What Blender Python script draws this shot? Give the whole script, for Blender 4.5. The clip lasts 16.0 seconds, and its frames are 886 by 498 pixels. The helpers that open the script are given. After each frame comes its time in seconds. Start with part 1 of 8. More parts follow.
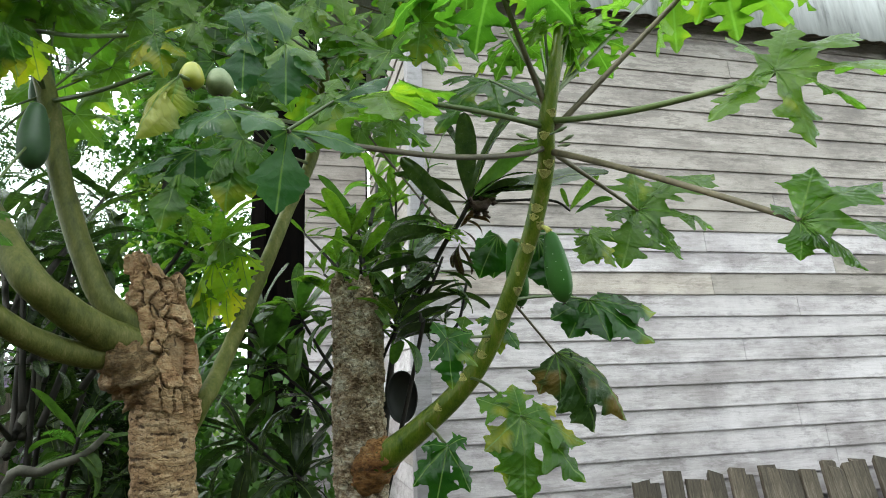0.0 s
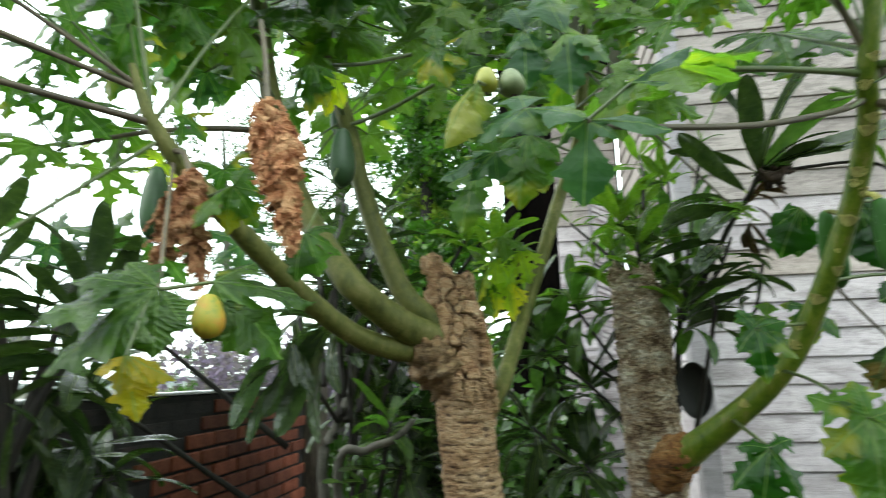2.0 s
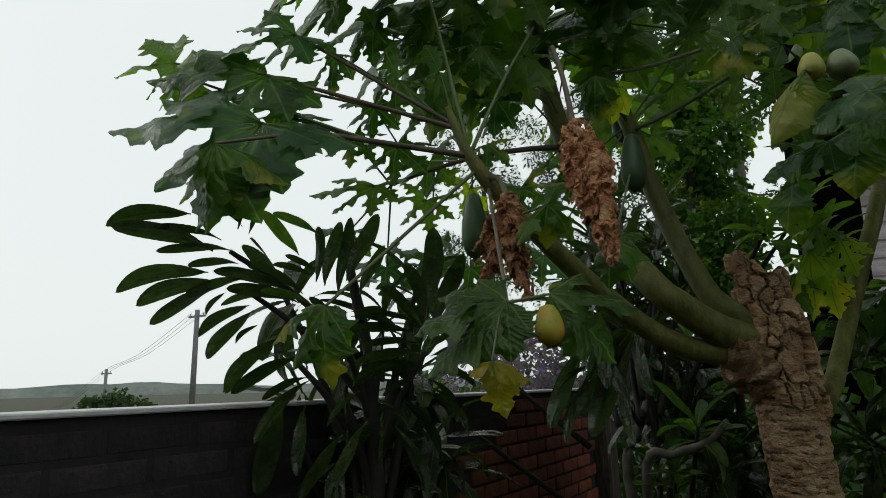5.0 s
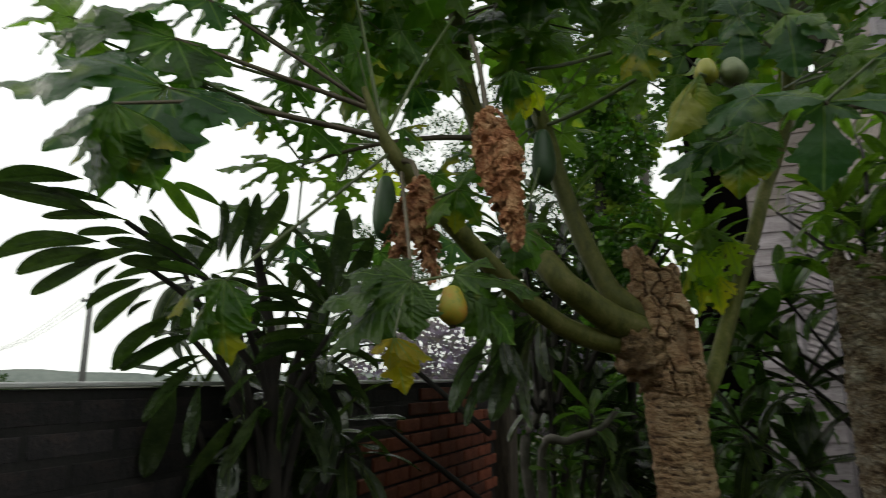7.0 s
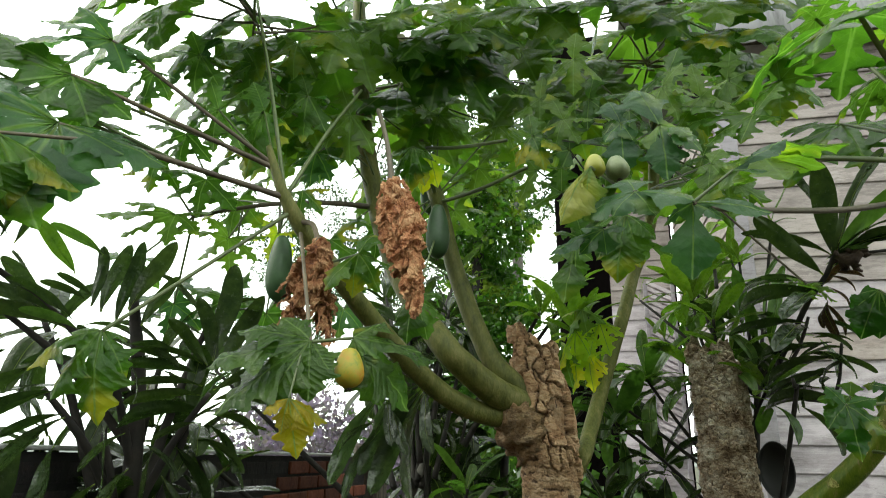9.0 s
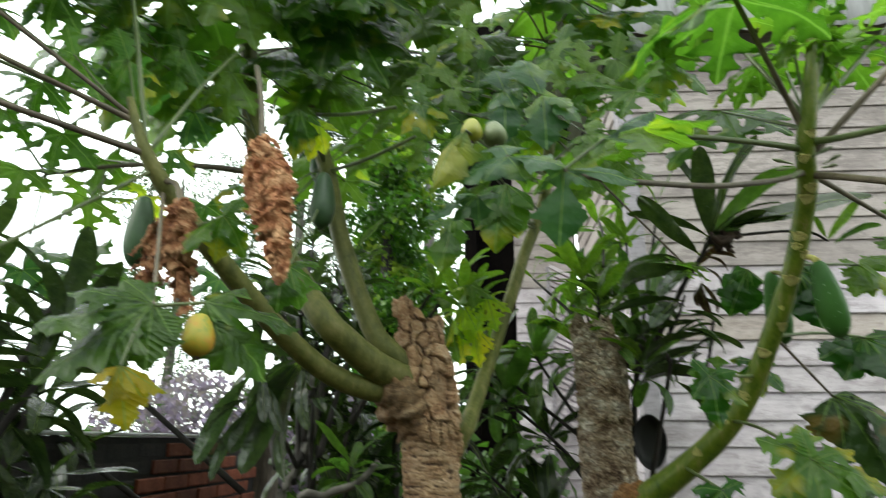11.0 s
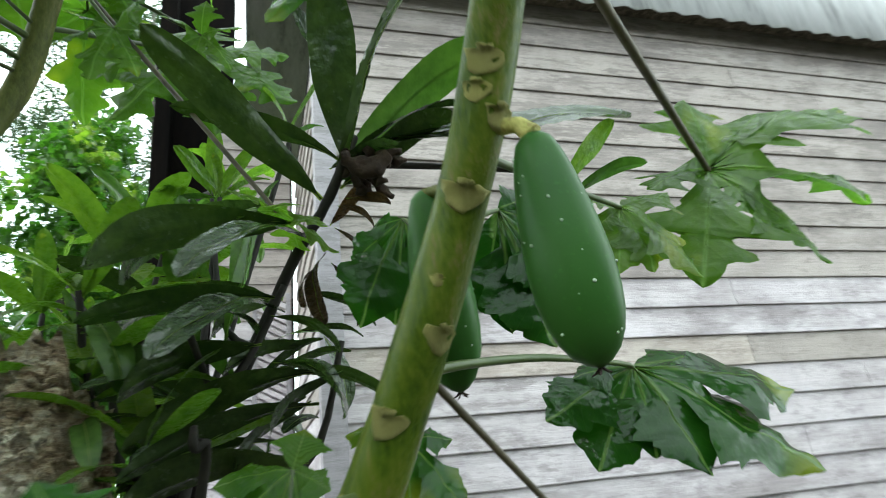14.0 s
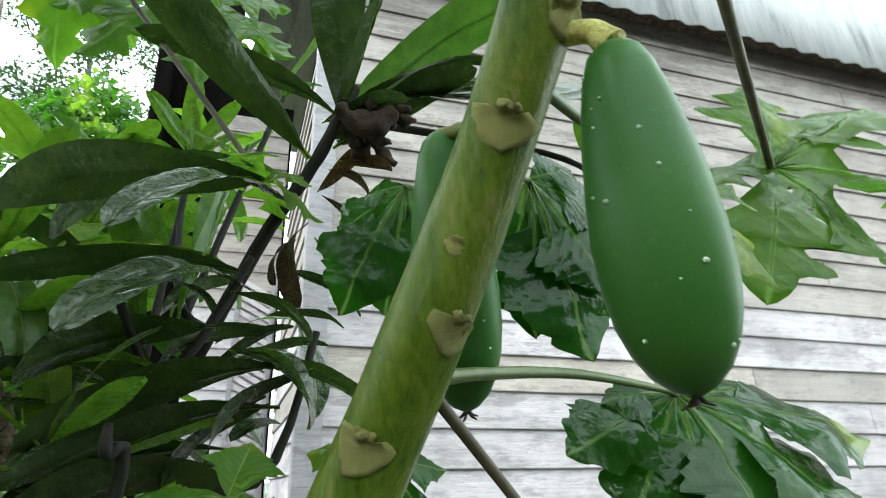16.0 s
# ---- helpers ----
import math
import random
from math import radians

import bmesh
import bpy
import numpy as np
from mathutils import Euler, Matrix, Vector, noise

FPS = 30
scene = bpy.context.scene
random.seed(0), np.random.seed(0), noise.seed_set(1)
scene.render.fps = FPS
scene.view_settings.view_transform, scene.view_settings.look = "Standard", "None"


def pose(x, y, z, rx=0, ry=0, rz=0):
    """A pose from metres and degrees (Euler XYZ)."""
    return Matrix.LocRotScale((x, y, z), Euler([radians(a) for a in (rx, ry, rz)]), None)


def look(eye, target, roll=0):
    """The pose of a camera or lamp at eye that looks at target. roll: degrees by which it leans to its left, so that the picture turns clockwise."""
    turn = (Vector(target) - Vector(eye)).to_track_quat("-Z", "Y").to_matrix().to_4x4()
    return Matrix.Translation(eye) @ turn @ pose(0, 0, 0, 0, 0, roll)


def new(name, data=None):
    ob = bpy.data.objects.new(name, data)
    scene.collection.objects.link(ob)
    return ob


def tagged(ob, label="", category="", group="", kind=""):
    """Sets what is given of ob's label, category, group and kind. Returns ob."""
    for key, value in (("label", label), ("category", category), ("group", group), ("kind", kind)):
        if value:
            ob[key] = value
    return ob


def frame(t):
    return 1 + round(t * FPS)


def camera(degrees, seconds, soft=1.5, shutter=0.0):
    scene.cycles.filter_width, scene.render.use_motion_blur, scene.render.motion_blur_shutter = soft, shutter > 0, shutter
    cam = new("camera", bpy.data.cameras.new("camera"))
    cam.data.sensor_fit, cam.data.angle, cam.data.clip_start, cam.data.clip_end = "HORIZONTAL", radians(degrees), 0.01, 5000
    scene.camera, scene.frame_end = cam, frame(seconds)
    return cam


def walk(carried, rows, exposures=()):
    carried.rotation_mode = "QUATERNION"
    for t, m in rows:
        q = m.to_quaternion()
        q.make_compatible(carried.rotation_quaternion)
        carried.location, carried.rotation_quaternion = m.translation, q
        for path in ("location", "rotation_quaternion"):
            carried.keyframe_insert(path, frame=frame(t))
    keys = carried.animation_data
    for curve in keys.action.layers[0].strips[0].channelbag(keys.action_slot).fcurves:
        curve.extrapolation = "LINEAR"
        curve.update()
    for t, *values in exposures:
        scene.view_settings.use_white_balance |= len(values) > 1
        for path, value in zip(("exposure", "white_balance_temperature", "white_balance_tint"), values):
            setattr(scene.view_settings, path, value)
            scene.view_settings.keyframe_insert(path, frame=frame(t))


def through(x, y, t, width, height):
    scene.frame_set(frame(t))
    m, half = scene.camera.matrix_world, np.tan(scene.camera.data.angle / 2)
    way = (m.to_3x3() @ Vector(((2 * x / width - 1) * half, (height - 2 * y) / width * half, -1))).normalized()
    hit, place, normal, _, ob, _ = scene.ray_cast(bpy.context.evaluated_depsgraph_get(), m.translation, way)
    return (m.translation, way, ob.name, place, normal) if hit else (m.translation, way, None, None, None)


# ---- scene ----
cam = camera(70.0, 16.0, soft=0.5, shutter=0.6)
PATH = [
    (0, (0.21, 0.454, 1.676), (0.69, 2.352, 2.084), -2.0),
    (0.5, (0.221, 0.472, 1.685), (0.639, 2.387, 2.081), -1.3),
    (1, (0.192, 0.48, 1.682), (0.461, 2.424, 2.067), -0.9),
    (1.5, (0.145, 0.489, 1.683), (0.163, 2.451, 2.075), -0.9),
    (2, (0.108, 0.485, 1.692), (-0.165, 2.427, 2.087), -1.6),
    (2.5, (0.078, 0.477, 1.694), (-0.367, 2.387, 2.084), -1.9),
    (3, (0.059, 0.459, 1.691), (-0.52, 2.332, 2.088), -1.6),
    (3.5, (0.038, 0.429, 1.697), (-0.722, 2.232, 2.108), -1.8),
    (4, (0.031, 0.397, 1.697), (-0.905, 2.115, 2.11), -1.3),
    (4.2, (0.031, 0.381, 1.688), (-0.978, 2.057, 2.106), -0.9),
    (6.3, (-0.01, 0.368, 1.711), (-1.009, 2.048, 2.135), -1.7),
    (6.5, (0.027, 0.37, 1.692), (-0.933, 2.073, 2.114), -0.8),
    (7, (0.028, 0.381, 1.667), (-0.747, 2.181, 2.068), -0.1),
    (7.5, (-0.011, 0.341, 1.646), (-0.631, 2.201, 2.043), 0.3),
    (8, (-0.033, 0.351, 1.638), (-0.491, 2.258, 2.029), 0.6),
    (8.2, (-0.029, 0.344, 1.639), (-0.42, 2.246, 2.116), 0.6),
    (10.3, (0.004, 0.406, 1.653), (-0.385, 2.248, 2.329), 1.0),
    (10.5, (0.01, 0.421, 1.646), (-0.308, 2.278, 2.316), 0.6),
    (11, (0.065, 0.422, 1.628), (-0.062, 2.331, 2.211), 0.0),
    (11.5, (0.094, 0.534, 1.598), (0.155, 2.461, 2.129), -2.3),
    (12, (0.173, 0.826, 1.578), (0.459, 2.749, 2.048), -4.0),
    (12.5, (0.321, 1.071, 1.636), (0.822, 2.959, 2.067), -3.5),
    (13, (0.433, 1.336, 1.715), (1.164, 3.112, 2.273), -6.6),
    (13.5, (0.52, 1.482, 1.765), (1.342, 3.199, 2.378), -9.2),
    (14, (0.7, 1.627, 1.806), (1.269, 3.419, 2.488), -5.8),
    (14.5, (0.793, 1.696, 1.832), (1.288, 3.512, 2.507), -5.0),
    (15, (0.805, 1.729, 1.847), (1.262, 3.556, 2.519), -4.6),
    (15.5, (0.777, 1.77, 1.84), (1.268, 3.588, 2.514), -2.9),
    (16, (0.736, 1.8, 1.836), (1.322, 3.579, 2.539), -0.9),
]
walk(cam, [(t, look(eye, target, roll)) for t, eye, target, roll in PATH],
     [(0.0, 0.45, 6400, 6), (1.5, 0.5, 6400, 5), (2.5, 0.55, 6400, 5), (3.2, 0.25, 6400, 5), (4.0, -0.85, 6500, 8), (6.5, -1.8, 6700, 18), (7.0, -1.2, 6900, 14),
      (7.5, -0.3, 7000, 10), (8.2, 0.2, 6900, 10), (10.5, 0.1, 6800, 6), (11.1, 0.3, 6600, 10), (12.0, 0.5, 6450, 9), (13.0, 0.36, 6450, 11), (14.0, 0.55, 6200, 5), (15.0, 0.6, 6200, 4), (16.0, 0.85, 6200, 5)])

# ---- light: a bright overcast sky after rain ----
world = bpy.data.worlds.new("overcast")
scene.world = world
world.use_nodes = True
wn, wl = world.node_tree.nodes, world.node_tree.links
sky = wn.new("ShaderNodeTexSky")
sky.sky_type, sky.sun_disc, sky.sun_elevation, sky.sun_rotation = "NISHITA", False, radians(42), radians(255)
sky.dust_density = 4.0
scaled = wn.new("ShaderNodeMix")
scaled.data_type = "RGBA"
scaled.inputs["Factor"].default_value = 0.88
wl.new(sky.outputs[0], scaled.inputs["A"])
scaled.inputs["B"].default_value = (17.7, 19.5, 19.0, 1)
wl.new(scaled.outputs["Result"], wn["Background"].inputs["Color"])
wn["Background"].inputs["Strength"].default_value = 0.15
sun = new("sun", bpy.data.lights.new("sun", "SUN"))
sun.data.energy, sun.data.angle, sun.data.color = 1.3, radians(25), (1.0, 0.98, 0.93)
sun.matrix_basis = look((-7, -1.8, 6.5), (0, 0, 0))

# ---- materials ----


def node_material(name):
    m = bpy.data.materials.new(name)
    m.use_nodes = True
    return m, m.node_tree.nodes, m.node_tree.links, m.node_tree.nodes["Principled BSDF"]


def ramp(nodes, stops):
    r = nodes.new("ShaderNodeValToRGB")
    while len(r.color_ramp.elements) < len(stops):
        r.color_ramp.elements.new(0.5)
    for e, (p, c) in zip(r.color_ramp.elements, stops):
        e.position, e.color = p, (*c, 1)
    return r


def textured(nodes, links, scale, detail=5.0, stretch=(1, 1, 1), coord="Object", rough=0.6):
    tc, mp, nz = nodes.new("ShaderNodeTexCoord"), nodes.new("ShaderNodeMapping"), nodes.new("ShaderNodeTexNoise")
    mp.inputs["Scale"].default_value = stretch
    if coord == "World":
        geo = nodes.new("ShaderNodeNewGeometry")
        links.new(geo.outputs["Position"], mp.inputs[0])
    nz.inputs["Scale"].default_value, nz.inputs["Detail"].default_value, nz.inputs["Roughness"].default_value = scale, detail, rough
    if coord != "World":
        links.new(tc.outputs[coord], mp.inputs[0])
    links.new(mp.outputs[0], nz.inputs["Vector"])
    return nz


def mixed(nodes, links, a, b, fac, blend="MIX"):
    x = nodes.new("ShaderNodeMix")
    x.data_type, x.blend_type = "RGBA", blend
    for slot, v in (("A", a), ("B", b), ("Factor", fac)):
        if isinstance(v, (int, float)):
            x.inputs[slot].default_value = v
        elif isinstance(v, tuple):
            x.inputs[slot].default_value = (*v, 1)
        else:
            links.new(v, x.inputs[slot])
    return x.outputs["Result"]


def bumped(nodes, links, bsdf, height, strength, distance):
    b = nodes.new("ShaderNodeBump")
    b.inputs["Strength"].default_value, b.inputs["Distance"].default_value = strength, distance
    links.new(height, b.inputs["Height"])
    links.new(b.outputs[0], bsdf.inputs["Normal"])


def rough_material(name, stops, scale, detail=6.0, stretch=(1, 1, 1), roughness=0.85, bump=0.5, depth=0.01, fine=6.0, vary=0.25):
    """A mottled, matt surface: two scales of noise, each object a little lighter or darker."""
    m, n, l, p = node_material(name)
    a = textured(n, l, scale, detail, stretch)
    b = textured(n, l, scale * fine, 4.0, stretch)
    r = ramp(n, stops)
    add = n.new("ShaderNodeMath")
    add.operation = "MULTIPLY_ADD"
    l.new(b.outputs[0], add.inputs[0])
    add.inputs[1].default_value = 0.5
    sub = n.new("ShaderNodeMath")
    sub.operation = "MULTIPLY_ADD"
    l.new(a.outputs[0], sub.inputs[0])
    sub.inputs[1].default_value, sub.inputs[2].default_value = 1.0, -0.25
    l.new(sub.outputs[0], add.inputs[2])
    l.new(add.outputs[0], r.inputs[0])
    info = n.new("ShaderNodeObjectInfo")
    tone = ramp(n, [(0.0, (1 - vary,) * 3), (1.0, (1 + vary * 0.5,) * 3)])
    l.new(info.outputs["Random"], tone.inputs[0])
    l.new(mixed(n, l, r.outputs[0], tone.outputs[0], 1.0, "MULTIPLY"), p.inputs["Base Color"])
    p.inputs["Roughness"].default_value = roughness
    bumped(n, l, p, add.outputs[0], bump, depth)
    return m


def leaf_material(name, dark, light, yellow=None, amount=0.0, gloss=0.35, through=0.35, glow=1.6, scale=14.0, relief=0.25, tips=0.0, veins=0.0, sheen=0.5):
    """A living leaf: waxy face, light coming through the blade, patches turning yellow."""
    m, n, l, p = node_material(name)
    info = n.new("ShaderNodeObjectInfo")
    geo = n.new("ShaderNodeNewGeometry")
    a = textured(n, l, scale, 4.0)
    r = ramp(n, [(0.3, dark), (0.72, light)])
    l.new(a.outputs[0], r.inputs[0])
    tone = ramp(n, [(0.0, (0.7, 0.75, 0.7)), (1.0, (1.25, 1.15, 1.0))])
    l.new(info.outputs["Random"], tone.inputs[0])
    col = mixed(n, l, r.outputs[0], tone.outputs[0], 1.0, "MULTIPLY")
    isle = ramp(n, [(0.0, (0.8, 0.82, 0.85)), (1.0, (1.2, 1.15, 1.05))])
    l.new(geo.outputs["Random Per Island"], isle.inputs[0])
    col = mixed(n, l, col, isle.outputs[0], 1.0, "MULTIPLY")
    if yellow:
        big = textured(n, l, scale * 0.45, 2.0)
        step = ramp(n, [(max(0.0, 0.62 - amount), (0, 0, 0)), (max(0.1, 0.72 - amount), (1, 1, 1))])
        if tips:
            tc, sx, ma = n.new("ShaderNodeTexCoord"), n.new("ShaderNodeSeparateXYZ"), n.new("ShaderNodeMath")
            ma.operation = "MULTIPLY_ADD"
            l.new(tc.outputs["UV"], sx.inputs[0])
            l.new(sx.outputs[0], ma.inputs[0])
            ma.inputs[1].default_value = tips
            l.new(big.outputs[0], ma.inputs[2])
            l.new(ma.outputs[0], step.inputs[0])
        else:
            l.new(big.outputs[0], step.inputs[0])
        col = mixed(n, l, col, yellow, step.outputs[0])
    net = None
    if veins:
        tc, sx, k, mul, sn, ab = (n.new("ShaderNode" + q) for q in ("TexCoord", "SeparateXYZ", "Math", "Math", "Math", "Math"))
        l.new(tc.outputs["UV"], sx.inputs[0])
        k.operation, mul.operation, sn.operation, ab.operation = "MULTIPLY_ADD", "MULTIPLY", "SINE", "ABSOLUTE"
        l.new(sx.outputs[1], k.inputs[0])
        k.inputs[1].default_value = -0.8
        l.new(sx.outputs[0], k.inputs[2])
        l.new(k.outputs[0], mul.inputs[0])
        mul.inputs[1].default_value = 30.0
        l.new(mul.outputs[0], sn.inputs[0])
        l.new(sn.outputs[0], ab.inputs[0])
        net = ab.outputs[0]
        line = ramp(n, [(0.0, (1, 1, 1)), (0.16, (0, 0, 0))])
        l.new(net, line.inputs[0])
        half = n.new("ShaderNodeMath")
        half.operation = "MULTIPLY"
        l.new(line.outputs[0], half.inputs[0])
        half.inputs[1].default_value = veins
        col = mixed(n, l, col, (0.1024, 0.1664, 0.0512), half.outputs[0])
        rib = ramp(n, [(0.006, (0.75, 0.75, 0.75)), (0.02, (0, 0, 0))])
        l.new(sx.outputs[1], rib.inputs[0])
        col = mixed(n, l, col, (0.1408, 0.2176, 0.0768), rib.outputs[0])
    l.new(col, p.inputs["Base Color"])
    wet = textured(n, l, scale * 2.2, 3.0)
    rr = ramp(n, [(0.35, (gloss * 0.4,) * 3), (0.65, (min(1, gloss * 1.15),) * 3)])
    l.new(wet.outputs[0], rr.inputs[0])
    l.new(rr.outputs[0], p.inputs["Roughness"])
    p.inputs["Specular IOR Level"].default_value = sheen * 0.55
    fine = textured(n, l, scale * 5, 3.0)
    wave = textured(n, l, scale * 1.6, 2.0)
    hm = n.new("ShaderNodeMath")
    hm.operation = "MULTIPLY_ADD"
    l.new(wave.outputs[0], hm.inputs[0])
    hm.inputs[1].default_value = 3.0
    l.new(fine.outputs[0], hm.inputs[2])
    height = hm.outputs[0]
    if net is not None:
        puff = n.new("ShaderNodeMath")
        puff.operation = "MULTIPLY_ADD"
        l.new(net, puff.inputs[0])
        puff.inputs[1].default_value = min(0.45, veins * 2.0)
        l.new(height, puff.inputs[2])
        height = puff.outputs[0]
    bumped(n, l, p, height, min(1.0, relief * 1.6), 0.006)
    t = n.new("ShaderNodeBsdfTranslucent")
    l.new(mixed(n, l, col, (glow * 0.86, glow * 1.15, glow * 0.42), 1.0, "MULTIPLY"), t.inputs["Color"])
    mx = n.new("ShaderNodeMixShader")
    mx.inputs[0].default_value = through
    l.new(p.outputs[0], mx.inputs[1])
    l.new(t.outputs[0], mx.inputs[2])
    l.new(mx.outputs[0], n["Material Output"].inputs["Surface"])
    return m


PAPAYA_GREEN = leaf_material("papaya_leaf_green", (0.0288, 0.0755, 0.0141), (0.0589, 0.128, 0.0224), (0.1664, 0.192, 0.0192), -0.06, 0.26, 0.54, 2.4, tips=0.10, veins=0.22, sheen=0.6, relief=0.22)
PAPAYA_LIGHT = leaf_material("papaya_leaf_light", (0.0608, 0.1216, 0.0205), (0.1056, 0.1792, 0.032), (0.2048, 0.2304, 0.0256), -0.05, 0.40, 0.54, 2.15, tips=0.12, veins=0.2, sheen=0.55, relief=0.22)
PAPAYA_WET = leaf_material("papaya_leaf_wet", (0.0115, 0.0563, 0.0064), (0.0282, 0.096, 0.0128), (0.1536, 0.1856, 0.0192), -0.05, 0.17, 0.36, 2.2, 12.0, 0.16, tips=0.12, veins=0.08, sheen=0.45)
PAPAYA_DARK = leaf_material("papaya_leaf_blue_green", (0.0250, 0.0732, 0.0333), (0.0516, 0.1206, 0.0516), (0.1331, 0.1914, 0.0416), -0.07, 0.36, 0.42, 2.3, tips=0.14, veins=0.15, sheen=0.4, relief=0.12)
PAPAYA_TURN = leaf_material("papaya_leaf_turning", (0.0288, 0.0896, 0.0115), (0.064, 0.1408, 0.016), (0.256, 0.2368, 0.0192), -0.07, 0.30, 0.48, 2.0, tips=0.22, veins=0.3)
PAPAYA_YELLOW = leaf_material("papaya_leaf_yellow", (0.2246, 0.2995, 0.0333), (0.3661, 0.3994, 0.0416), (0.4576, 0.3661, 0.0333), 0.0, 0.5, 0.7, 2.7, tips=0.15, veins=0.2)
PAPAYA_MOTTLED = leaf_material("papaya_leaf_mottled", (0.0256, 0.0736, 0.0128), (0.0832, 0.1472, 0.0288), (0.192, 0.2112, 0.032), -0.05, 0.24, 0.44, 2.0, 22.0, 0.3, veins=0.32)
PAPAYA_ORANGE = leaf_material("papaya_leaf_orange", (0.192, 0.192, 0.0128), (0.352, 0.2432, 0.0128), (0.0768, 0.128, 0.0128), -0.08, 0.4, 0.5, 1.8, veins=0.2)
PAPAYA_WILT = leaf_material("papaya_leaf_wilted", (0.016, 0.0448, 0.0096), (0.032, 0.0704, 0.0128), (0.128, 0.0832, 0.016), -0.02, 0.5, 0.3, 1.4, tips=0.2, veins=0.3)
PAPAYA_FADED = leaf_material("papaya_leaf_faded", (0.1024, 0.1536, 0.0384), (0.1664, 0.2112, 0.064), (0.2688, 0.2688, 0.064), 0.0, 0.4, 0.45, 1.8, tips=0.15, veins=0.2)
VEIN = leaf_material("leaf_vein", (0.1408, 0.2176, 0.064), (0.1984, 0.2752, 0.096), None, 0, 0.5, 0.75, 1.6)
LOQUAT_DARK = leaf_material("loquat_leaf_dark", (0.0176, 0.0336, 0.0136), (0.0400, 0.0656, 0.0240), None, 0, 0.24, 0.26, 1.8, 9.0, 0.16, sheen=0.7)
LOQUAT_WET = leaf_material("loquat_leaf_wet", (0.0211, 0.0423, 0.0196), (0.0488, 0.0813, 0.0342), None, 0, 0.13, 0.24, 1.8, 9.0, 0.40, sheen=0.9)
LOQUAT_WET.node_tree.nodes["Principled BSDF"].inputs["Coat Weight"].default_value = 0.8
LOQUAT_WET.node_tree.nodes["Principled BSDF"].inputs["Coat Roughness"].default_value = 0.08
LOQUAT_MID = leaf_material("loquat_leaf_mid", (0.0387, 0.0845, 0.0226), (0.0774, 0.1443, 0.0408), None, 0, 0.19, 0.38, 1.9, 9.0, 0.12, sheen=0.7)
LOQUAT_LIGHT = leaf_material("loquat_leaf_young", (0.064, 0.1216, 0.0224), (0.1216, 0.192, 0.0352), (0.2048, 0.2176, 0.0384), 0.0, 0.40, 0.45, 1.8, 9.0, 0.15)
LOQUAT_DEAD = leaf_material("loquat_leaf_dead", (0.022, 0.011, 0.006), (0.085, 0.042, 0.020), None, 0, 0.6, 0.25, 1.4, 14.0, 0.6)
LOQUAT_RIB = leaf_material("loquat_rib", (0.128, 0.1728, 0.0576), (0.1792, 0.224, 0.0832), None, 0, 0.5, 0.65, 1.6)
SHRUB = leaf_material("shrub_leaf", (0.0224, 0.0704, 0.0141), (0.0576, 0.1344, 0.0224), (0.192, 0.256, 0.0384), 0.07, 0.34, 0.45, 1.8, 3.0)
FAR_LEAF = leaf_material("far_leaf", (0.032, 0.064, 0.0288), (0.064, 0.1088, 0.0448), None, 0, 0.6, 0.35, 1.3, 1.0)
PURPLE = leaf_material("purple_flower", (0.24, 0.16, 0.36), (0.40, 0.31, 0.52), (0.10, 0.14, 0.06), -0.06, 0.7, 0.4, 1.1, 5.0)
DRY_LEAF = rough_material("dry_leaf", [(0.28, (0.128, 0.0352, 0.0128)), (0.44, (0.3328, 0.128, 0.048)), (0.64, (0.512, 0.2944, 0.1472))], 34.0, roughness=0.8, bump=0.9, depth=0.012)
STEM = rough_material("papaya_stem", [(0.25, (0.050, 0.058, 0.012)), (0.45, (0.095, 0.105, 0.022)), (0.60, (0.135, 0.135, 0.036)), (0.75, (0.20, 0.18, 0.07))], 16.0, roughness=0.55, bump=0.6, depth=0.005, stretch=(2.0, 2.0, 0.8))
STEM_GREEN = rough_material("papaya_stem_green", [(0.26, (0.034, 0.068, 0.006)), (0.42, (0.070, 0.112, 0.008)), (0.58, (0.110, 0.145, 0.014)), (0.67, (0.15, 0.145, 0.040)), (0.78, (0.25, 0.20, 0.09))], 20.0, roughness=0.36, bump=0.7, depth=0.004, stretch=(2.2, 2.2, 0.55), vary=0.05)
STEM_GREEN.node_tree.nodes["Principled BSDF"].inputs["Coat Weight"].default_value = 0.15
STEM_GREEN.node_tree.nodes["Principled BSDF"].inputs["Coat Roughness"].default_value = 0.12
STEM.node_tree.nodes["Principled BSDF"].inputs["Specular IOR Level"].default_value = 0.25
STEM_GREEN.node_tree.nodes["Principled BSDF"].inputs["Specular IOR Level"].default_value = 0.15
SCAR = rough_material("leaf_scar", [(0.3, (0.20, 0.15, 0.045)), (0.48, (0.37, 0.35, 0.09)), (0.70, (0.56, 0.53, 0.20))], 60.0, roughness=0.7, bump=0.8, depth=0.003)
PETIOLE = rough_material("petiole_green", [(0.3, (0.048, 0.0768, 0.0192)), (0.7, (0.1024, 0.1344, 0.0416))], 10.0, roughness=0.45, bump=0.15, depth=0.002)
PETIOLE_BROWN = rough_material("petiole_brown", [(0.3, (0.0544, 0.0416, 0.0243)), (0.7, (0.128, 0.1024, 0.0608))], 12.0, roughness=0.6, bump=0.3, depth=0.003)
TWIG = rough_material("loquat_twig", [(0.3, (0.0051, 0.0038, 0.0032)), (0.7, (0.0192, 0.0147, 0.0109))], 20.0, roughness=0.85, bump=0.5, depth=0.004)
TWIG_GREY = rough_material("grey_twig", [(0.3, (0.0576, 0.0544, 0.0448)), (0.7, (0.1408, 0.1344, 0.1152))], 14.0, roughness=0.85, bump=0.5, depth=0.004)
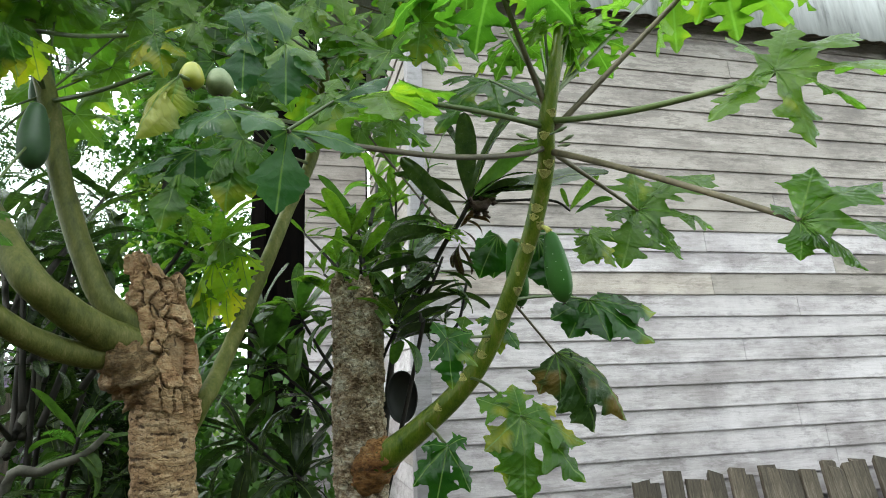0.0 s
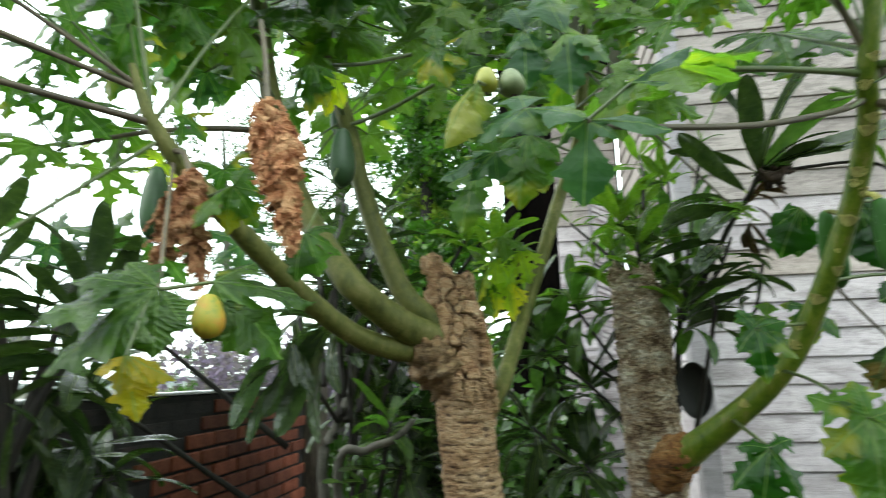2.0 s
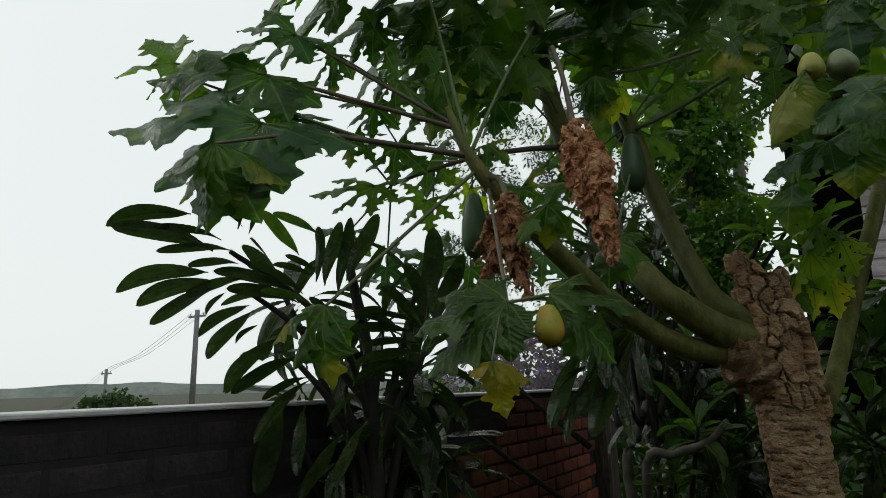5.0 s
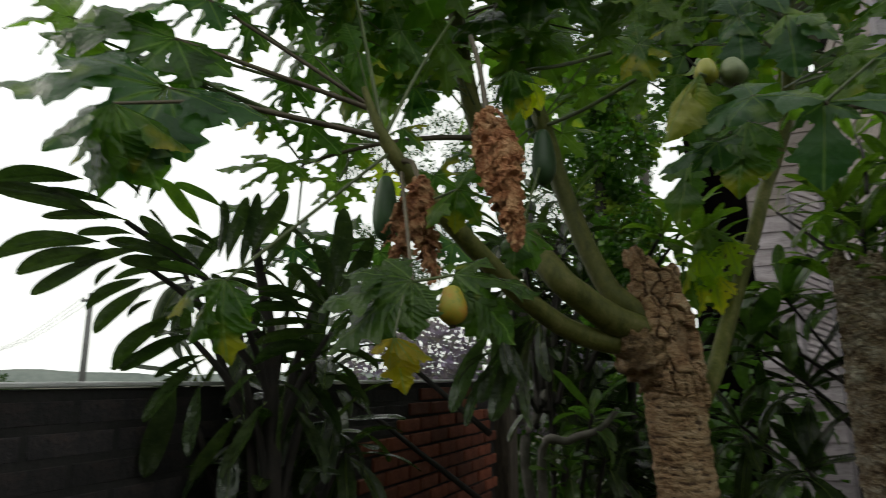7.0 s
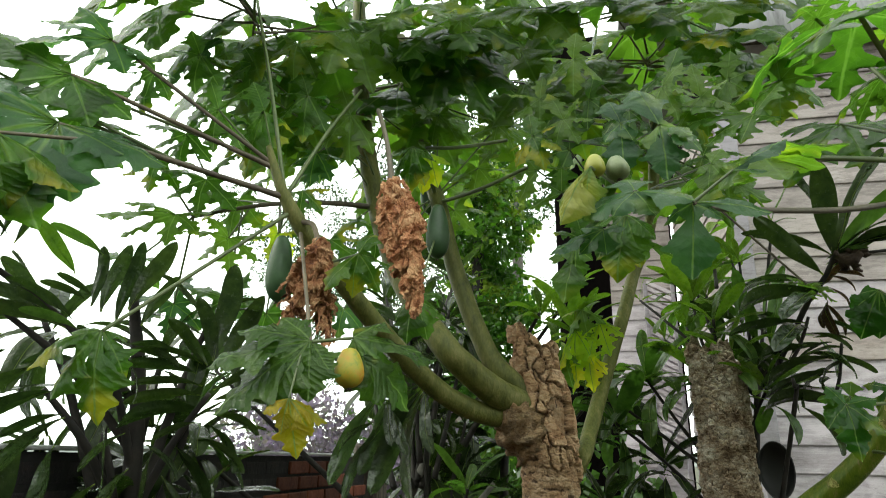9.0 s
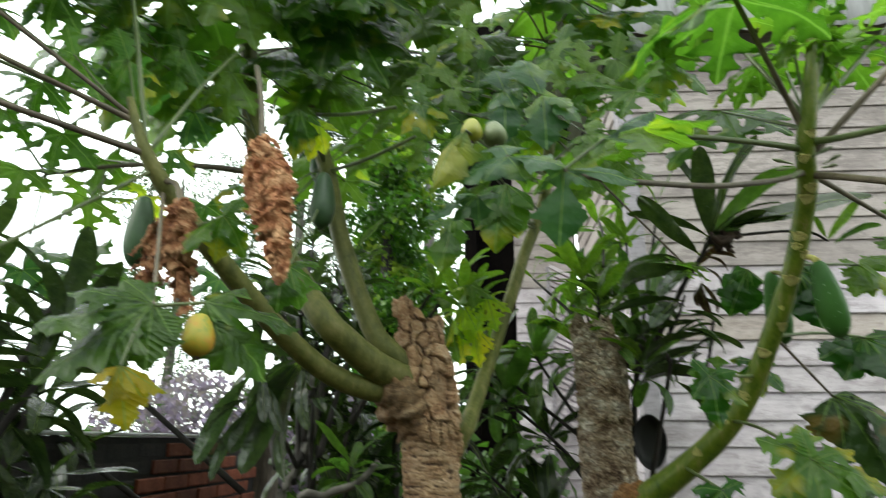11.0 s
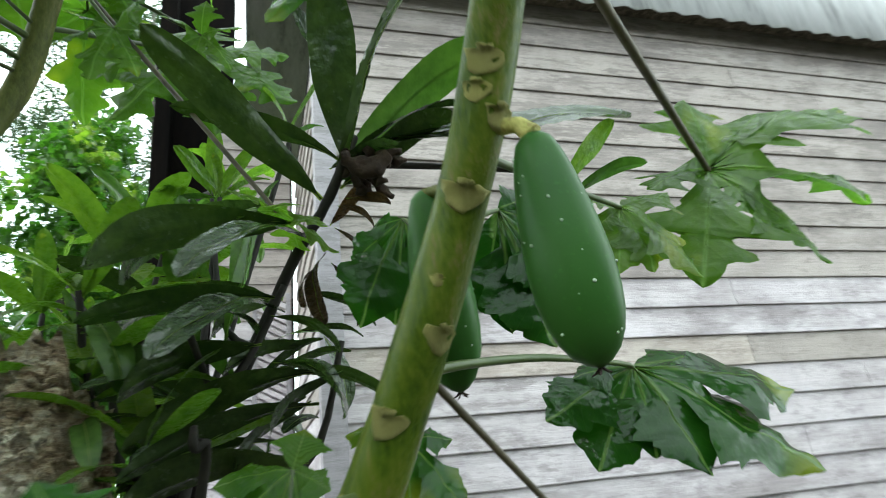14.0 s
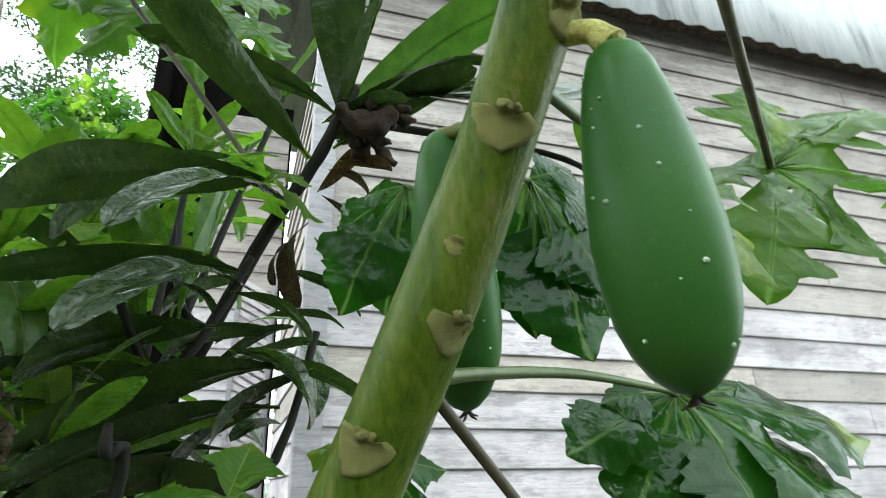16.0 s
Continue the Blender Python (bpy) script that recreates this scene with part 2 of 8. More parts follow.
DEAD = rough_material("dead_flower", [(0.3, (0.0128, 0.0064, 0.0051)), (0.7, (0.0576, 0.032, 0.0224))], 30.0, roughness=0.9, bump=0.8, depth=0.006)
BRICK = rough_material("red_brick", [(0.3, (0.0799, 0.0175, 0.0090)), (0.5, (0.1647, 0.0424, 0.0200)), (0.75, (0.2246, 0.0749, 0.0374))], 11.0, roughness=0.9, bump=0.7, depth=0.006, vary=0.5)
MOULD = rough_material("mouldy_brick", [(0.3, (0.0064, 0.0064, 0.0083)), (0.5, (0.0166, 0.0147, 0.0166)), (0.64, (0.0352, 0.0256, 0.0256)), (0.8, (0.0768, 0.032, 0.0224))], 16.0, roughness=0.85, bump=0.8, depth=0.01, vary=0.5)
MORTAR = rough_material("old_mortar", [(0.3, (0.0077, 0.0077, 0.0083)), (0.7, (0.0218, 0.0198, 0.0198))], 12.0, roughness=0.95)
# Light concrete, paler still: the coping's sky reflection is put into the colour.
COPING = rough_material("pale_coping", [(0.3, (0.352, 0.3584, 0.3648)), (0.7, (0.512, 0.5184, 0.5248))], 10.0, roughness=0.4)
SOIL = rough_material("soil", [(0.3, (0.0192, 0.016, 0.0096)), (0.55, (0.0448, 0.0448, 0.0192)), (0.75, (0.0384, 0.064, 0.0192))], 1.5, roughness=0.95, depth=0.05)
SHEET = rough_material("corrugated_sheet", [(0.3, (0.2176, 0.2176, 0.224)), (0.45, (0.3968, 0.3968, 0.4096)), (0.7, (0.512, 0.512, 0.5312))], 1.6, roughness=0.55, bump=0.2, depth=0.004, stretch=(6, 1, 0.6), vary=0.15)
OLD_PLANK = rough_material("old_grey_plank", [(0.3, (0.0192, 0.0141, 0.0102)), (0.55, (0.0768, 0.0608, 0.0448)), (0.75, (0.1536, 0.128, 0.1024))], 6.0, roughness=0.92, bump=0.9, depth=0.01, stretch=(5, 5, 0.6), vary=0.4)
# Near-black: the lean-to opening's shade put into the colour; also wall backing.
NEAR_BLACK = rough_material("near_black", [(0.3, (0.0013, 0.0013, 0.0013)), (0.7, (0.0051, 0.0038, 0.0032))], 5.0, roughness=1.0, stretch=(4, 4, 0.5))
NEAR_BLACK.node_tree.nodes["Principled BSDF"].inputs["Specular IOR Level"].default_value = 0.05
FAR_HILL = rough_material("far_hill", [(0.3, (0.1024, 0.128, 0.1152)), (0.7, (0.192, 0.2176, 0.1984))], 0.06, roughness=1.0)
CONCRETE_POLE = rough_material("pole_concrete", [(0.3, (0.128, 0.128, 0.128)), (0.7, (0.2176, 0.2176, 0.2176))], 2.0)
BLACK_PLASTIC = rough_material("black_plastic", [(0.3, (0.0051, 0.0051, 0.0058)), (0.7, (0.0115, 0.0115, 0.0115))], 12.0, roughness=0.55, bump=0.1, depth=0.002)
PLASTER = rough_material("weathered_plaster", [(0.3, (0.0832, 0.0832, 0.0768)), (0.7, (0.16, 0.16, 0.1472))], 1.4, roughness=0.9, bump=0.3, depth=0.01)
WIRE = rough_material("wire_black", [(0.3, (0.032, 0.032, 0.032)), (0.7, (0.0576, 0.0576, 0.0576))], 5.0)


def bark_material(name, stops, plate, ring, shade, cracks=0.9, rings=0.75, split=0.0):
    """Old papaya bark: mottled cork, dark cracks between plates, thin dark ring lines."""
    m, n, l, p = node_material(name)
    big = textured(n, l, 11.0, 7.0, (1, 1, 1.8), "Object", 0.7)
    fine = textured(n, l, 70.0, 5.0, (1, 1, 2.2), "Object", 0.7)
    r = ramp(n, stops)
    mixv = n.new("ShaderNodeMath")
    mixv.operation = "MULTIPLY_ADD"
    l.new(fine.outputs[0], mixv.inputs[0])
    mixv.inputs[1].default_value = 0.6
    low = n.new("ShaderNodeMath")
    low.operation = "MULTIPLY_ADD"
    l.new(big.outputs[0], low.inputs[0])
    low.inputs[1].default_value, low.inputs[2].default_value = 1.0, -0.3
    l.new(low.outputs[0], mixv.inputs[2])
    l.new(mixv.outputs[0], r.inputs[0])
    tc, mp, vo = n.new("ShaderNodeTexCoord"), n.new("ShaderNodeMapping"), n.new("ShaderNodeTexVoronoi")
    mp.inputs["Scale"].default_value = (1, 1, 1.9)
    wob = n.new("ShaderNodeVectorMath")
    wob.operation = "MULTIPLY_ADD"
    l.new(big.outputs["Color"], wob.inputs[0])
    wob.inputs[1].default_value = (0.14, 0.14, 0.14)
    l.new(tc.outputs["Object"], wob.inputs[2])
    l.new(wob.outputs[0], mp.inputs[0])
    vo.feature = "DISTANCE_TO_EDGE"
    vo.inputs["Scale"].default_value = plate
    l.new(mp.outputs[0], vo.inputs["Vector"])
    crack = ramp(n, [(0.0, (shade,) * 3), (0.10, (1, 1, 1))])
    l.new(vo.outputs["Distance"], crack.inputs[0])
    wv, mp2 = n.new("ShaderNodeTexWave"), n.new("ShaderNodeMapping")
    wv.bands_direction = "Z"
    wv.inputs["Scale"].default_value, wv.inputs["Distortion"].default_value, wv.inputs["Detail"].default_value, wv.inputs["Detail Scale"].default_value = ring, 9.0, 5.0, 3.0
    l.new(tc.outputs["Object"], wv.inputs["Vector"])
    lines = ramp(n, [(0.05, (0.35, 0.32, 0.30)), (0.30, (1, 1, 1))])
    l.new(wv.outputs["Fac"], lines.inputs[0])
    col = mixed(n, l, r.outputs[0], crack.outputs[0], cracks, "MULTIPLY")
    col = mixed(n, l, col, lines.outputs[0], rings, "MULTIPLY")
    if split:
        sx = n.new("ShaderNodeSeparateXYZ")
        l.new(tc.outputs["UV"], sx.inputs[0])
        # Dark inner bark plus recess shade, both painted into the crack colour.
        crack_shade = ramp(n, [(0.05, (0.10, 0.055, 0.035)), (0.32, (1, 1, 1))])
        l.new(sx.outputs[0], crack_shade.inputs[0])
        col = mixed(n, l, col, crack_shade.outputs[0], split, "MULTIPLY")
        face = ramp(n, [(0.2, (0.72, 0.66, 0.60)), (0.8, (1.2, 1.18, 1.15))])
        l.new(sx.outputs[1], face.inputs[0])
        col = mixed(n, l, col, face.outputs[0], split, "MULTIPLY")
    l.new(col, p.inputs["Base Color"])
    p.inputs["Roughness"].default_value = 0.92
    h = mixed(n, l, mixv.outputs[0], crack.outputs[0], 0.45 * cracks)
    h = mixed(n, l, h, lines.outputs[0], 0.4 * rings)
    bumped(n, l, p, h, 1.0, 0.016)
    return m


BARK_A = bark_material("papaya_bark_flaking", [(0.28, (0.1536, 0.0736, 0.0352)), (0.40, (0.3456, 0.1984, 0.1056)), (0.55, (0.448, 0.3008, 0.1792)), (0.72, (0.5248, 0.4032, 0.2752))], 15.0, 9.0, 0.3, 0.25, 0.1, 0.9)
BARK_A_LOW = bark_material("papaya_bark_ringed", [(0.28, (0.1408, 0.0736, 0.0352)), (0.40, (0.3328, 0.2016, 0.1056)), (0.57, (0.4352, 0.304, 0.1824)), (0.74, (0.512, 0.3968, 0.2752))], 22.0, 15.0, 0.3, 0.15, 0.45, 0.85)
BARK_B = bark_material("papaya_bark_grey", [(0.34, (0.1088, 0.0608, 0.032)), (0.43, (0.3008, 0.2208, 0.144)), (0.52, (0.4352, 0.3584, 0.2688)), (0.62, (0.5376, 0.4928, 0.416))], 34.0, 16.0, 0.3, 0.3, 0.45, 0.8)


BARK_KNOB = bark_material("papaya_bark_torn", [(0.28, (0.1024, 0.0544, 0.0224)), (0.40, (0.2304, 0.128, 0.0576)), (0.55, (0.3328, 0.2112, 0.1088)), (0.72, (0.4224, 0.3072, 0.1856))], 26.0, 9.0, 0.25, 0.6, 0.1)
BARK_TORN = bark_material("papaya_bark_fresh", [(0.28, (0.09, 0.035, 0.012)), (0.40, (0.24, 0.10, 0.030)), (0.55, (0.36, 0.17, 0.055)), (0.72, (0.46, 0.27, 0.12))], 26.0, 9.0, 0.25, 0.6, 0.1)


def siding_material(name, tint, bare):
    """Sawn boards with worn white paint: grain along the board, bare grey wood, knots and dark stains."""
    m, n, l, p = node_material(name)
    grain = textured(n, l, 4.0, 8.0, (0.9, 5, 22), "World", 0.75)
    patch = textured(n, l, 1.5, 7.0, (0.8, 1, 2.6), "World", 0.7)
    smear = textured(n, l, 2.4, 6.0, (1.6, 1, 0.55), "World", 0.68)
    speck = textured(n, l, 11.0, 6.0, (0.55, 1, 1.6), "World", 0.75)
    info = n.new("ShaderNodeObjectInfo")
    paint = ramp(n, [(0.3, tuple(c * 0.78 for c in tint)), (0.5, tuple(c * 0.95 for c in tint)), (0.65, tint)])
    l.new(grain.outputs[0], paint.inputs[0])
    wood = ramp(n, [(0.3, tuple(c * 0.6 for c in bare)), (0.7, bare)])
    l.new(grain.outputs[0], wood.inputs[0])
    add = n.new("ShaderNodeMath")
    add.operation = "MULTIPLY_ADD"
    l.new(info.outputs["Random"], add.inputs[0])
    add.inputs[1].default_value = 0.10
    l.new(patch.outputs[0], add.inputs[2])
    worn = ramp(n, [(0.50, (0, 0, 0)), (0.70, (0.8, 0.8, 0.8))])
    l.new(add.outputs[0], worn.inputs[0])
    col = mixed(n, l, paint.outputs[0], wood.outputs[0], worn.outputs[0])
    spots = ramp(n, [(0.52, (1, 1, 1)), (0.66, (0.42, 0.40, 0.40))])
    l.new(speck.outputs[0], spots.inputs[0])
    col = mixed(n, l, col, spots.outputs[0], 0.6, "MULTIPLY")
    run = ramp(n, [(0.35, (0.80, 0.79, 0.80)), (0.55, (1, 1, 1))])
    l.new(smear.outputs[0], run.inputs[0])
    col = mixed(n, l, col, run.outputs[0], 0.8, "MULTIPLY")
    chip = textured(n, l, 7.0, 10.0, (0.35, 1, 2.0), "World", 0.8)
    zone = textured(n, l, 0.55, 3.0, (0.7, 1, 1.3), "World", 0.5)
    cut = ramp(n, [(0.52, (0, 0, 0)), (0.555, (1, 1, 1))])
    l.new(chip.outputs[0], cut.inputs[0])
    where = ramp(n, [(0.42, (0, 0, 0)), (0.54, (0.62, 0.62, 0.62))])
    l.new(zone.outputs[0], where.inputs[0])
    both = mixed(n, l, cut.outputs[0], where.outputs[0], 1.0, "MULTIPLY")
    col = mixed(n, l, col, tuple(c * 0.72 for c in bare), both)
    tone = ramp(n, [(0.0, (0.90, 0.89, 0.885)), (1.0, (1.05, 1.05, 1.06))])
    l.new(info.outputs["Random"], tone.inputs[0])
    l.new(mixed(n, l, col, tone.outputs[0], 1.0, "MULTIPLY"), p.inputs["Base Color"])
    p.inputs["Roughness"].default_value = 0.7
    bumped(n, l, p, grain.outputs[0], 0.5, 0.005)
    return m


SIDING = siding_material("worn_white_siding", (0.535, 0.490, 0.518), (0.295, 0.255, 0.262))
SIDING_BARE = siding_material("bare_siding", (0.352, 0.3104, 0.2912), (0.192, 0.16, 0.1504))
SIDING_OCHRE = siding_material("ochre_siding", (0.448, 0.3904, 0.3584), (0.2816, 0.2304, 0.2048))
TRIM = siding_material("grey_trim", (0.2944, 0.2752, 0.3008), (0.2176, 0.2048, 0.2112))


def fruit_material():
    m, n, l, p = node_material("papaya_skin")
    a = textured(n, l, 5.0, 3.0)
    r = ramp(n, [(0.3, (0.0200, 0.082, 0.0120)), (0.7, (0.0480, 0.1300, 0.0260))])
    l.new(a.outputs[0], r.inputs[0])
    fine = textured(n, l, 160.0, 3.0)
    dots = ramp(n, [(0.60, (1, 1, 1)), (0.75, (1.25, 1.25, 1.2))])
    l.new(fine.outputs[0], dots.inputs[0])
    l.new(mixed(n, l, r.outputs[0], dots.outputs[0], 1.0, "MULTIPLY"), p.inputs["Base Color"])
    p.inputs["Roughness"].default_value = 0.40
    p.inputs["Specular IOR Level"].default_value = 0.2
    p.inputs["Subsurface Weight"].default_value = 0.04
    p.inputs["Subsurface Radius"].default_value = (0.004, 0.008, 0.003)
    bumped(n, l, p, fine.outputs[0], 0.1, 0.001)
    return m


FRUIT = fruit_material()
# Darker copy of the fruit skin: the crown's shade is in its colour.
FRUIT_SHADE = rough_material("shaded_fruit_skin", [(0.3, (0.012, 0.045, 0.012)), (0.7, (0.030, 0.085, 0.024))], 8.0, roughness=0.45, bump=0.1, depth=0.002)
FRUIT_YELLOW = rough_material("ripe_skin", [(0.32, (0.34, 0.15, 0.012)), (0.45, (0.31, 0.21, 0.014)), (0.58, (0.24, 0.225, 0.016)), (0.74, (0.09, 0.15, 0.02))], 24.0, roughness=0.55, bump=0.15, depth=0.002)
FRUIT_PALE_YELLOW = rough_material("turning_skin", [(0.3, (0.192, 0.2048, 0.0192)), (0.7, (0.2688, 0.256, 0.0256))], 12.0, roughness=0.45, bump=0.1, depth=0.002)
PALE_FRUIT = rough_material("pale_young_skin", [(0.3, (0.0720, 0.1056, 0.0384)), (0.7, (0.1536, 0.1824, 0.0864))], 20.0, roughness=0.5, bump=0.1, depth=0.002)
drop_mat, _n, _l, _p = node_material("water_drop")
# Pale green body colour imitates the drops' sparkle.
_p.inputs["Base Color"].default_value = (0.50, 0.62, 0.48, 1)
_p.inputs["Transmission Weight"].default_value, _p.inputs["Roughness"].default_value, _p.inputs["IOR"].default_value = 0.25, 0.03, 1.33

# ---- building helpers ----


def thing(name, base, label, category, group="", kind=""):
    e = new(name)
    e.location = base
    return tagged(e, label, category, group, kind)


def put(name, data, parent=None, m=None, label=""):
    """One mesh object, in world coordinates or at the pose m, under parent."""
    ob = new(name, data)
    if m is not None:
        ob.matrix_basis = m
    if parent is not None:
        ob.parent = parent
        up = Matrix.Identity(4)
        p = parent
        while p is not None:
            up = (p.matrix_parent_inverse @ p.matrix_basis if p.parent else p.matrix_basis) @ up
            p = p.parent
        ob.matrix_parent_inverse = up.inverted()
    return tagged(ob, label)


def mesh_of(name, verts, faces, mats, index=None, smooth=True, reach=None):
    me = bpy.data.meshes.new(name)
    me.from_pydata([tuple(v) for v in verts], [], faces)
    for mt in mats:
        me.materials.append(mt)
    if index is not None:
        me.polygons.foreach_set("material_index", index)
    if reach is not None:
        uv = me.uv_layers.new(name="along")
        uv.data.foreach_set("uv", [x for lp in me.loops for x in reach[lp.vertex_index]])
    if smooth:
        me.polygons.foreach_set("use_smooth", [True] * len(me.polygons))
    me.update()
    return me


def spline(points, steps=6):
    """Points on a smooth curve through (place, radius) pairs."""
    P = [(Vector(p), r) for p, r in points]
    out = []
    for i in range(len(P) - 1):
        p0, p1, p2, p3 = P[max(i - 1, 0)], P[i], P[i + 1], P[min(i + 2, len(P) - 1)]
        for k in range(steps):
            t = k / steps
            v = 0.5 * (2 * p1[0] + (p2[0] - p0[0]) * t + (2 * p0[0] - 5 * p1[0] + 4 * p2[0] - p3[0]) * t * t + (3 * p1[0] - p0[0] - 3 * p2[0] + p3[0]) * t ** 3)
            out.append((v, p1[1] + (p2[1] - p1[1]) * t))
    out.append(P[-1])
    return out


def tube(points, sides=10, steps=6, bumps=0.0, freq=30.0):
    line = spline(points, steps)
    verts, faces = [], []
    ref = Vector((0.31, 0.2, 0.93))
    for i, (c, r) in enumerate(line):
        d = (line[min(i + 1, len(line) - 1)][0] - line[max(i - 1, 0)][0]).normalized()
        u = d.cross(ref).normalized()
        w = d.cross(u)
        for k in range(sides):
            a = 2 * math.pi * k / sides
            q = c + (u * math.cos(a) + w * math.sin(a)) * r
            if bumps:
                q += (q - c) * bumps * noise.noise(q * freq)
            verts.append(q)
    for i in range(len(line) - 1):
        for k in range(sides):
            a, b = i * sides + k, i * sides + (k + 1) % sides
            faces.append((a, b, b + sides, a + sides))
    faces.append(tuple(range(sides))[::-1])
    faces.append(tuple(range(len(verts) - sides, len(verts))))
    return verts, faces


def limb(name, points, mat, parent, sides=10, steps=6, bumps=0.0, freq=30.0, label=""):
    v, f = tube(points, sides, steps, bumps, freq)
    return put(name, mesh_of(name, v, f, [mat]), parent, None, label)


def box_mesh(name, size, mat, centre=(0, 0, 0), bevel=0.0):
    bm = bmesh.new()
    bmesh.ops.create_cube(bm, size=1.0)
    for v in bm.verts:
        v.co = Vector((v.co.x * size[0] + centre[0], v.co.y * size[1] + centre[1], v.co.z * size[2] + centre[2]))
    if bevel:
        bmesh.ops.bevel(bm, geom=bm.edges[:], offset=bevel, segments=1, affect="EDGES")
    me = bpy.data.meshes.new(name)
    bm.to_mesh(me)
    bm.free()
    me.materials.append(mat)
    return me

# ---- ground, house, wall, distance ----
gv, gf = [], []
ticks = [-900, -300, -100, -40, -20] + [x * 0.5 for x in range(-20, 31)] + [20, 40, 100, 300, 900]
for j, y in enumerate(ticks):
    for i, x in enumerate(ticks):
        gv.append((x, y, 0.03 * noise.noise(Vector((x, y, 0)) * 0.9) - 0.02))
        if i and j:
            a = j * len(ticks) + i
            gf.append((a - 1 - len(ticks), a - len(ticks), a, a - 1))
ground = tagged(new("ground", mesh_of("ground", gv, gf, [SOIL])), "damp dark soil with sparse grass", "ground", kind="structure")

WALL_Y, SIDE_X, END_X, BACK_Y, BOARD = 4.2, 1.0, 9.0, 6.6, 0.15
wall_front = tagged(new("wall_front", box_mesh("wall_front", (END_X - SIDE_X - 0.04, 0.1, 4.5), NEAR_BLACK, ((END_X + SIDE_X) / 2, WALL_Y + 0.09, 2.25))),
                    "house wall of lapped boards with worn white paint", "wall", kind="structure")
wall_side = tagged(new("wall_side", box_mesh("wall_side", (0.1, BACK_Y - WALL_Y - 0.1, 4.5), NEAR_BLACK, (SIDE_X + 0.09, (BACK_Y + WALL_Y) / 2 + 0.1, 2.25))),
                   "side wall of the house, lapped grey boards", "wall", kind="structure")
rng = random.Random(5)


def board_mesh(name, mat, jag):
    """A lapped board, one metre long, its lower edge thicker, sawn a little uneven."""
    v, f, n = [], [], 10
    for i in range(n + 1):
        w = 0.003 * noise.noise(Vector((i * 1.7, jag, 0.3)))
        for y, z in ((0.002, -0.080 + w), (-0.015, -0.0785 + w), (-0.0165, -0.074 + w), (-0.003, 0.080), (0.002, 0.080)):
            v.append((i / n, y, z))
    for i in range(n):
        for k in range(5):
            a, b = i * 5 + k, i * 5 + (k + 1) % 5
            f.append((a, a + 5, b + 5, b))
    f += [(4, 3, 2, 1, 0), tuple(range(n * 5, n * 5 + 5))]
    return mesh_of(name, v, f, [mat], smooth=False)


BOARDS = {key: [board_mesh("board", mat, k + 0.5) for k in range(3)] for key, mat in (("white", SIDING), ("bare", SIDING_BARE), ("ochre", SIDING_OCHRE))}
for row in range(28):
    z = 0.10 + BOARD * row + BOARD / 2
    joints = [SIDE_X + 0.04]
    x = SIDE_X + rng.uniform(2.0, 4.5)
    if abs(z - 2.275) < 0.02:
        x = 3.08
    if abs(z - 2.575) < 0.02:
        x = 3.06
    if abs(z - 2.425) < 0.02:
        x = 4.13
    while x < END_X - 0.8:
        joints.append(x)
        x += rng.uniform(2.6, 4.5)
    joints.append(END_X)
    for a, b in zip(joints, joints[1:]):
        kind = "white"
        # upper rows: weathered brown boards, with under-eave shade put into the colour
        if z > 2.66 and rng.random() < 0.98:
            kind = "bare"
        if abs(z - 2.275) < 0.02:
            kind = "ochre" if a < 3 else "bare"
        if abs(z - 2.425) < 0.02:
            kind = "white" if a < 4 else "bare"
        if z > 3.85:
            kind = "bare"
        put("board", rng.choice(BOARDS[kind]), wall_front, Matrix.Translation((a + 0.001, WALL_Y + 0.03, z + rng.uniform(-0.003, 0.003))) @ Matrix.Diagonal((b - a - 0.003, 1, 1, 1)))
for row in range(28):
    z = 0.10 + BOARD * row + BOARD / 2
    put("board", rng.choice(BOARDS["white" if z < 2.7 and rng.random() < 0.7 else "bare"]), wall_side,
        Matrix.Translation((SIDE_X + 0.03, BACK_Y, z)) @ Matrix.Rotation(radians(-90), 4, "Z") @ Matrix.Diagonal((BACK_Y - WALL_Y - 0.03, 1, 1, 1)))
tagged(new("trim_front", box_mesh("trim_front", (0.10, 0.035, 4.2), TRIM, (SIDE_X + 0.0, WALL_Y - 0.016, 2.1), 0.003)), "weathered grey corner board", "trim", kind="structure")
tagged(new("trim_side", box_mesh("trim_side", (0.03, 0.09, 4.2), TRIM, (SIDE_X - 0.03, WALL_Y + 0.065, 2.1), 0.003)), "weathered grey corner board", "trim", kind="structure")

# corrugated cladding above the boards
cv, cf = [], []
nx = 840
for i in range(nx + 1):
    x = 0.75 + (END_X - 0.75) * i / nx
    dep = 0.010 * math.sin(2 * math.pi * x / 0.16)
    lip = 0.012 * noise.noise(Vector((x * 1.1, 0, 0)))
    for y, z in ((4.05, 4.19 + lip), (4.10, 4.75), (4.17, 5.9)):
        cv.append((x, y + dep, z))
for i in range(nx):
    for k in range(2):
        cf.append((i * 3 + k, i * 3 + 3 + k, i * 3 + 4 + k, i * 3 + 1 + k))
corr = tagged(new("corrugated_cladding", mesh_of("corrugated_cladding", cv, cf, [SHEET])), "grey corrugated sheets stained by rain above the boards", "cladding", kind="structure")
mod = corr.modifiers.new("thick", "SOLIDIFY")
mod.thickness = 0.006
tagged(new("eave_board", box_mesh("eave_board", (END_X - 0.8, 0.09, 0.05), OLD_PLANK, ((END_X + 0.8) / 2, 4.135, 4.27))), "weathered timber behind the sheet edge", "trim", kind="structure")

# unseen wall added behind the walk to cut low sky light from the front
tagged(new("wall_opposite", box_mesh("wall_opposite", (18.0, 0.2, 4.2), PLASTER, (3.0, -3.8, 2.1), 0.01)), "plain plaster wall, unseen, added to block low sky light", "wall", kind="structure")

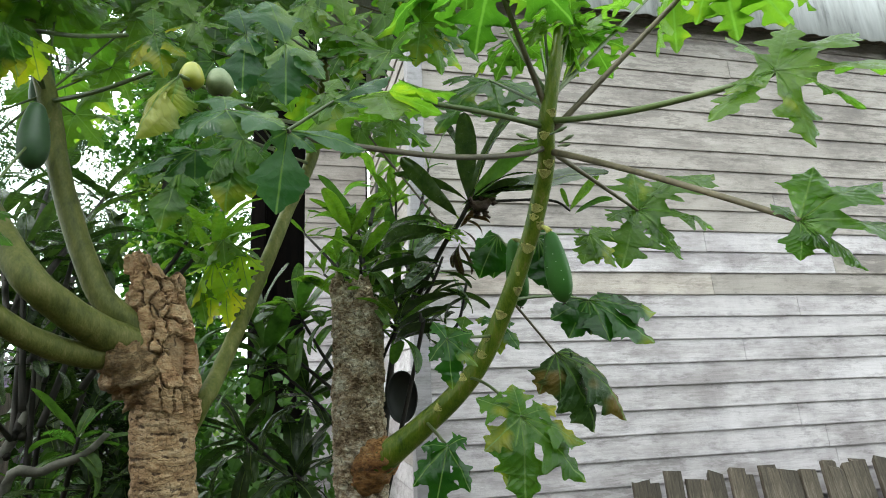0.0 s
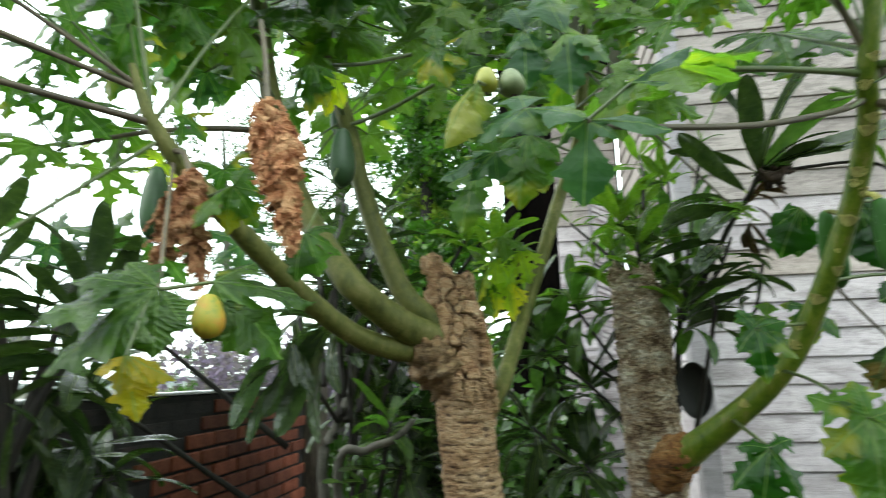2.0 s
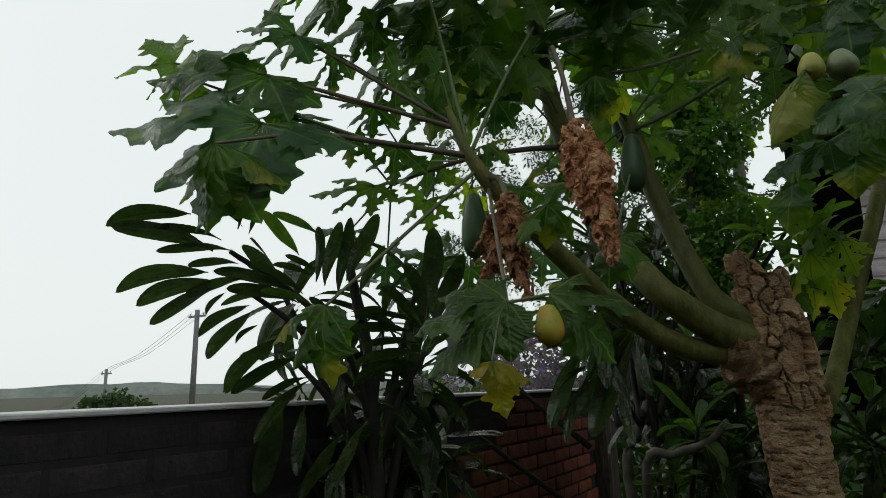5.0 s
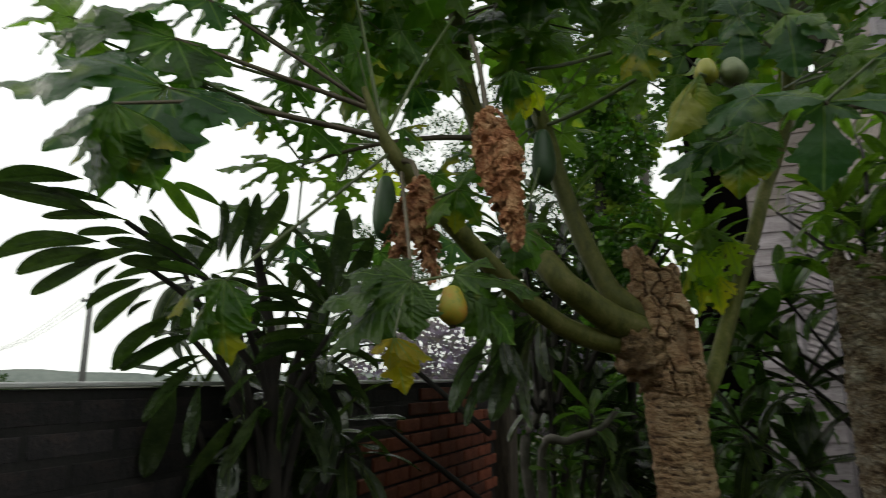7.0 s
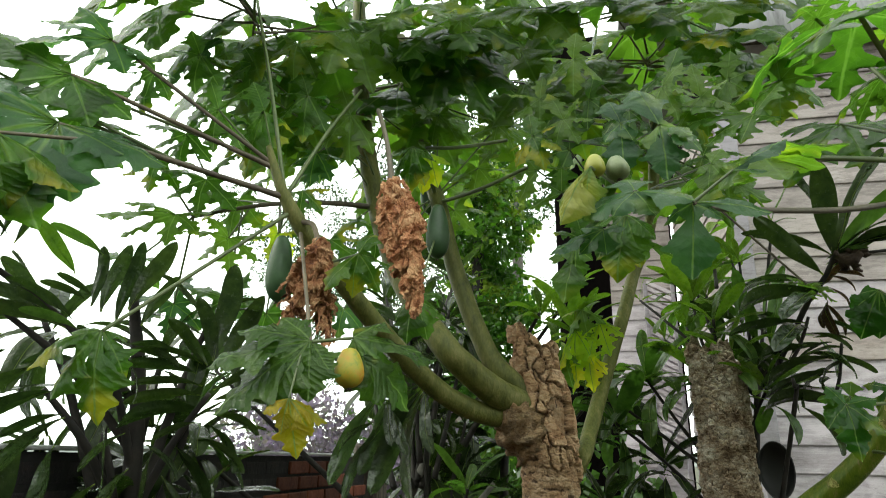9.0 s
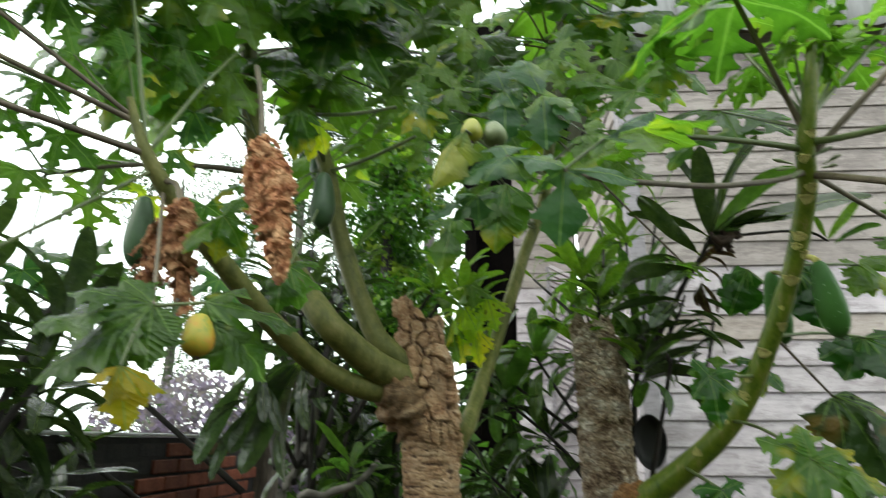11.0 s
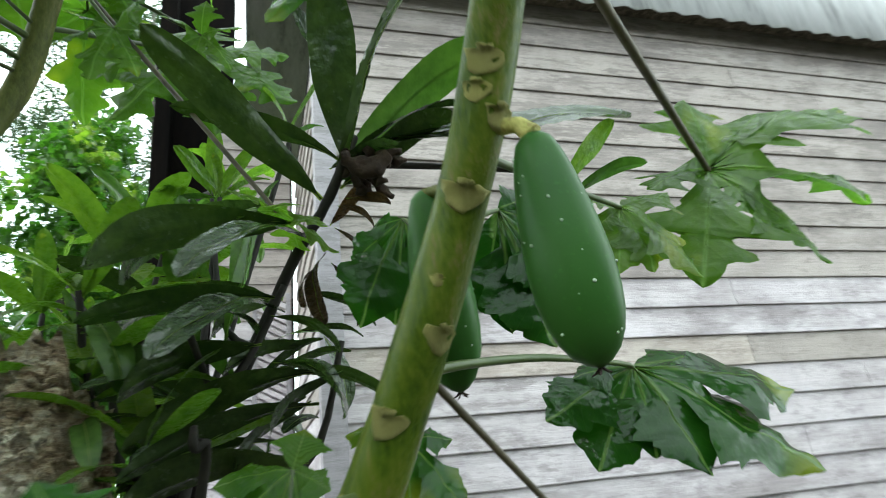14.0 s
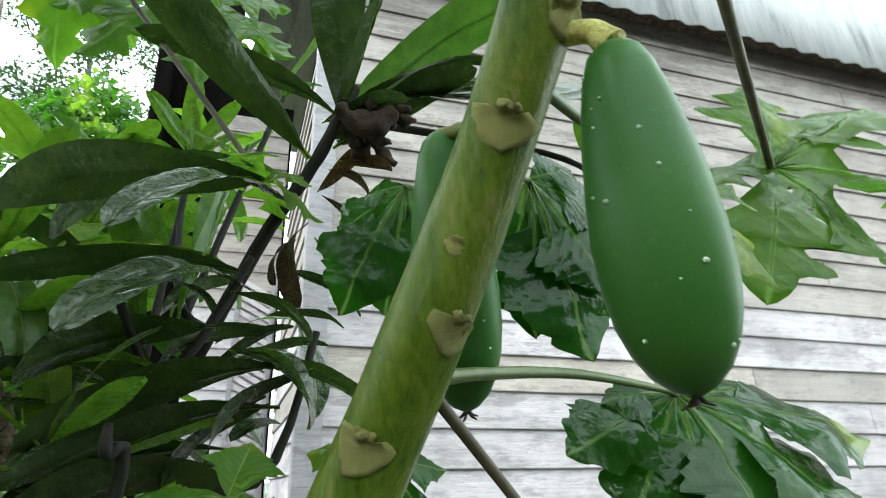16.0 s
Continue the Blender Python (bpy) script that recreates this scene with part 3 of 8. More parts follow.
tagged(new("wall_end", box_mesh("wall_end", (0.1, 4.6, 5.9), PLASTER, (END_X + 0.06, 6.6, 2.95))), "plain end wall of the house", "wall", kind="structure")
tagged(new("wall_back", box_mesh("wall_back", (6.6, 0.1, 5.9), PLASTER, (5.7, 8.95, 2.95))), "plain back wall of the house", "wall", kind="structure")
tagged(new("roof", box_mesh("roof", (8.6, 5.2, 0.06), SHEET, (4.9, 6.65, 5.94), 0.01)), "flat grey sheet roof of the house", "roof", kind="structure")

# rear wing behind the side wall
wall_rear = tagged(new("wall_rear", box_mesh("wall_rear", (0.62, 0.1, 4.9), NEAR_BLACK, (0.69, BACK_Y + 0.1, 2.45))), "rear wing wall of worn white boards", "wall", kind="structure")
for row in range(31):
    put("board", rng.choice(BOARDS["white" if row < 20 else "bare"]), wall_rear, Matrix.Translation((0.38, BACK_Y + 0.035, 0.10 + BOARD * row + BOARD / 2)) @ Matrix.Diagonal((0.6, 1, 1, 1)))

# lean-to behind the house corner, shaded opening painted near-black, with a white lattice
lean = thing("lean_to", (0.4, BACK_Y + 0.4, 0), "lean-to behind the house corner, its shaded opening a near-black panel", "shed")
put("wall_panel", box_mesh("wall_panel", (0.6, 0.08, 6.4), NEAR_BLACK, (0.2, BACK_Y + 0.3, 3.2)), lean)
put("post", box_mesh("post", (0.14, 0.16, 6.4), NEAR_BLACK, (-0.06, BACK_Y + 0.14, 3.2), 0.01), lean, None, "brown weathered post")
lattice = thing("lattice_screen", (0.86, BACK_Y - 0.02, 0), "white slatted ventilation screen beside the lean-to", "screen")
for x in (0.70, 0.95):
    put("upright", box_mesh("upright", (0.035, 0.03, 3.3), TRIM, (x, BACK_Y - 0.03, 1.65), 0.003), lattice)
slat = box_mesh("slat", (0.25, 0.014, 0.035), SIDING)
for k in range(26):
    put("slat", slat, lattice, Matrix.Translation((0.825, BACK_Y - 0.03, 1.75 + k * 0.06)) @ Matrix.Rotation(radians(28), 4, "Y"))

# boundary wall of old red bricks, black with mould, under a pale coping
WX, WTOP, COURSE, BLEN = -1.25, 1.665, 0.066, 0.215
bwall = tagged(new("brick_wall", box_mesh("brick_wall", (0.13, 9.0, WTOP - 0.02), MORTAR, (WX - 0.075, -0.35, (WTOP - 0.02) / 2))), "low brick wall, black with mould, red where it is washed clean", "wall", kind="structure")


def brick_mesh(mat, k):
    v = []
    for x in (-0.05, 0.05):
        for y in (-0.5, 0.5):
            for z in (-0.5, 0.5):
                q = Vector((k * 3.1 + x, y * 2, z * 2))
                v.append((x + (0.004 * noise.noise(q * 9)), y * (BLEN - 0.012) + 0.004 * noise.noise(q * 7), z * (COURSE - 0.012) + 0.004 * noise.noise(q * 5)))
    me = bpy.data.meshes.new("brick")
    bm = bmesh.new()
    vs = [bm.verts.new(p) for p in v]
    for f in ((0, 1, 3, 2), (4, 6, 7, 5), (0, 4, 5, 1), (2, 3, 7, 6), (0, 2, 6, 4), (1, 5, 7, 3)):
        bm.faces.new([vs[i] for i in f])
    bmesh.ops.bevel(bm, geom=bm.edges[:], offset=0.004, segments=1, affect="EDGES")
    bm.to_mesh(me)
    bm.free()
    me.materials.append(mat)
    return me


RED, BLACK = [brick_mesh(BRICK, k) for k in range(4)], [brick_mesh(MOULD, k + 4) for k in range(4)]
rest_v, rest_f, rest_i = [], [], []
brick_places = []
for c in range(25):
    z = WTOP - 0.035 - COURSE * c - COURSE / 2
    if z < 0:
        break
    for k in range(42):
        y = 4.05 - BLEN * (k + (0.5 if c % 2 else 0.0))
        stain = noise.noise(Vector((y * 0.8, z * 1.3, 4.2))) + (WTOP - z) * -1.3 + 0.78 - max(0.0, y - 2.3) * 0.32
        red = stain < 0.08 + rng.uniform(-0.18, 0.18)
        if y > 1.0 and z > 0.95:
            brick_places.append((red, y, z))
        else:
            src = rng.choice(RED if red else BLACK)
            o = len(rest_v)
            rest_v += [(p.co.x + WX - 0.05 + (0.004 if red else -0.0085), p.co.y + y, p.co.z + z) for p in src.vertices]
            for p in src.polygons:
                rest_f.append(tuple(o + i for i in p.vertices))
                rest_i.append(0 if red else 1)
far_bricks = put("brick_courses", mesh_of("brick_courses", rest_v, rest_f, [BRICK, MOULD], rest_i, False), bwall)
tagged(far_bricks, kind="stuff")
tagged(new("coping", box_mesh("coping", (0.16, 9.0, 0.012), COPING, (WX - 0.075, -0.35, WTOP - 0.010), 0.003)), "thin pale coping on the brick wall", "coping", kind="structure")
put("end_post", box_mesh("end_post", (0.17, 0.17, 1.72), OLD_PLANK, (WX + 0.0, 4.24, 0.86), 0.012), thing("wall_post", (WX, 4.24, 0), "weathered brown post at the end of the brick wall", "post"))

# weathered slats leaning against the house
slat_rng = random.Random(9)
for k in range(26):
    w = slat_rng.uniform(0.095, 0.122)
    L = 1.12 + slat_rng.uniform(-0.035, 0.035)
    v, f = [], []
    for i in range(7):
        t = i / 6
        e = 0.004 * noise.noise(Vector((k * 2.2, t * 4, 0)))
        for x, y in ((-w / 2 + e, -0.014), (w / 2 + e, -0.014), (w / 2 + e, 0.014), (-w / 2 + e, 0.014)):
            v.append((x, y, t * L + (slat_rng.uniform(-0.02, 0.02) if i == 6 else 0)))
    for i in range(6):
        for q in range(4):
            a, b = i * 4 + q, i * 4 + (q + 1) % 4
            f.append((a, b, b + 4, a + 4))
    f += [(3, 2, 1, 0), (24, 25, 26, 27)]
    ob = tagged(new("wooden_slat", mesh_of("wooden_slat", v, f, [OLD_PLANK], smooth=False)), "rough weathered slat leaning against the house wall", "slat", "slats along the wall")
    ob.matrix_basis = Matrix.Translation((2.16 + k * 0.112 + slat_rng.uniform(-0.006, 0.006), 3.72 + slat_rng.uniform(-0.02, 0.02), 0.0)) @ Matrix.Rotation(radians(-19), 4, "X") @ Matrix.Rotation(radians(slat_rng.uniform(4, 9)), 4, "Y")

# ---- plant helpers ----


def lobed_blade(name, node, tips, up, mat, broad=0.3, arch=0.12, fold=0.18, wide=1.0, seed=0):
    """A palmate blade: one lobe from the node to each tip, each cut into side lobes and folded on its pale raised vein."""
    rnd = random.Random(seed)
    node, up = Vector(node), Vector(up).normalized()
    ends = [Vector(p) for p in tips]
    ways = [p - node for p in ends]
    mean = sum(w.length for w in ways) / len(ways)
    ph = rnd.uniform(0, 50)
    prof = [(0.0, 0.0), (0.18, 0), (0.33, 0), (0.36, 0.10), (0.40, 0.095), (0.45, 0.115), (0.50, 0.21), (0.545, 0.29), (0.585, 0.325), (0.62, 0.29), (0.63, 0.21), (0.63, 0.13), (0.66, 0.09),
            (0.70, 0.10), (0.75, 0.165), (0.79, 0.20), (0.82, 0.175), (0.83, 0.12), (0.855, 0.085), (0.90, 0.078), (0.945, 0.053), (0.98, 0.025), (1.0, 0.0)]
    plain = [(0.0, 0.0), (0.20, 0), (0.40, 0), (0.44, 0.23), (0.47, 0.26), (0.50, 0.285), (0.54, 0.305), (0.58, 0.32), (0.61, 0.325), (0.64, 0.32), (0.67, 0.31), (0.70, 0.295), (0.73, 0.275),
             (0.76, 0.25), (0.79, 0.225), (0.82, 0.195), (0.85, 0.165), (0.88, 0.135), (0.91, 0.105), (0.94, 0.072), (0.965, 0.045), (0.985, 0.02), (1.0, 0.0)]
    verts, faces, index, reach = [], [], [], []
    faced, bows, sides = [], [], []
    for k, w in enumerate(ways):
        d = w.normalized()
        n = up - d * up.dot(d)
        n = n.normalized() if n.length > 0.05 else d.orthogonal().normalized()
        faced.append(n)
        bows.append((node + ends[k]) / 2 + n * arch * w.length * rnd.uniform(0.5, 1.5))
        nxt = ways[k + 1] - w if k + 1 < len(ways) else w - ways[k - 1]
        c = d.cross(n)
        sides.append(1.0 if c.dot(nxt) > 0 else -1.0)

    def spine(k, s):
        return node * (1 - s) ** 2 + bows[k] * (2 * s * (1 - s)) + ends[k] * s * s

    def place(k, s, w, off=0.0):
        L = ways[k].length
        t = (spine(k, s + 0.01) - spine(k, s - 0.01)).normalized()
        across = t.cross(faced[k]).normalized()
        n = across.cross(t)
        q = spine(k, s) + across * (w * sides[k] * (L * 0.6 + mean * 0.4))
        v = (q - node) / mean
        ripple = 0.05 * noise.noise(v * 3.1 + Vector((0, 0, ph))) + 0.022 * noise.noise(v * 9 + Vector((0, ph, 0)))
        return q + n * ((ripple * (0.3 + s) - fold * abs(w) * (0.35 + s) + off) * L)

    veins = []
    for k, way in enumerate(ways):
        gaps = [way.angle(ways[i]) for i in (k - 1, k + 1) if 0 <= i < len(ways)]
        half = math.tan(min(1.2, min(gaps)) / 2) if gaps else 0.45
        grow = min(1.3, max(0.95, half / 0.40)) * wide * 1.12
        b = min(1.0, max(0.0, broad + rnd.uniform(-0.1, 0.1)))
        base = len(verts)
        for j, (p, q) in enumerate(zip(prof, plain)):
            s = p[0] * (1 - b) + q[0] * b
            sm = plain[j][0]
            w = (p[1] * (1 - b) + q[1] * b) * grow
            wl, wr = w * rnd.uniform(0.86, 1.12), w * rnd.uniform(0.86, 1.12)
            c0 = place(k, sm, 0.0)
            if j in (1, 2):
                e = []
                for i in (k - 1, k + 1):
                    if 0 <= i < len(ways):
                        e.append((spine(k, s) + spine(i, s)) / 2)
                    else:
                        e.append(place(k, s, (0.10 if j == 1 else 0.17) * grow * (1 if i > k else -1)))
                row = [e[0], (e[0] + c0) / 2, c0, (e[1] + c0) / 2, e[1]]
            else:
                sh = (s + sm) / 2
                row = [place(k, s, -wl), place(k, sh, -wl * 0.5, 0.012), c0, place(k, sh, wr * 0.5, 0.012), place(k, s, wr)]
            verts.extend(row)
            side_w = s * half if j in (1, 2) else w
            reach.extend([(s, side_w), ((s + sm) / 2, side_w / 2), (sm, 0.0), ((s + sm) / 2, side_w / 2), (s, side_w)])
        for j in range(len(prof) - 1):
            for k2 in range(4):
                q0 = base + j * 5 + k2
                faces.append((q0, q0 + 1, q0 + 6, q0 + 5))
                index.append(0)
        veins.append([(place(k, s, 0.009 * (1.05 - s), 0.004), place(k, s, -0.009 * (1.05 - s), 0.004)) for s in (j / 14 * 0.94 for j in range(15))])
    for line in veins:
        for (a0, a1), (b0, b1) in zip(line, line[1:]):
            o = len(verts)
            verts.extend((a0, a1, b1, b0))
            reach.extend([(0.0, 0.0)] * 4)
            faces.append((o, o + 1, o + 2, o + 3))
            index.append(1)
    return mesh_of(name, verts, faces, [mat, VEIN], index, reach=reach)


def papaya_blade(name, node, tip, up, mat, lobes=7, broad=0.0, droop=0.25, arch=0.12, fold=0.18, spread=285, seed=0, slim=1.0):
    """A whole blade about its middle lobe, which runs from node to tip; the outer lobes hang lower."""
    rnd = random.Random(seed)
    node, tip, up = Vector(node), Vector(tip), Vector(up)
    size = (tip - node).length
    ax = (tip - node).normalized()
    side = ax.cross(up).normalized()
    step = radians(spread) / (lobes - 1)
    tips = []
    for k in range(lobes):
        c = k - (lobes - 1) / 2
        a = c * step + (rnd.uniform(-0.1, 0.1) if abs(c) > 0.4 else 0)
        ln = 1.0 if abs(c) < 0.3 else (1.0 - 0.055 * abs(c) - 0.010 * c * c) * rnd.uniform(0.85, 1.05)
        p = node + (ax * math.cos(a) + side * math.sin(a)) * size * ln
        p.z -= size * (droop * rnd.uniform(0.55, 1.5) + rnd.uniform(-0.03, 0.06)) * (0.4 + 0.45 * (1 - math.cos(a)))
        tips.append(p)
    return lobed_blade(name, node, tips, up, mat, broad, arch, fold, slim, seed)


STEMS = []


def seated(p):
    """Let a leaf stalk start in the skin of the stem beside it."""
    p = Vector(p)
    near = [(c + (p - c).normalized() * r * 0.5, (c - p).length, r) for line in STEMS for c, r in line if (c - p).length < 0.12]
    if not near:
        return p
    q, d, r = min(near, key=lambda e: e[1])
    return q if d > r * 0.5 else p


def papaya_leaf(tree, node, tip, mat=PAPAYA_GREEN, root=None, up=(0, 0, 1), bend=0.0, thick=0.007, pet=PETIOLE, label="", **shape):
    leaf = put("leaf", papaya_blade("leaf", node, tip, up, mat, **shape), tree, None, label)
    if root is not None:
        a, b = seated(root), Vector(node)
        mid = (a + b) / 2 + Vector((0, 0, bend))
        limb("petiole", [(a, thick * 1.35), (a * 0.7 + mid * 0.3 + Vector((0, 0, bend * 0.3)), thick * 1.1), (mid, thick), (b * 0.85 + mid * 0.15 + Vector((0, 0, bend * 0.25)), thick * 0.85), (b, thick * 0.8)], pet, leaf, 8, 4)
    return leaf


def lobed_leaf(tree, node, tips, mat, root=None, up=(0, -0.6, 0.8), bend=0.0, thick=0.005, pet=PETIOLE, label="", **shape):
    """A papaya leaf whose lobes hang towards the given tips, on its stalk from the root."""
    leaf = put("leaf", lobed_blade("leaf", node, tips, up, mat, **shape), tree, None, label)
    if root is not None:
        a, b = seated(root), Vector(node)
        mid = (a + b) / 2 + Vector((0, 0, bend))
        limb("petiole", [(a, thick * 1.35), (a * 0.7 + mid * 0.3 + Vector((0, 0, bend * 0.3)), thick * 1.1), (mid, thick), (b * 0.85 + mid * 0.15 + Vector((0, 0, bend * 0.25)), thick * 0.85), (b, thick * 0.8)], pet, leaf, 8, 4)
    return leaf


def loquat_blade(name, mat, arch, width, seed):
    """A long loquat leaf, one unit long: ribbed blade, pale midrib, arching over."""
    verts, faces, index, n, m = [], [], [], 30, 3
    ph = seed * 3.7
    cs, an = [Vector((0, 0, 0))], 0.0
    for i in range(1, n + 1):
        an = -arch * (i / n) ** 1.3
        cs.append(cs[-1] + Vector((0, math.cos(an), math.sin(an))) / n)
    for i in range(n + 1):
        t = i / n
        an = -arch * t ** 1.3
        up = Vector((0, -math.sin(an), math.cos(an)))
        w = width * 2.45 * (max(0.0, t - 0.03) ** 0.85) * ((1 - t) ** 0.55) + 0.003
        for k in range(-m, m + 1):
            q = abs(k) / m
            rib = 0.004 * math.sin((t * 26 + 0.0) * math.pi - q * 2.6) * q * (1 - q * 0.35)
            cup = -0.10 * width * q * q + 0.22 * width * q + 0.03 * noise.noise(Vector((t * 3, k * 0.4, ph)))
            wob = 0.03 * noise.noise(Vector((t * 2.2, ph, 1.0)))
            verts.append(cs[i] + Vector((k / m * w + wob, 0, 0)) + up * (rib + cup))
    r = 2 * m + 1
    for i in range(n):
        for k in range(r - 1):
            a = i * r + k
            faces.append((a, a + 1, a + r + 1, a + r))
            index.append(0)
    for sg in (1,):
        o = len(verts)
        for i in range(n + 1):
            t = i / n
            an = -arch * t ** 1.3
            up = Vector((0, -math.sin(an), math.cos(an)))
            c = verts[i * r + m]
            wv = 0.010 * (1.1 - t)
            for s in (-wv, wv):
                verts.append(c + Vector((s, 0, 0)) + up * 0.0045 * sg)
        for i in range(n):
            faces.append((o + 2 * i, o + 2 * i + 1, o + 2 * i + 3, o + 2 * i + 2))
            index.append(1)
    return mesh_of(name, verts, faces, [mat, LOQUAT_RIB], index)


LOQ = {}
for key, mt in (("dark", LOQUAT_DARK), ("mid", LOQUAT_MID), ("young", LOQUAT_LIGHT), ("wet", LOQUAT_WET), ("slim", LOQUAT_DARK), ("dead", LOQUAT_DEAD)):
    LOQ[key] = [loquat_blade("leaf", mt, ar, wd * (0.70 if key == "slim" else 1.0), i) for i, (ar, wd) in enumerate(((0.35, 0.128), (0.8, 0.115), (1.25, 0.125), (1.7, 0.118), (0.5, 0.122)))]


def loquat_leaf(tree, node, way, length, key="dark", shape=1, roll=0.0):
    d = Vector(way).normalized()
    x = d.cross(Vector((0, 0, 1)))
    x = Vector((1, 0, 0)) if x.length < 0.05 else x.normalized()
    z = x.cross(d).normalized()
    m = Matrix((x, d, z)).transposed().to_4x4()
    m = Matrix.Translation(node) @ m @ Matrix.Rotation(roll, 4, "Y") @ Matrix.Diagonal((length, length, length, 1))
    return put("leaf", LOQ[key][shape], tree, m)


def reach_leaf(tree, node, tip, key="dark", shape=1, roll=0.0):
    """A loquat leaf from its stalk to where its tip hangs."""
    node, d = Vector(node), Vector(tip) - Vector(node)
    ar, n = (0.35, 0.8, 1.25, 1.7, 0.5)[shape], 30
    ty = sum(math.cos(ar * (i / n) ** 1.3) for i in range(1, n + 1)) / n
    tz = sum(math.sin(ar * (i / n) ** 1.3) for i in range(1, n + 1)) / n
    length = d.length / math.hypot(ty, tz)
    f = d.normalized()
    x = f.cross(Vector((0, 0, 1)))
    x = Vector((1, 0, 0)) if x.length < 0.05 else x.normalized()
    f2 = Matrix.Rotation(math.atan2(tz, ty), 3, x) @ f
    turn = Matrix.Rotation(roll, 3, f)
    x, f2 = turn @ x, turn @ f2
    m = Matrix((x, f2, x.cross(f2))).transposed().to_4x4()
    return put("leaf", LOQ[key][shape], tree, Matrix.Translation(node) @ m @ Matrix.Scale(length, 4))


def whorl(tree, node, axis, n, length, key="dark", seed=0, low=25, high=100):
    rnd = random.Random(seed)
    ax = Vector(axis).normalized()
    u = ax.orthogonal().normalized()
    w = ax.cross(u)
    for i in range(n):
        a = i * 2.39996 + rnd.uniform(-0.25, 0.25)
        e = radians(low + (high - low) * (i + 0.5) / n + rnd.uniform(-8, 8))
        d = ax * math.cos(e) + (u * math.cos(a) + w * math.sin(a)) * math.sin(e)
        k = key
        if key == "young" and i > n * 0.7:
            k = "mid"
        loquat_leaf(tree, Vector(node) - ax * 0.07 * (i / n), d, length * rnd.uniform(0.85, 1.3), k, rnd.choice((0, 1, 1, 2, 4) if e < 1.2 else (1, 2, 2, 3)), rnd.uniform(-0.4, 0.4))


def leaf_cloud(name, blobs, count, size, mat, seed, narrow=0.45):
    """A crown of many small leaves in uneven clumps; each leaf a bent pair of faces."""
    rs = np.random.RandomState(seed)
    verts, faces = [], []
    vol = np.array([b[1][0] * b[1][1] * b[1][2] for b in blobs]) ** 0.67
    pick = rs.choice(len(blobs), count, p=vol / vol.sum())
    for b in pick:
        (cx, cy, cz), (rx, ry, rz) = blobs[b]
        d = rs.normal(size=3)
        d /= np.linalg.norm(d)
        r = rs.uniform(0.45, 1.0) ** 0.6 * (1 + 0.35 * noise.noise(Vector(d * 2.3) + Vector((b, 0, 0))))
        p = Vector((cx + d[0] * rx * r, cy + d[1] * ry * r, cz + d[2] * rz * r))
        f = Vector(rs.normal(size=3) + d * 0.7).normalized()
        f.z -= 0.25
        s = f.cross(Vector(rs.normal(size=3))).normalized()
        L = size * rs.uniform(0.6, 1.25)
        o = len(verts)
        mid = p + f * L * 0.5
        n = f.cross(s) * L * 0.12
        verts += [p, mid + s * L * narrow + n, p + f * L, mid - s * L * narrow + n, mid]
        faces += [(o, o + 1, o + 4), (o + 1, o + 2, o + 4), (o + 2, o + 3, o + 4), (o + 3, o, o + 4)]
    return mesh_of(name, verts, faces, [mat], smooth=False)


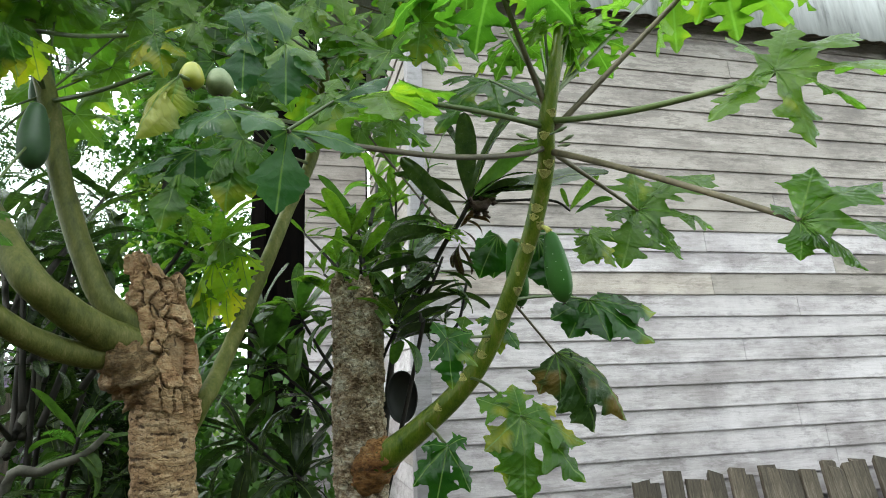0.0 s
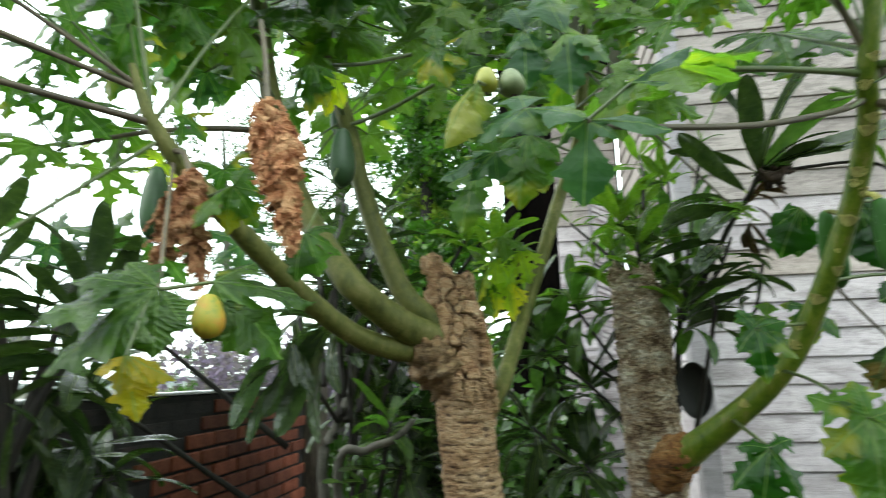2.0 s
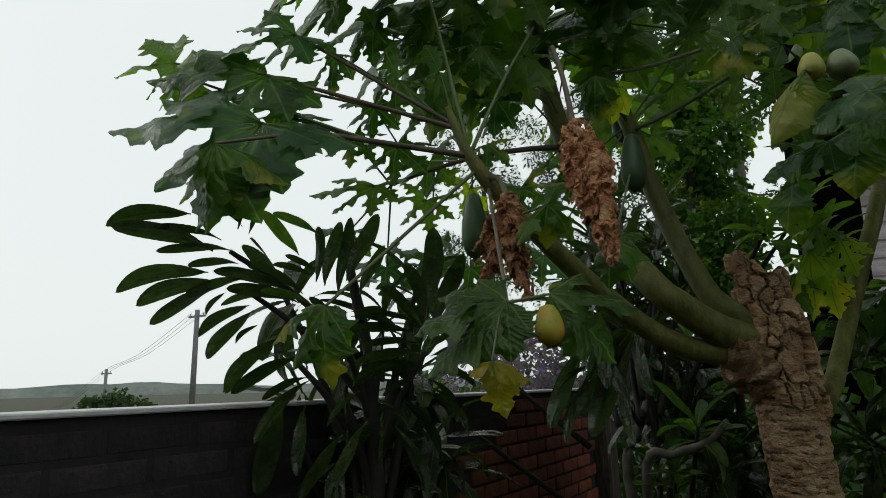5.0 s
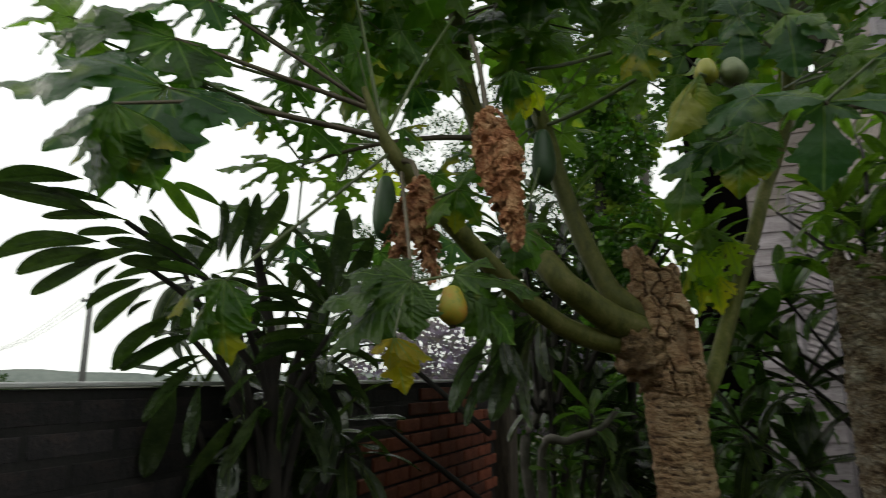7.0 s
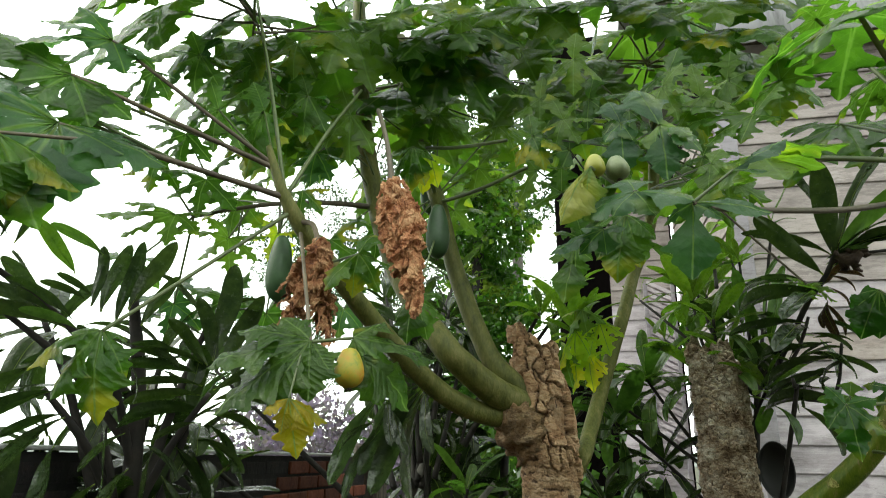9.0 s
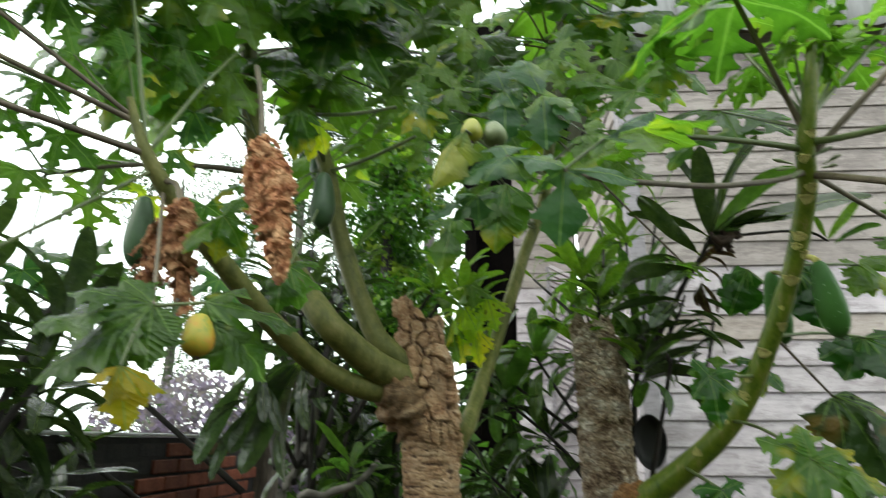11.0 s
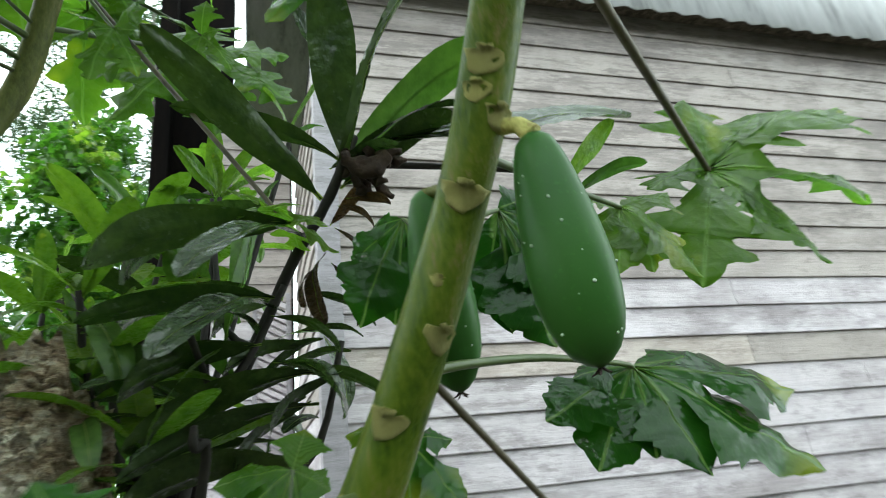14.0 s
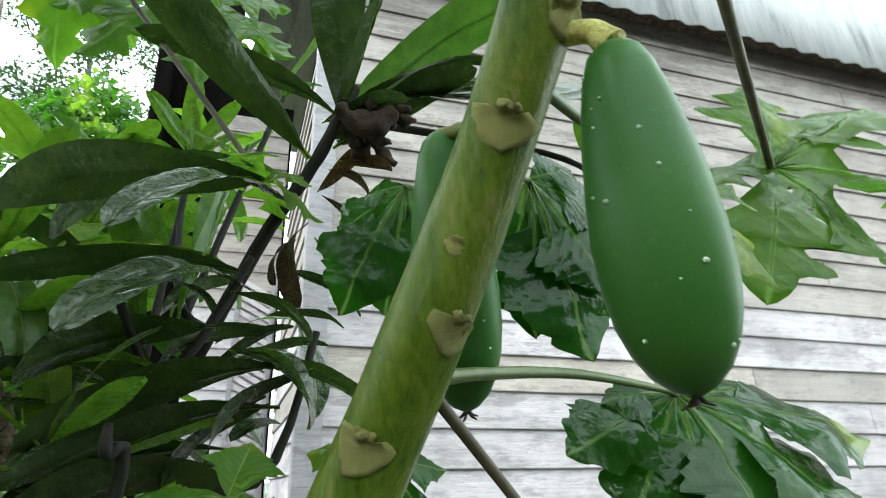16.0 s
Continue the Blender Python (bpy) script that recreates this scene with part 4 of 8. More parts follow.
def stump(name, base, top, r0, r1, mat, parent, seed, plates, rings, jag, tilt=0.0, low=None, cell=(20, 17), chunk=1.0, neck=0.0):
    """An old papaya trunk: ring scars below, cracked bark plates above, a torn rim."""
    base, top = Vector(base), Vector(top)
    H, N, M = (top - base).length, 140, 460
    verts, faces, marks = [], [], []
    for j in range(M + 1):
        t = j / M
        for k in range(N):
            a = 2 * math.pi * k / N
            back = (a - math.pi / 2) % (2 * math.pi)
            cut = 1.0 + jag * (0.55 * noise.noise(Vector((math.cos(a) * 1.3, math.sin(a) * 1.3, seed))) + 0.45 * noise.noise(Vector((math.cos(a) * 4, math.sin(a) * 4, seed + 3))) + 0.5 * math.cos(a - tilt))
            c = base.lerp(top, t * cut)
            r = (r0 + (r1 - r0) * t) * (1 - neck * max(0.0, (t - 0.86) / 0.14) ** 1.2)
            d = Vector((math.cos(a), math.sin(a), 0))
            q = c + d * r
            z = c.z
            wob = Vector((0.30 * noise.noise(q * 16) + 0.22 * noise.noise(q * 60), 0.30 * noise.noise(q * 18 + Vector((4, 0, 0))) + 0.22 * noise.noise(q * 55), 0))
            dist, pts = noise.voronoi(Vector((back * 0.08 * cell[0], z * cell[1], seed * 5.0)) + wob)
            crack = min(1.0, (dist[1] - dist[0]) * 5.0)
            plate = noise.noise(pts[0] * 3.1)
            up = min(1.0, max(0.0, (t - plates + 0.03 * noise.noise(q * 12)) / 0.05))
            beat = noise.noise(Vector((math.cos(a) * 1.6, math.sin(a) * 1.6, z * 9)))
            ring = 0.55 * math.sin(z * 2 * math.pi / 0.019 + 2.2 * beat) + 1.5 * noise.noise(Vector((math.cos(a) * 2.2, math.sin(a) * 2.2, z * 52))) + 0.8 * noise.noise(Vector((math.cos(a) * 7, math.sin(a) * 7, z * 95)))
            dsp = up * chunk * (0.012 * min(1.0, crack * 2.2) + 0.020 * plate * min(1.0, crack * 2.2)) + (1 - up) * (rings * ring + 0.005 * noise.noise(q * 40)) + 0.007 * noise.noise(q * 9) + 0.003 * noise.noise(q * 60) + 0.0022 * noise.noise(q * 150)
            verts.append(q + d * dsp)
            # Low in cracks and ring grooves, where the material paints recess shade.
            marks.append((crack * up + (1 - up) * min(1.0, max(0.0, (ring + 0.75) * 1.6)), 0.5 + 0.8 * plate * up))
    for j in range(M):
        for k in range(N):
            a, b = j * N + k, j * N + (k + 1) % N
            faces.append((a, b, b + N, a + N))
    o = len(verts)
    for ring_r, drop in ((0.72, 0.01), (0.45, 0.06), (0.2, 0.075)):
        for k in range(N):
            a = 2 * math.pi * k / N
            q = verts[M * N + k]
            c = Vector((top.x, top.y, q.z))
            verts.append(c + (q - c) * ring_r - Vector((0, 0, drop + 0.012 * noise.noise(q * 50))))
            # The hollow top gets a low mark, so painted recess shade as well.
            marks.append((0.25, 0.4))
    for ringn in range(3):
        p = M * N if ringn == 0 else o + (ringn - 1) * N
        n = o + ringn * N
        for k in range(N):
            faces.append((p + k, p + (k + 1) % N, n + (k + 1) % N, n + k))
    faces.append(tuple(o + 2 * N + k for k in range(N)))
    index = [1 if low and (verts[f[0]].z - base.z) / H < plates + 0.03 * noise.noise(verts[f[0]] * 14) + 0.04 else 0 for f in faces]
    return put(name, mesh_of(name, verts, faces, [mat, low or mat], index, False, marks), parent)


def fruit(tree, top, bottom, radius, mat=FRUIT, neck=0.30, drops=0, seed=0, label=""):
    """A long papaya: narrow shoulder, fullest below the middle, faint ribs, dry blossom end."""
    top, bottom = Vector(top), Vector(bottom)
    ax = bottom - top
    L = ax.length
    ax.normalize()
    u = ax.orthogonal().normalized()
    w = ax.cross(u)
    prof = [(0.0, 0.10), (0.012, 0.26), (0.04, 0.44), (0.10, 0.58), (0.2, 0.72), (0.32, 0.84), (0.45, 0.94), (0.58, 1.0), (0.70, 0.99), (0.80, 0.91), (0.88, 0.76), (0.94, 0.56), (0.98, 0.31), (1.0, 0.07)]
    verts, faces, N = [], [], 40
    for t, r in prof:
        for k in range(N):
            a = 2 * math.pi * k / N
            q = radius * r * (1 + 0.018 * math.cos(5 * a))
            verts.append(top + ax * L * t + (u * math.cos(a) + w * math.sin(a)) * q)
    for j in range(len(prof) - 1):
        for k in range(N):
            a, b = j * N + k, j * N + (k + 1) % N
            faces.append((a, b, b + N, a + N))
    faces += [tuple(range(N))[::-1], tuple(range(len(verts) - N, len(verts)))]
    ob = put("fruit", mesh_of("fruit", verts, faces, [mat]), tree, None, label)
    rnd = random.Random(seed)
    for k in range(5):
        d = (u * math.cos(k * 1.26) + w * math.sin(k * 1.26))
        limb("blossom_tip", [(bottom - ax * 0.002, 0.0016), (bottom + ax * 0.003 + d * 0.004, 0.0012), (bottom + ax * 0.005 + d * 0.009, 0.0005)], DEAD, ob, 5, 3)
    for k in range(drops):
        t = rnd.uniform(0.06, 0.95)
        r = next(p0[1] + (p1[1] - p0[1]) * (t - p0[0]) / (p1[0] - p0[0]) for p0, p1 in zip(prof, prof[1:]) if p0[0] <= t <= p1[0])
        a = rnd.uniform(0, 6.28)
        c = top + ax * L * t + (u * math.cos(a) + w * math.sin(a)) * radius * r
        put("water_drop", DROP, ob, Matrix.Translation(c) @ Matrix.Scale(rnd.uniform(0.0007, 0.0017), 4))
    return ob


_bm = bmesh.new()
bmesh.ops.create_icosphere(_bm, subdivisions=2, radius=1.0)
DROP = bpy.data.meshes.new("water_drop")
_bm.to_mesh(DROP)
_bm.free()
DROP.materials.append(drop_mat)
DROP.polygons.foreach_set("use_smooth", [True] * len(DROP.polygons))


def scar_mesh(seed):
    """The pale shield that a fallen leaf leaves on a papaya stem, with a dried bud above it. z is outward, y up the stem."""
    rnd = random.Random(seed)
    verts, faces = [], []
    outline = [(-1.0, 0.42), (-0.62, 0.5), (-0.3, 0.42), (0.0, 0.5), (0.3, 0.44), (0.66, 0.54), (1.05, 0.38), (0.92, -0.05), (0.66, -0.5), (0.22, -0.86), (-0.26, -0.84), (-0.66, -0.46), (-0.92, 0.0)]
    for s, h in ((1.08, -0.3), (1.0, 0.10), (0.84, 0.13), (0.62, 0.10), (0.3, 0.11)):
        for x, y in outline:
            verts.append((x * s * rnd.uniform(0.84, 1.12), y * s * rnd.uniform(0.84, 1.16), h + rnd.uniform(-0.06, 0.06) - 0.35 * x * x * s))
    n = len(outline)
    for j in range(4):
        for k in range(n):
            faces.append((j * n + k, j * n + (k + 1) % n, (j + 1) * n + (k + 1) % n, (j + 1) * n + k))
    faces.append(tuple(range(4 * n, 5 * n)))
    for bx, by, r in ((-0.10, 0.50, 0.26), (0.24, 0.58, 0.17), (-0.3, 0.6, 0.13)):
        o = len(verts)
        for j in range(5):
            for k in range(8):
                e, a = math.pi * j / 8, 2 * math.pi * k / 8
                q = r * (1 + rnd.uniform(-0.4, 0.4))
                verts.append((bx + q * math.cos(a) * math.cos(e), by + q * math.sin(a) * math.cos(e), 0.05 + q * 1.1 * math.sin(e)))
        for j in range(4):
            for k in range(8):
                faces.append((o + j * 8 + k, o + j * 8 + (k + 1) % 8, o + (j + 1) * 8 + (k + 1) % 8, o + (j + 1) * 8 + k))
    return mesh_of("leaf_scar", verts, faces, [SCAR])


SCARS = [scar_mesh(k) for k in range(6)]


def scar(stem_part, at, axis, out, size, k=0):
    ax, out = Vector(axis).normalized(), Vector(out)
    z = (out - ax * out.dot(ax)).normalized()
    x = ax.cross(z)
    m = Matrix((x, ax, z)).transposed().to_4x4()
    return put("leaf_scar", SCARS[k % 6], stem_part, Matrix.Translation(at) @ m @ Matrix.Scale(size, 4))


def dry_leaf(tree, top, bottom, width, root, seed, fork=0.0):
    """A dead papaya leaf: its lobes hang together, shrivelled and curled."""
    rnd = random.Random(seed)
    top, bottom = Vector(top), Vector(bottom)
    verts, faces = [], []
    for lobe in range(13):
        a0 = lobe * 2.4
        L = rnd.uniform(0.45, 1.05)
        wid = width * rnd.uniform(0.25, 0.5)
        rad = width * rnd.uniform(0.15, 0.5)
        o, n, m = len(verts), 60, 12
        for i in range(n + 1):
            t = i / n
            c = top.lerp(bottom, t * L) + Vector((fork * (1 if lobe % 2 else -1) * t * t, 0, 0)) + Vector((math.cos(a0), math.sin(a0), 0)) * rad * math.sin(min(1, t * 1.5) * 1.9) * (1.05 - 0.62 * t * L)
            tw = a0 + 2.6 * noise.noise(Vector((lobe, t * 2.2, seed)))
            w = wid * (0.25 + 1.1 * math.sin(math.pi * min(1, t * 0.93 + 0.05))) * (1 + 0.9 * noise.noise(Vector((lobe * 3, t * 7, seed)))) * (1.1 - 0.5 * t)
            for k in range(m + 1):
                s = k / m * 2 - 1
                curl = s * 2.3
                d = Vector((math.cos(tw + curl), math.sin(tw + curl), 0))
                q = c + d * w * 0.5
                q += Vector((noise.noise(q * 60), noise.noise(q * 60 + Vector((9, 0, 0))), 1.6 * noise.noise(q * 30 + Vector((0, 7, 0))))) * 0.014
                q += Vector((noise.noise(q * 150), noise.noise(q * 150 + Vector((5, 0, 0))), noise.noise(q * 120))) * 0.006
                verts.append(q)
        for i in range(n):
            for k in range(m):
                a = o + i * (m + 1) + k
                faces.append((a, a + 1, a + m + 2, a + m + 1))
    for i in range(260):
        t = rnd.random()
        a = rnd.uniform(0, 6.283)
        side = fork * (1 if i % 2 else -1) * t * t
        rad = width * (0.16 + 0.40 * math.sin(math.pi * min(1.0, 0.15 + t * 0.85)))
        rad *= 1.05 - 0.95 * max(0.0, t - 0.3)
        c = top.lerp(bottom, t * 1.08) + Vector((math.cos(a) * rad + side, math.sin(a) * rad, 0))
        u = Vector((-math.sin(a), math.cos(a), rnd.uniform(-0.6, 0.6))).normalized()
        w = Vector((math.cos(a) * 0.5 + rnd.uniform(-0.5, 0.5), math.sin(a) * 0.5 + rnd.uniform(-0.5, 0.5), -1)).normalized()
        n = u.cross(w)
        s = rnd.uniform(0.004, 0.011)
        o = len(verts)
        for p in range(5):
            for q in range(4):
                x, y = q / 1.5 - 1, p / 2 - 0.4
                taper = 1 - 0.18 * p
                verts.append(c + u * x * s * taper + w * y * s * 1.4 + n * s * (0.9 * x * x + 0.6 * noise.noise(Vector((i, p * 0.8, q * 0.8)))))
        for p in range(4):
            for q in range(3):
                k = o + p * 4 + q
                faces.append((k, k + 1, k + 5, k + 4))
    ob = put("dry_leaf", mesh_of("dry_leaf", verts, faces, [DRY_LEAF], smooth=False), tree, None, "shrivelled brown dead leaf hanging by its stalk")
    limb("petiole", [(root, 0.007), (Vector(root).lerp(top, 0.6) + Vector((0, 0, 0.02)), 0.006), (top - Vector((0, 0, 0.03)), 0.008)], PETIOLE_BROWN, ob, 8, 5)
    return ob


# ---- papaya tree with two fruits (rough grey stump) ----
tree_b = thing("papaya_tree", (0.44, 2.56, 0), "cut grey papaya stump with one green side stem bearing fruit", "papaya tree", "papaya trees")
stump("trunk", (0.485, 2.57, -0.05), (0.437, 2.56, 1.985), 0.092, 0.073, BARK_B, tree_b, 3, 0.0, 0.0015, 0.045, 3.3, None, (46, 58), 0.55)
STEM_B = [((0.445, 2.600, 1.300), 0.040), ((0.462, 2.500, 1.400), 0.050), ((0.520, 2.407, 1.470), 0.042), ((0.602, 2.358, 1.540), 0.0345), ((0.687, 2.309, 1.620), 0.0315), ((0.751, 2.265, 1.700), 0.029), ((0.792, 2.229, 1.780), 0.0275), ((0.822, 2.195, 1.860), 0.0265), ((0.848, 2.158, 1.940), 0.0258), ((0.873, 2.128, 2.020), 0.0252), ((0.891, 2.088, 2.100), 0.0248), ((0.902, 2.047, 2.180), 0.0245), ((0.902, 1.993, 2.260), 0.024), ((0.887, 1.945, 2.340), 0.0235), ((0.895, 1.915, 2.430), 0.021), ((0.915, 1.900, 2.550), 0.016), ((0.935, 1.900, 2.680), 0.01)]
stem_b = limb("stem", STEM_B, STEM_GREEN, tree_b, 20, 10, 0.05, 14.0, "yellow-green stem with old leaf scars")
limb("torn_bark", [((0.455, 2.510, 1.380), 0.050), ((0.478, 2.465, 1.430), 0.060), ((0.503, 2.430, 1.462), 0.055), ((0.525, 2.402, 1.482), 0.041)], BARK_TORN, tree_b, 22, 6, 0.35, 60.0, "orange torn bark where the stem leaves the trunk")
sv = spline(STEM_B, 10)
STEMS.append(sv)


def on_stem(place, size, k, lift=1.0):
    """A scar on the stem's skin at the side that faces the given place."""
    p = Vector(place)
    i = min(range(1, len(sv) - 1), key=lambda j: (sv[j][0] - p).length)
    axis = sv[i + 1][0] - sv[i - 1][0]
    out = p - sv[i][0]
    out -= axis.normalized() * out.dot(axis.normalized())
    out.normalize()
    scar(stem_b, sv[i][0] + out * sv[i][1] * lift, axis, out, size * 1.5, k)


for k, (place, size) in enumerate([
        ((0.869, 2.090, 2.031), 0.0125), ((0.854, 2.140, 1.919), 0.0115), ((0.796, 2.160, 1.850), 0.0115), ((0.905, 2.060, 2.098), 0.0110), ((0.842, 2.100, 1.962), 0.005),
        ((0.877, 2.030, 2.135), 0.012), ((0.858, 2.030, 2.110), 0.009), ((0.900, 1.960, 2.235), 0.011), ((0.875, 1.960, 2.200), 0.011), ((0.858, 1.920, 2.300), 0.010), ((0.895, 1.900, 2.358), 0.010),
        ((0.751, 2.210, 1.745), 0.011), ((0.689, 2.250, 1.690), 0.010), ((0.740, 2.190, 1.800), 0.009), ((0.625, 2.280, 1.600), 0.009)]):
    on_stem(place, size, k)
fruit(tree_b, (0.925, 2.056, 2.076), (0.963, 2.075, 1.877), 0.0358, drops=34, seed=4, label="large unripe green papaya beaded with rain")
limb("fruit_stalk", [((0.898, 2.085, 2.092), 0.0085), ((0.908, 2.072, 2.090), 0.0065), ((0.918, 2.062, 2.086), 0.0075), ((0.926, 2.056, 2.074), 0.010)], SCAR, tree_b, 10, 5, 0.2, 90.0, "pale knobbly fruit stalk")
fruit(tree_b, (0.864, 2.190, 2.085), (0.903, 2.255, 1.888), 0.033, drops=16, seed=6, label="smaller unripe green papaya behind the stem")
limb("fruit_stalk", [((0.880, 2.125, 2.050), 0.007), ((0.874, 2.170, 2.075), 0.006), ((0.866, 2.190, 2.078), 0.007)], STEM, tree_b, 10, 5, 0.2, 90.0)
papaya_leaf(tree_b, (1.340, 1.750, 2.781), (1.479, 1.600, 2.610), PAPAYA_LIGHT, (0.913, 1.930, 2.315), thick=0.0075, pet=PETIOLE_BROWN, seed=15, droop=0.5)
papaya_leaf(tree_b, (1.489, 2.150, 3.027), (1.440, 2.200, 2.776), PAPAYA_LIGHT, (0.915, 1.930, 2.424), thick=0.006, seed=16, droop=0.3)
papaya_leaf(tree_b, (0.704, 1.800, 2.695), (0.512, 1.600, 2.510), PAPAYA_GREEN, (0.883, 1.930, 2.388), thick=0.0075, pet=PETIOLE_BROWN, seed=17, droop=0.4)
papaya_leaf(tree_b, (0.741, 2.100, 2.900), (0.631, 2.200, 2.795), PAPAYA_LIGHT, (0.874, 1.930, 2.430), thick=0.006, seed=18, droop=0.3)
papaya_leaf(tree_b, (0.380, 1.750, 2.299), (0.233, 1.620, 2.148), PAPAYA_LIGHT, (0.853, 1.940, 2.338), bend=0.01, thick=0.007, seed=19, droop=0.4, broad=0.5)
# flower buds at the head of the stem
for k, (p, q) in enumerate([((0.837, 1.920, 2.289), (0.786, 1.910, 2.299)), ((0.839, 1.920, 2.280), (0.790, 1.910, 2.270)), ((0.899, 1.900, 2.277), (0.939, 1.890, 2.298)), ((0.895, 1.900, 2.268), (0.926, 1.890, 2.271)), ((0.846, 1.900, 2.262), (0.814, 1.890, 2.238)), ((0.870, 1.890, 2.294), (0.916, 1.880, 2.315))]):
    d = Vector(q) - Vector(p)
    limb("flower_bud", [(p, 0.0022), (Vector(p) + d * 0.35, 0.0028), (Vector(p) + d * 0.7, 0.0055), (q, 0.0018)], PALE_FRUIT, tree_b, 8, 4, 0.15, 90.0)
# young upright leaves of the crown
for k, (a, b) in enumerate([((0.905, 1.950, 2.681), (0.895, 2.000, 2.846)), ((0.926, 1.900, 2.669), (0.923, 1.850, 2.776)), ((0.966, 1.900, 2.637), (1.004, 1.850, 2.733)), ((0.882, 2.100, 2.688), (0.754, 2.150, 2.599)), ((0.997, 2.200, 2.789), (0.934, 2.300, 2.673)), ((1.125, 2.100, 2.720), (1.252, 2.200, 2.664)), ((1.115, 2.000, 2.735), (1.266, 2.000, 2.850))]):
    papaya_leaf(tree_b, a, b, PAPAYA_LIGHT, (0.901, 1.930, 2.398), thick=0.004, seed=30 + k, droop=0.3)
papaya_leaf(tree_b, (0.946, 2.550, 2.782), (0.716, 2.500, 2.573), PAPAYA_GREEN, (0.887, 1.950, 2.398), up=(-0.2, -0.6, 0.7), thick=0.005, seed=38, droop=0.3)
# leaves on long stalks and lower, hanging leaves
lobed_leaf(tree_b, (0.208, 1.452, 2.083), [(0.112, 1.501, 2.117), (0.160, 1.491, 2.058), (0.193, 1.455, 1.942), (0.255, 1.448, 2.047), (0.337, 1.457, 2.059)], PAPAYA_DARK, (0.855, 1.955, 2.275), seed=20, broad=0.8, arch=0.08, fold=0.14, wide=0.82, thick=0.0065, pet=PETIOLE_BROWN, bend=-0.035, up=(0.05, -0.75, 0.66), label="blue-green leaf with broad drooping lobes")
lobed_leaf(tree_b, (0.283, 1.462, 2.145), [(0.260, 1.475, 2.113), (0.383, 1.467, 2.199), (0.340, 1.460, 2.138)], PAPAYA_DARK, (0.208, 1.452, 2.083), seed=21, broad=0.9, arch=0.06, fold=0.2, wide=0.9, thick=0.003)
lobed_leaf(tree_b, (1.119, 1.389, 2.237), [(0.977, 1.416, 2.134), (1.009, 1.406, 2.187), (1.058, 1.437, 2.332), (1.193, 1.408, 2.357), (1.318, 1.371, 2.332), (1.402, 1.317, 2.237), (1.247, 1.324, 2.142), (1.139, 1.347, 2.067)], PAPAYA_LIGHT, (0.930, 1.950, 2.360), seed=11, broad=0.2, arch=0.12, thick=0.0075, bend=-0.02, up=(0.0, -0.45, 0.89))
lobed_leaf(tree_b, (1.122, 1.389, 1.940), [(1.091, 1.420, 1.980), (1.101, 1.379, 1.864), (1.134, 1.367, 1.883), (1.165, 1.362, 1.868), (1.197, 1.339, 1.837), (1.329, 1.324, 1.900), (1.303, 1.370, 2.009), (1.194, 1.410, 2.053)], PAPAYA_GREEN, (0.915, 1.965, 2.275), seed=12, broad=0.55, arch=0.16, thick=0.008, pet=PETIOLE_BROWN, bend=0.01, up=(0.0, -0.5, 0.86), wide=1.2)
lobed_leaf(tree_b, (1.432, 2.417, 2.252), [(1.432, 2.430, 2.400), (1.308, 2.420, 2.215), (1.316, 2.360, 2.028), (1.469, 2.360, 2.135), (1.541, 2.340, 2.057), (1.704, 2.360, 2.182), (1.774, 2.420, 2.408), (1.591, 2.440, 2.383)], PAPAYA_LIGHT, (0.915, 1.970, 2.280), wide=1.4, seed=14, broad=0.1, arch=0.14, thick=0.0065, pet=PETIOLE_BROWN, up=(0.0, -0.5, 0.86))
lobed_leaf(tree_b, (1.197, 2.392, 1.925), [(1.116, 2.416, 1.919), (1.055, 2.388, 1.862), (1.100, 2.357, 1.795), (1.168, 2.334, 1.805), (1.218, 2.308, 1.779), (1.364, 2.295, 1.767), (1.433, 2.368, 1.876), (1.357, 2.433, 1.936)], PAPAYA_WET, (0.840, 2.180, 1.895), seed=43, broad=0.75, arch=0.12, thick=0.0045, bend=0.015, label="large wet leaf with pale veins under the fruit", wide=1.2)
lobed_leaf(tree_b, (1.001, 2.243, 1.746), [(0.943, 2.254, 1.627), (0.996, 2.224, 1.601), (1.092, 2.208, 1.513), (1.182, 2.188, 1.544), (1.152, 2.215, 1.648), (1.091, 2.245, 1.722)], PAPAYA_WILT, (0.840, 2.170, 1.900), seed=42, broad=0.5, arch=0.25, fold=0.4, thick=0.0036, pet=PETIOLE_BROWN, label="wilted leaf browning at its edges", wide=1.15)
lobed_leaf(tree_b, (0.720, 1.818, 1.592), [(0.628, 1.853, 1.636), (0.634, 1.823, 1.523), (0.676, 1.807, 1.450), (0.703, 1.777, 1.410), (0.835, 1.767, 1.452), (0.850, 1.777, 1.531), (0.808, 1.824, 1.610), (0.712, 1.848, 1.661)], PAPAYA_TURN, (0.735, 2.275, 1.680), seed=41, broad=0.3, arch=0.1, thick=0.004, bend=0.02, wide=1.15)
lobed_leaf(tree_b, (0.588, 1.971, 1.524), [(0.503, 1.980, 1.438), (0.550, 1.958, 1.385), (0.633, 1.951, 1.420), (0.638, 1.977, 1.541), (0.531, 2.007, 1.524)], PAPAYA_WET, (0.620, 2.350, 1.560), seed=48, broad=0.35, thick=0.0045)
lobed_leaf(tree_b, (0.739, 2.344, 1.830), [(0.659, 2.363, 1.820), (0.666, 2.346, 1.759), (0.698, 2.314, 1.707), (0.751, 2.315, 1.731), (0.777, 2.335, 1.806), (0.754, 2.357, 1.872)], PAPAYA_TURN, (0.720, 2.290, 1.660), seed=44, broad=0.85, wide=1.15, thick=0.0035)
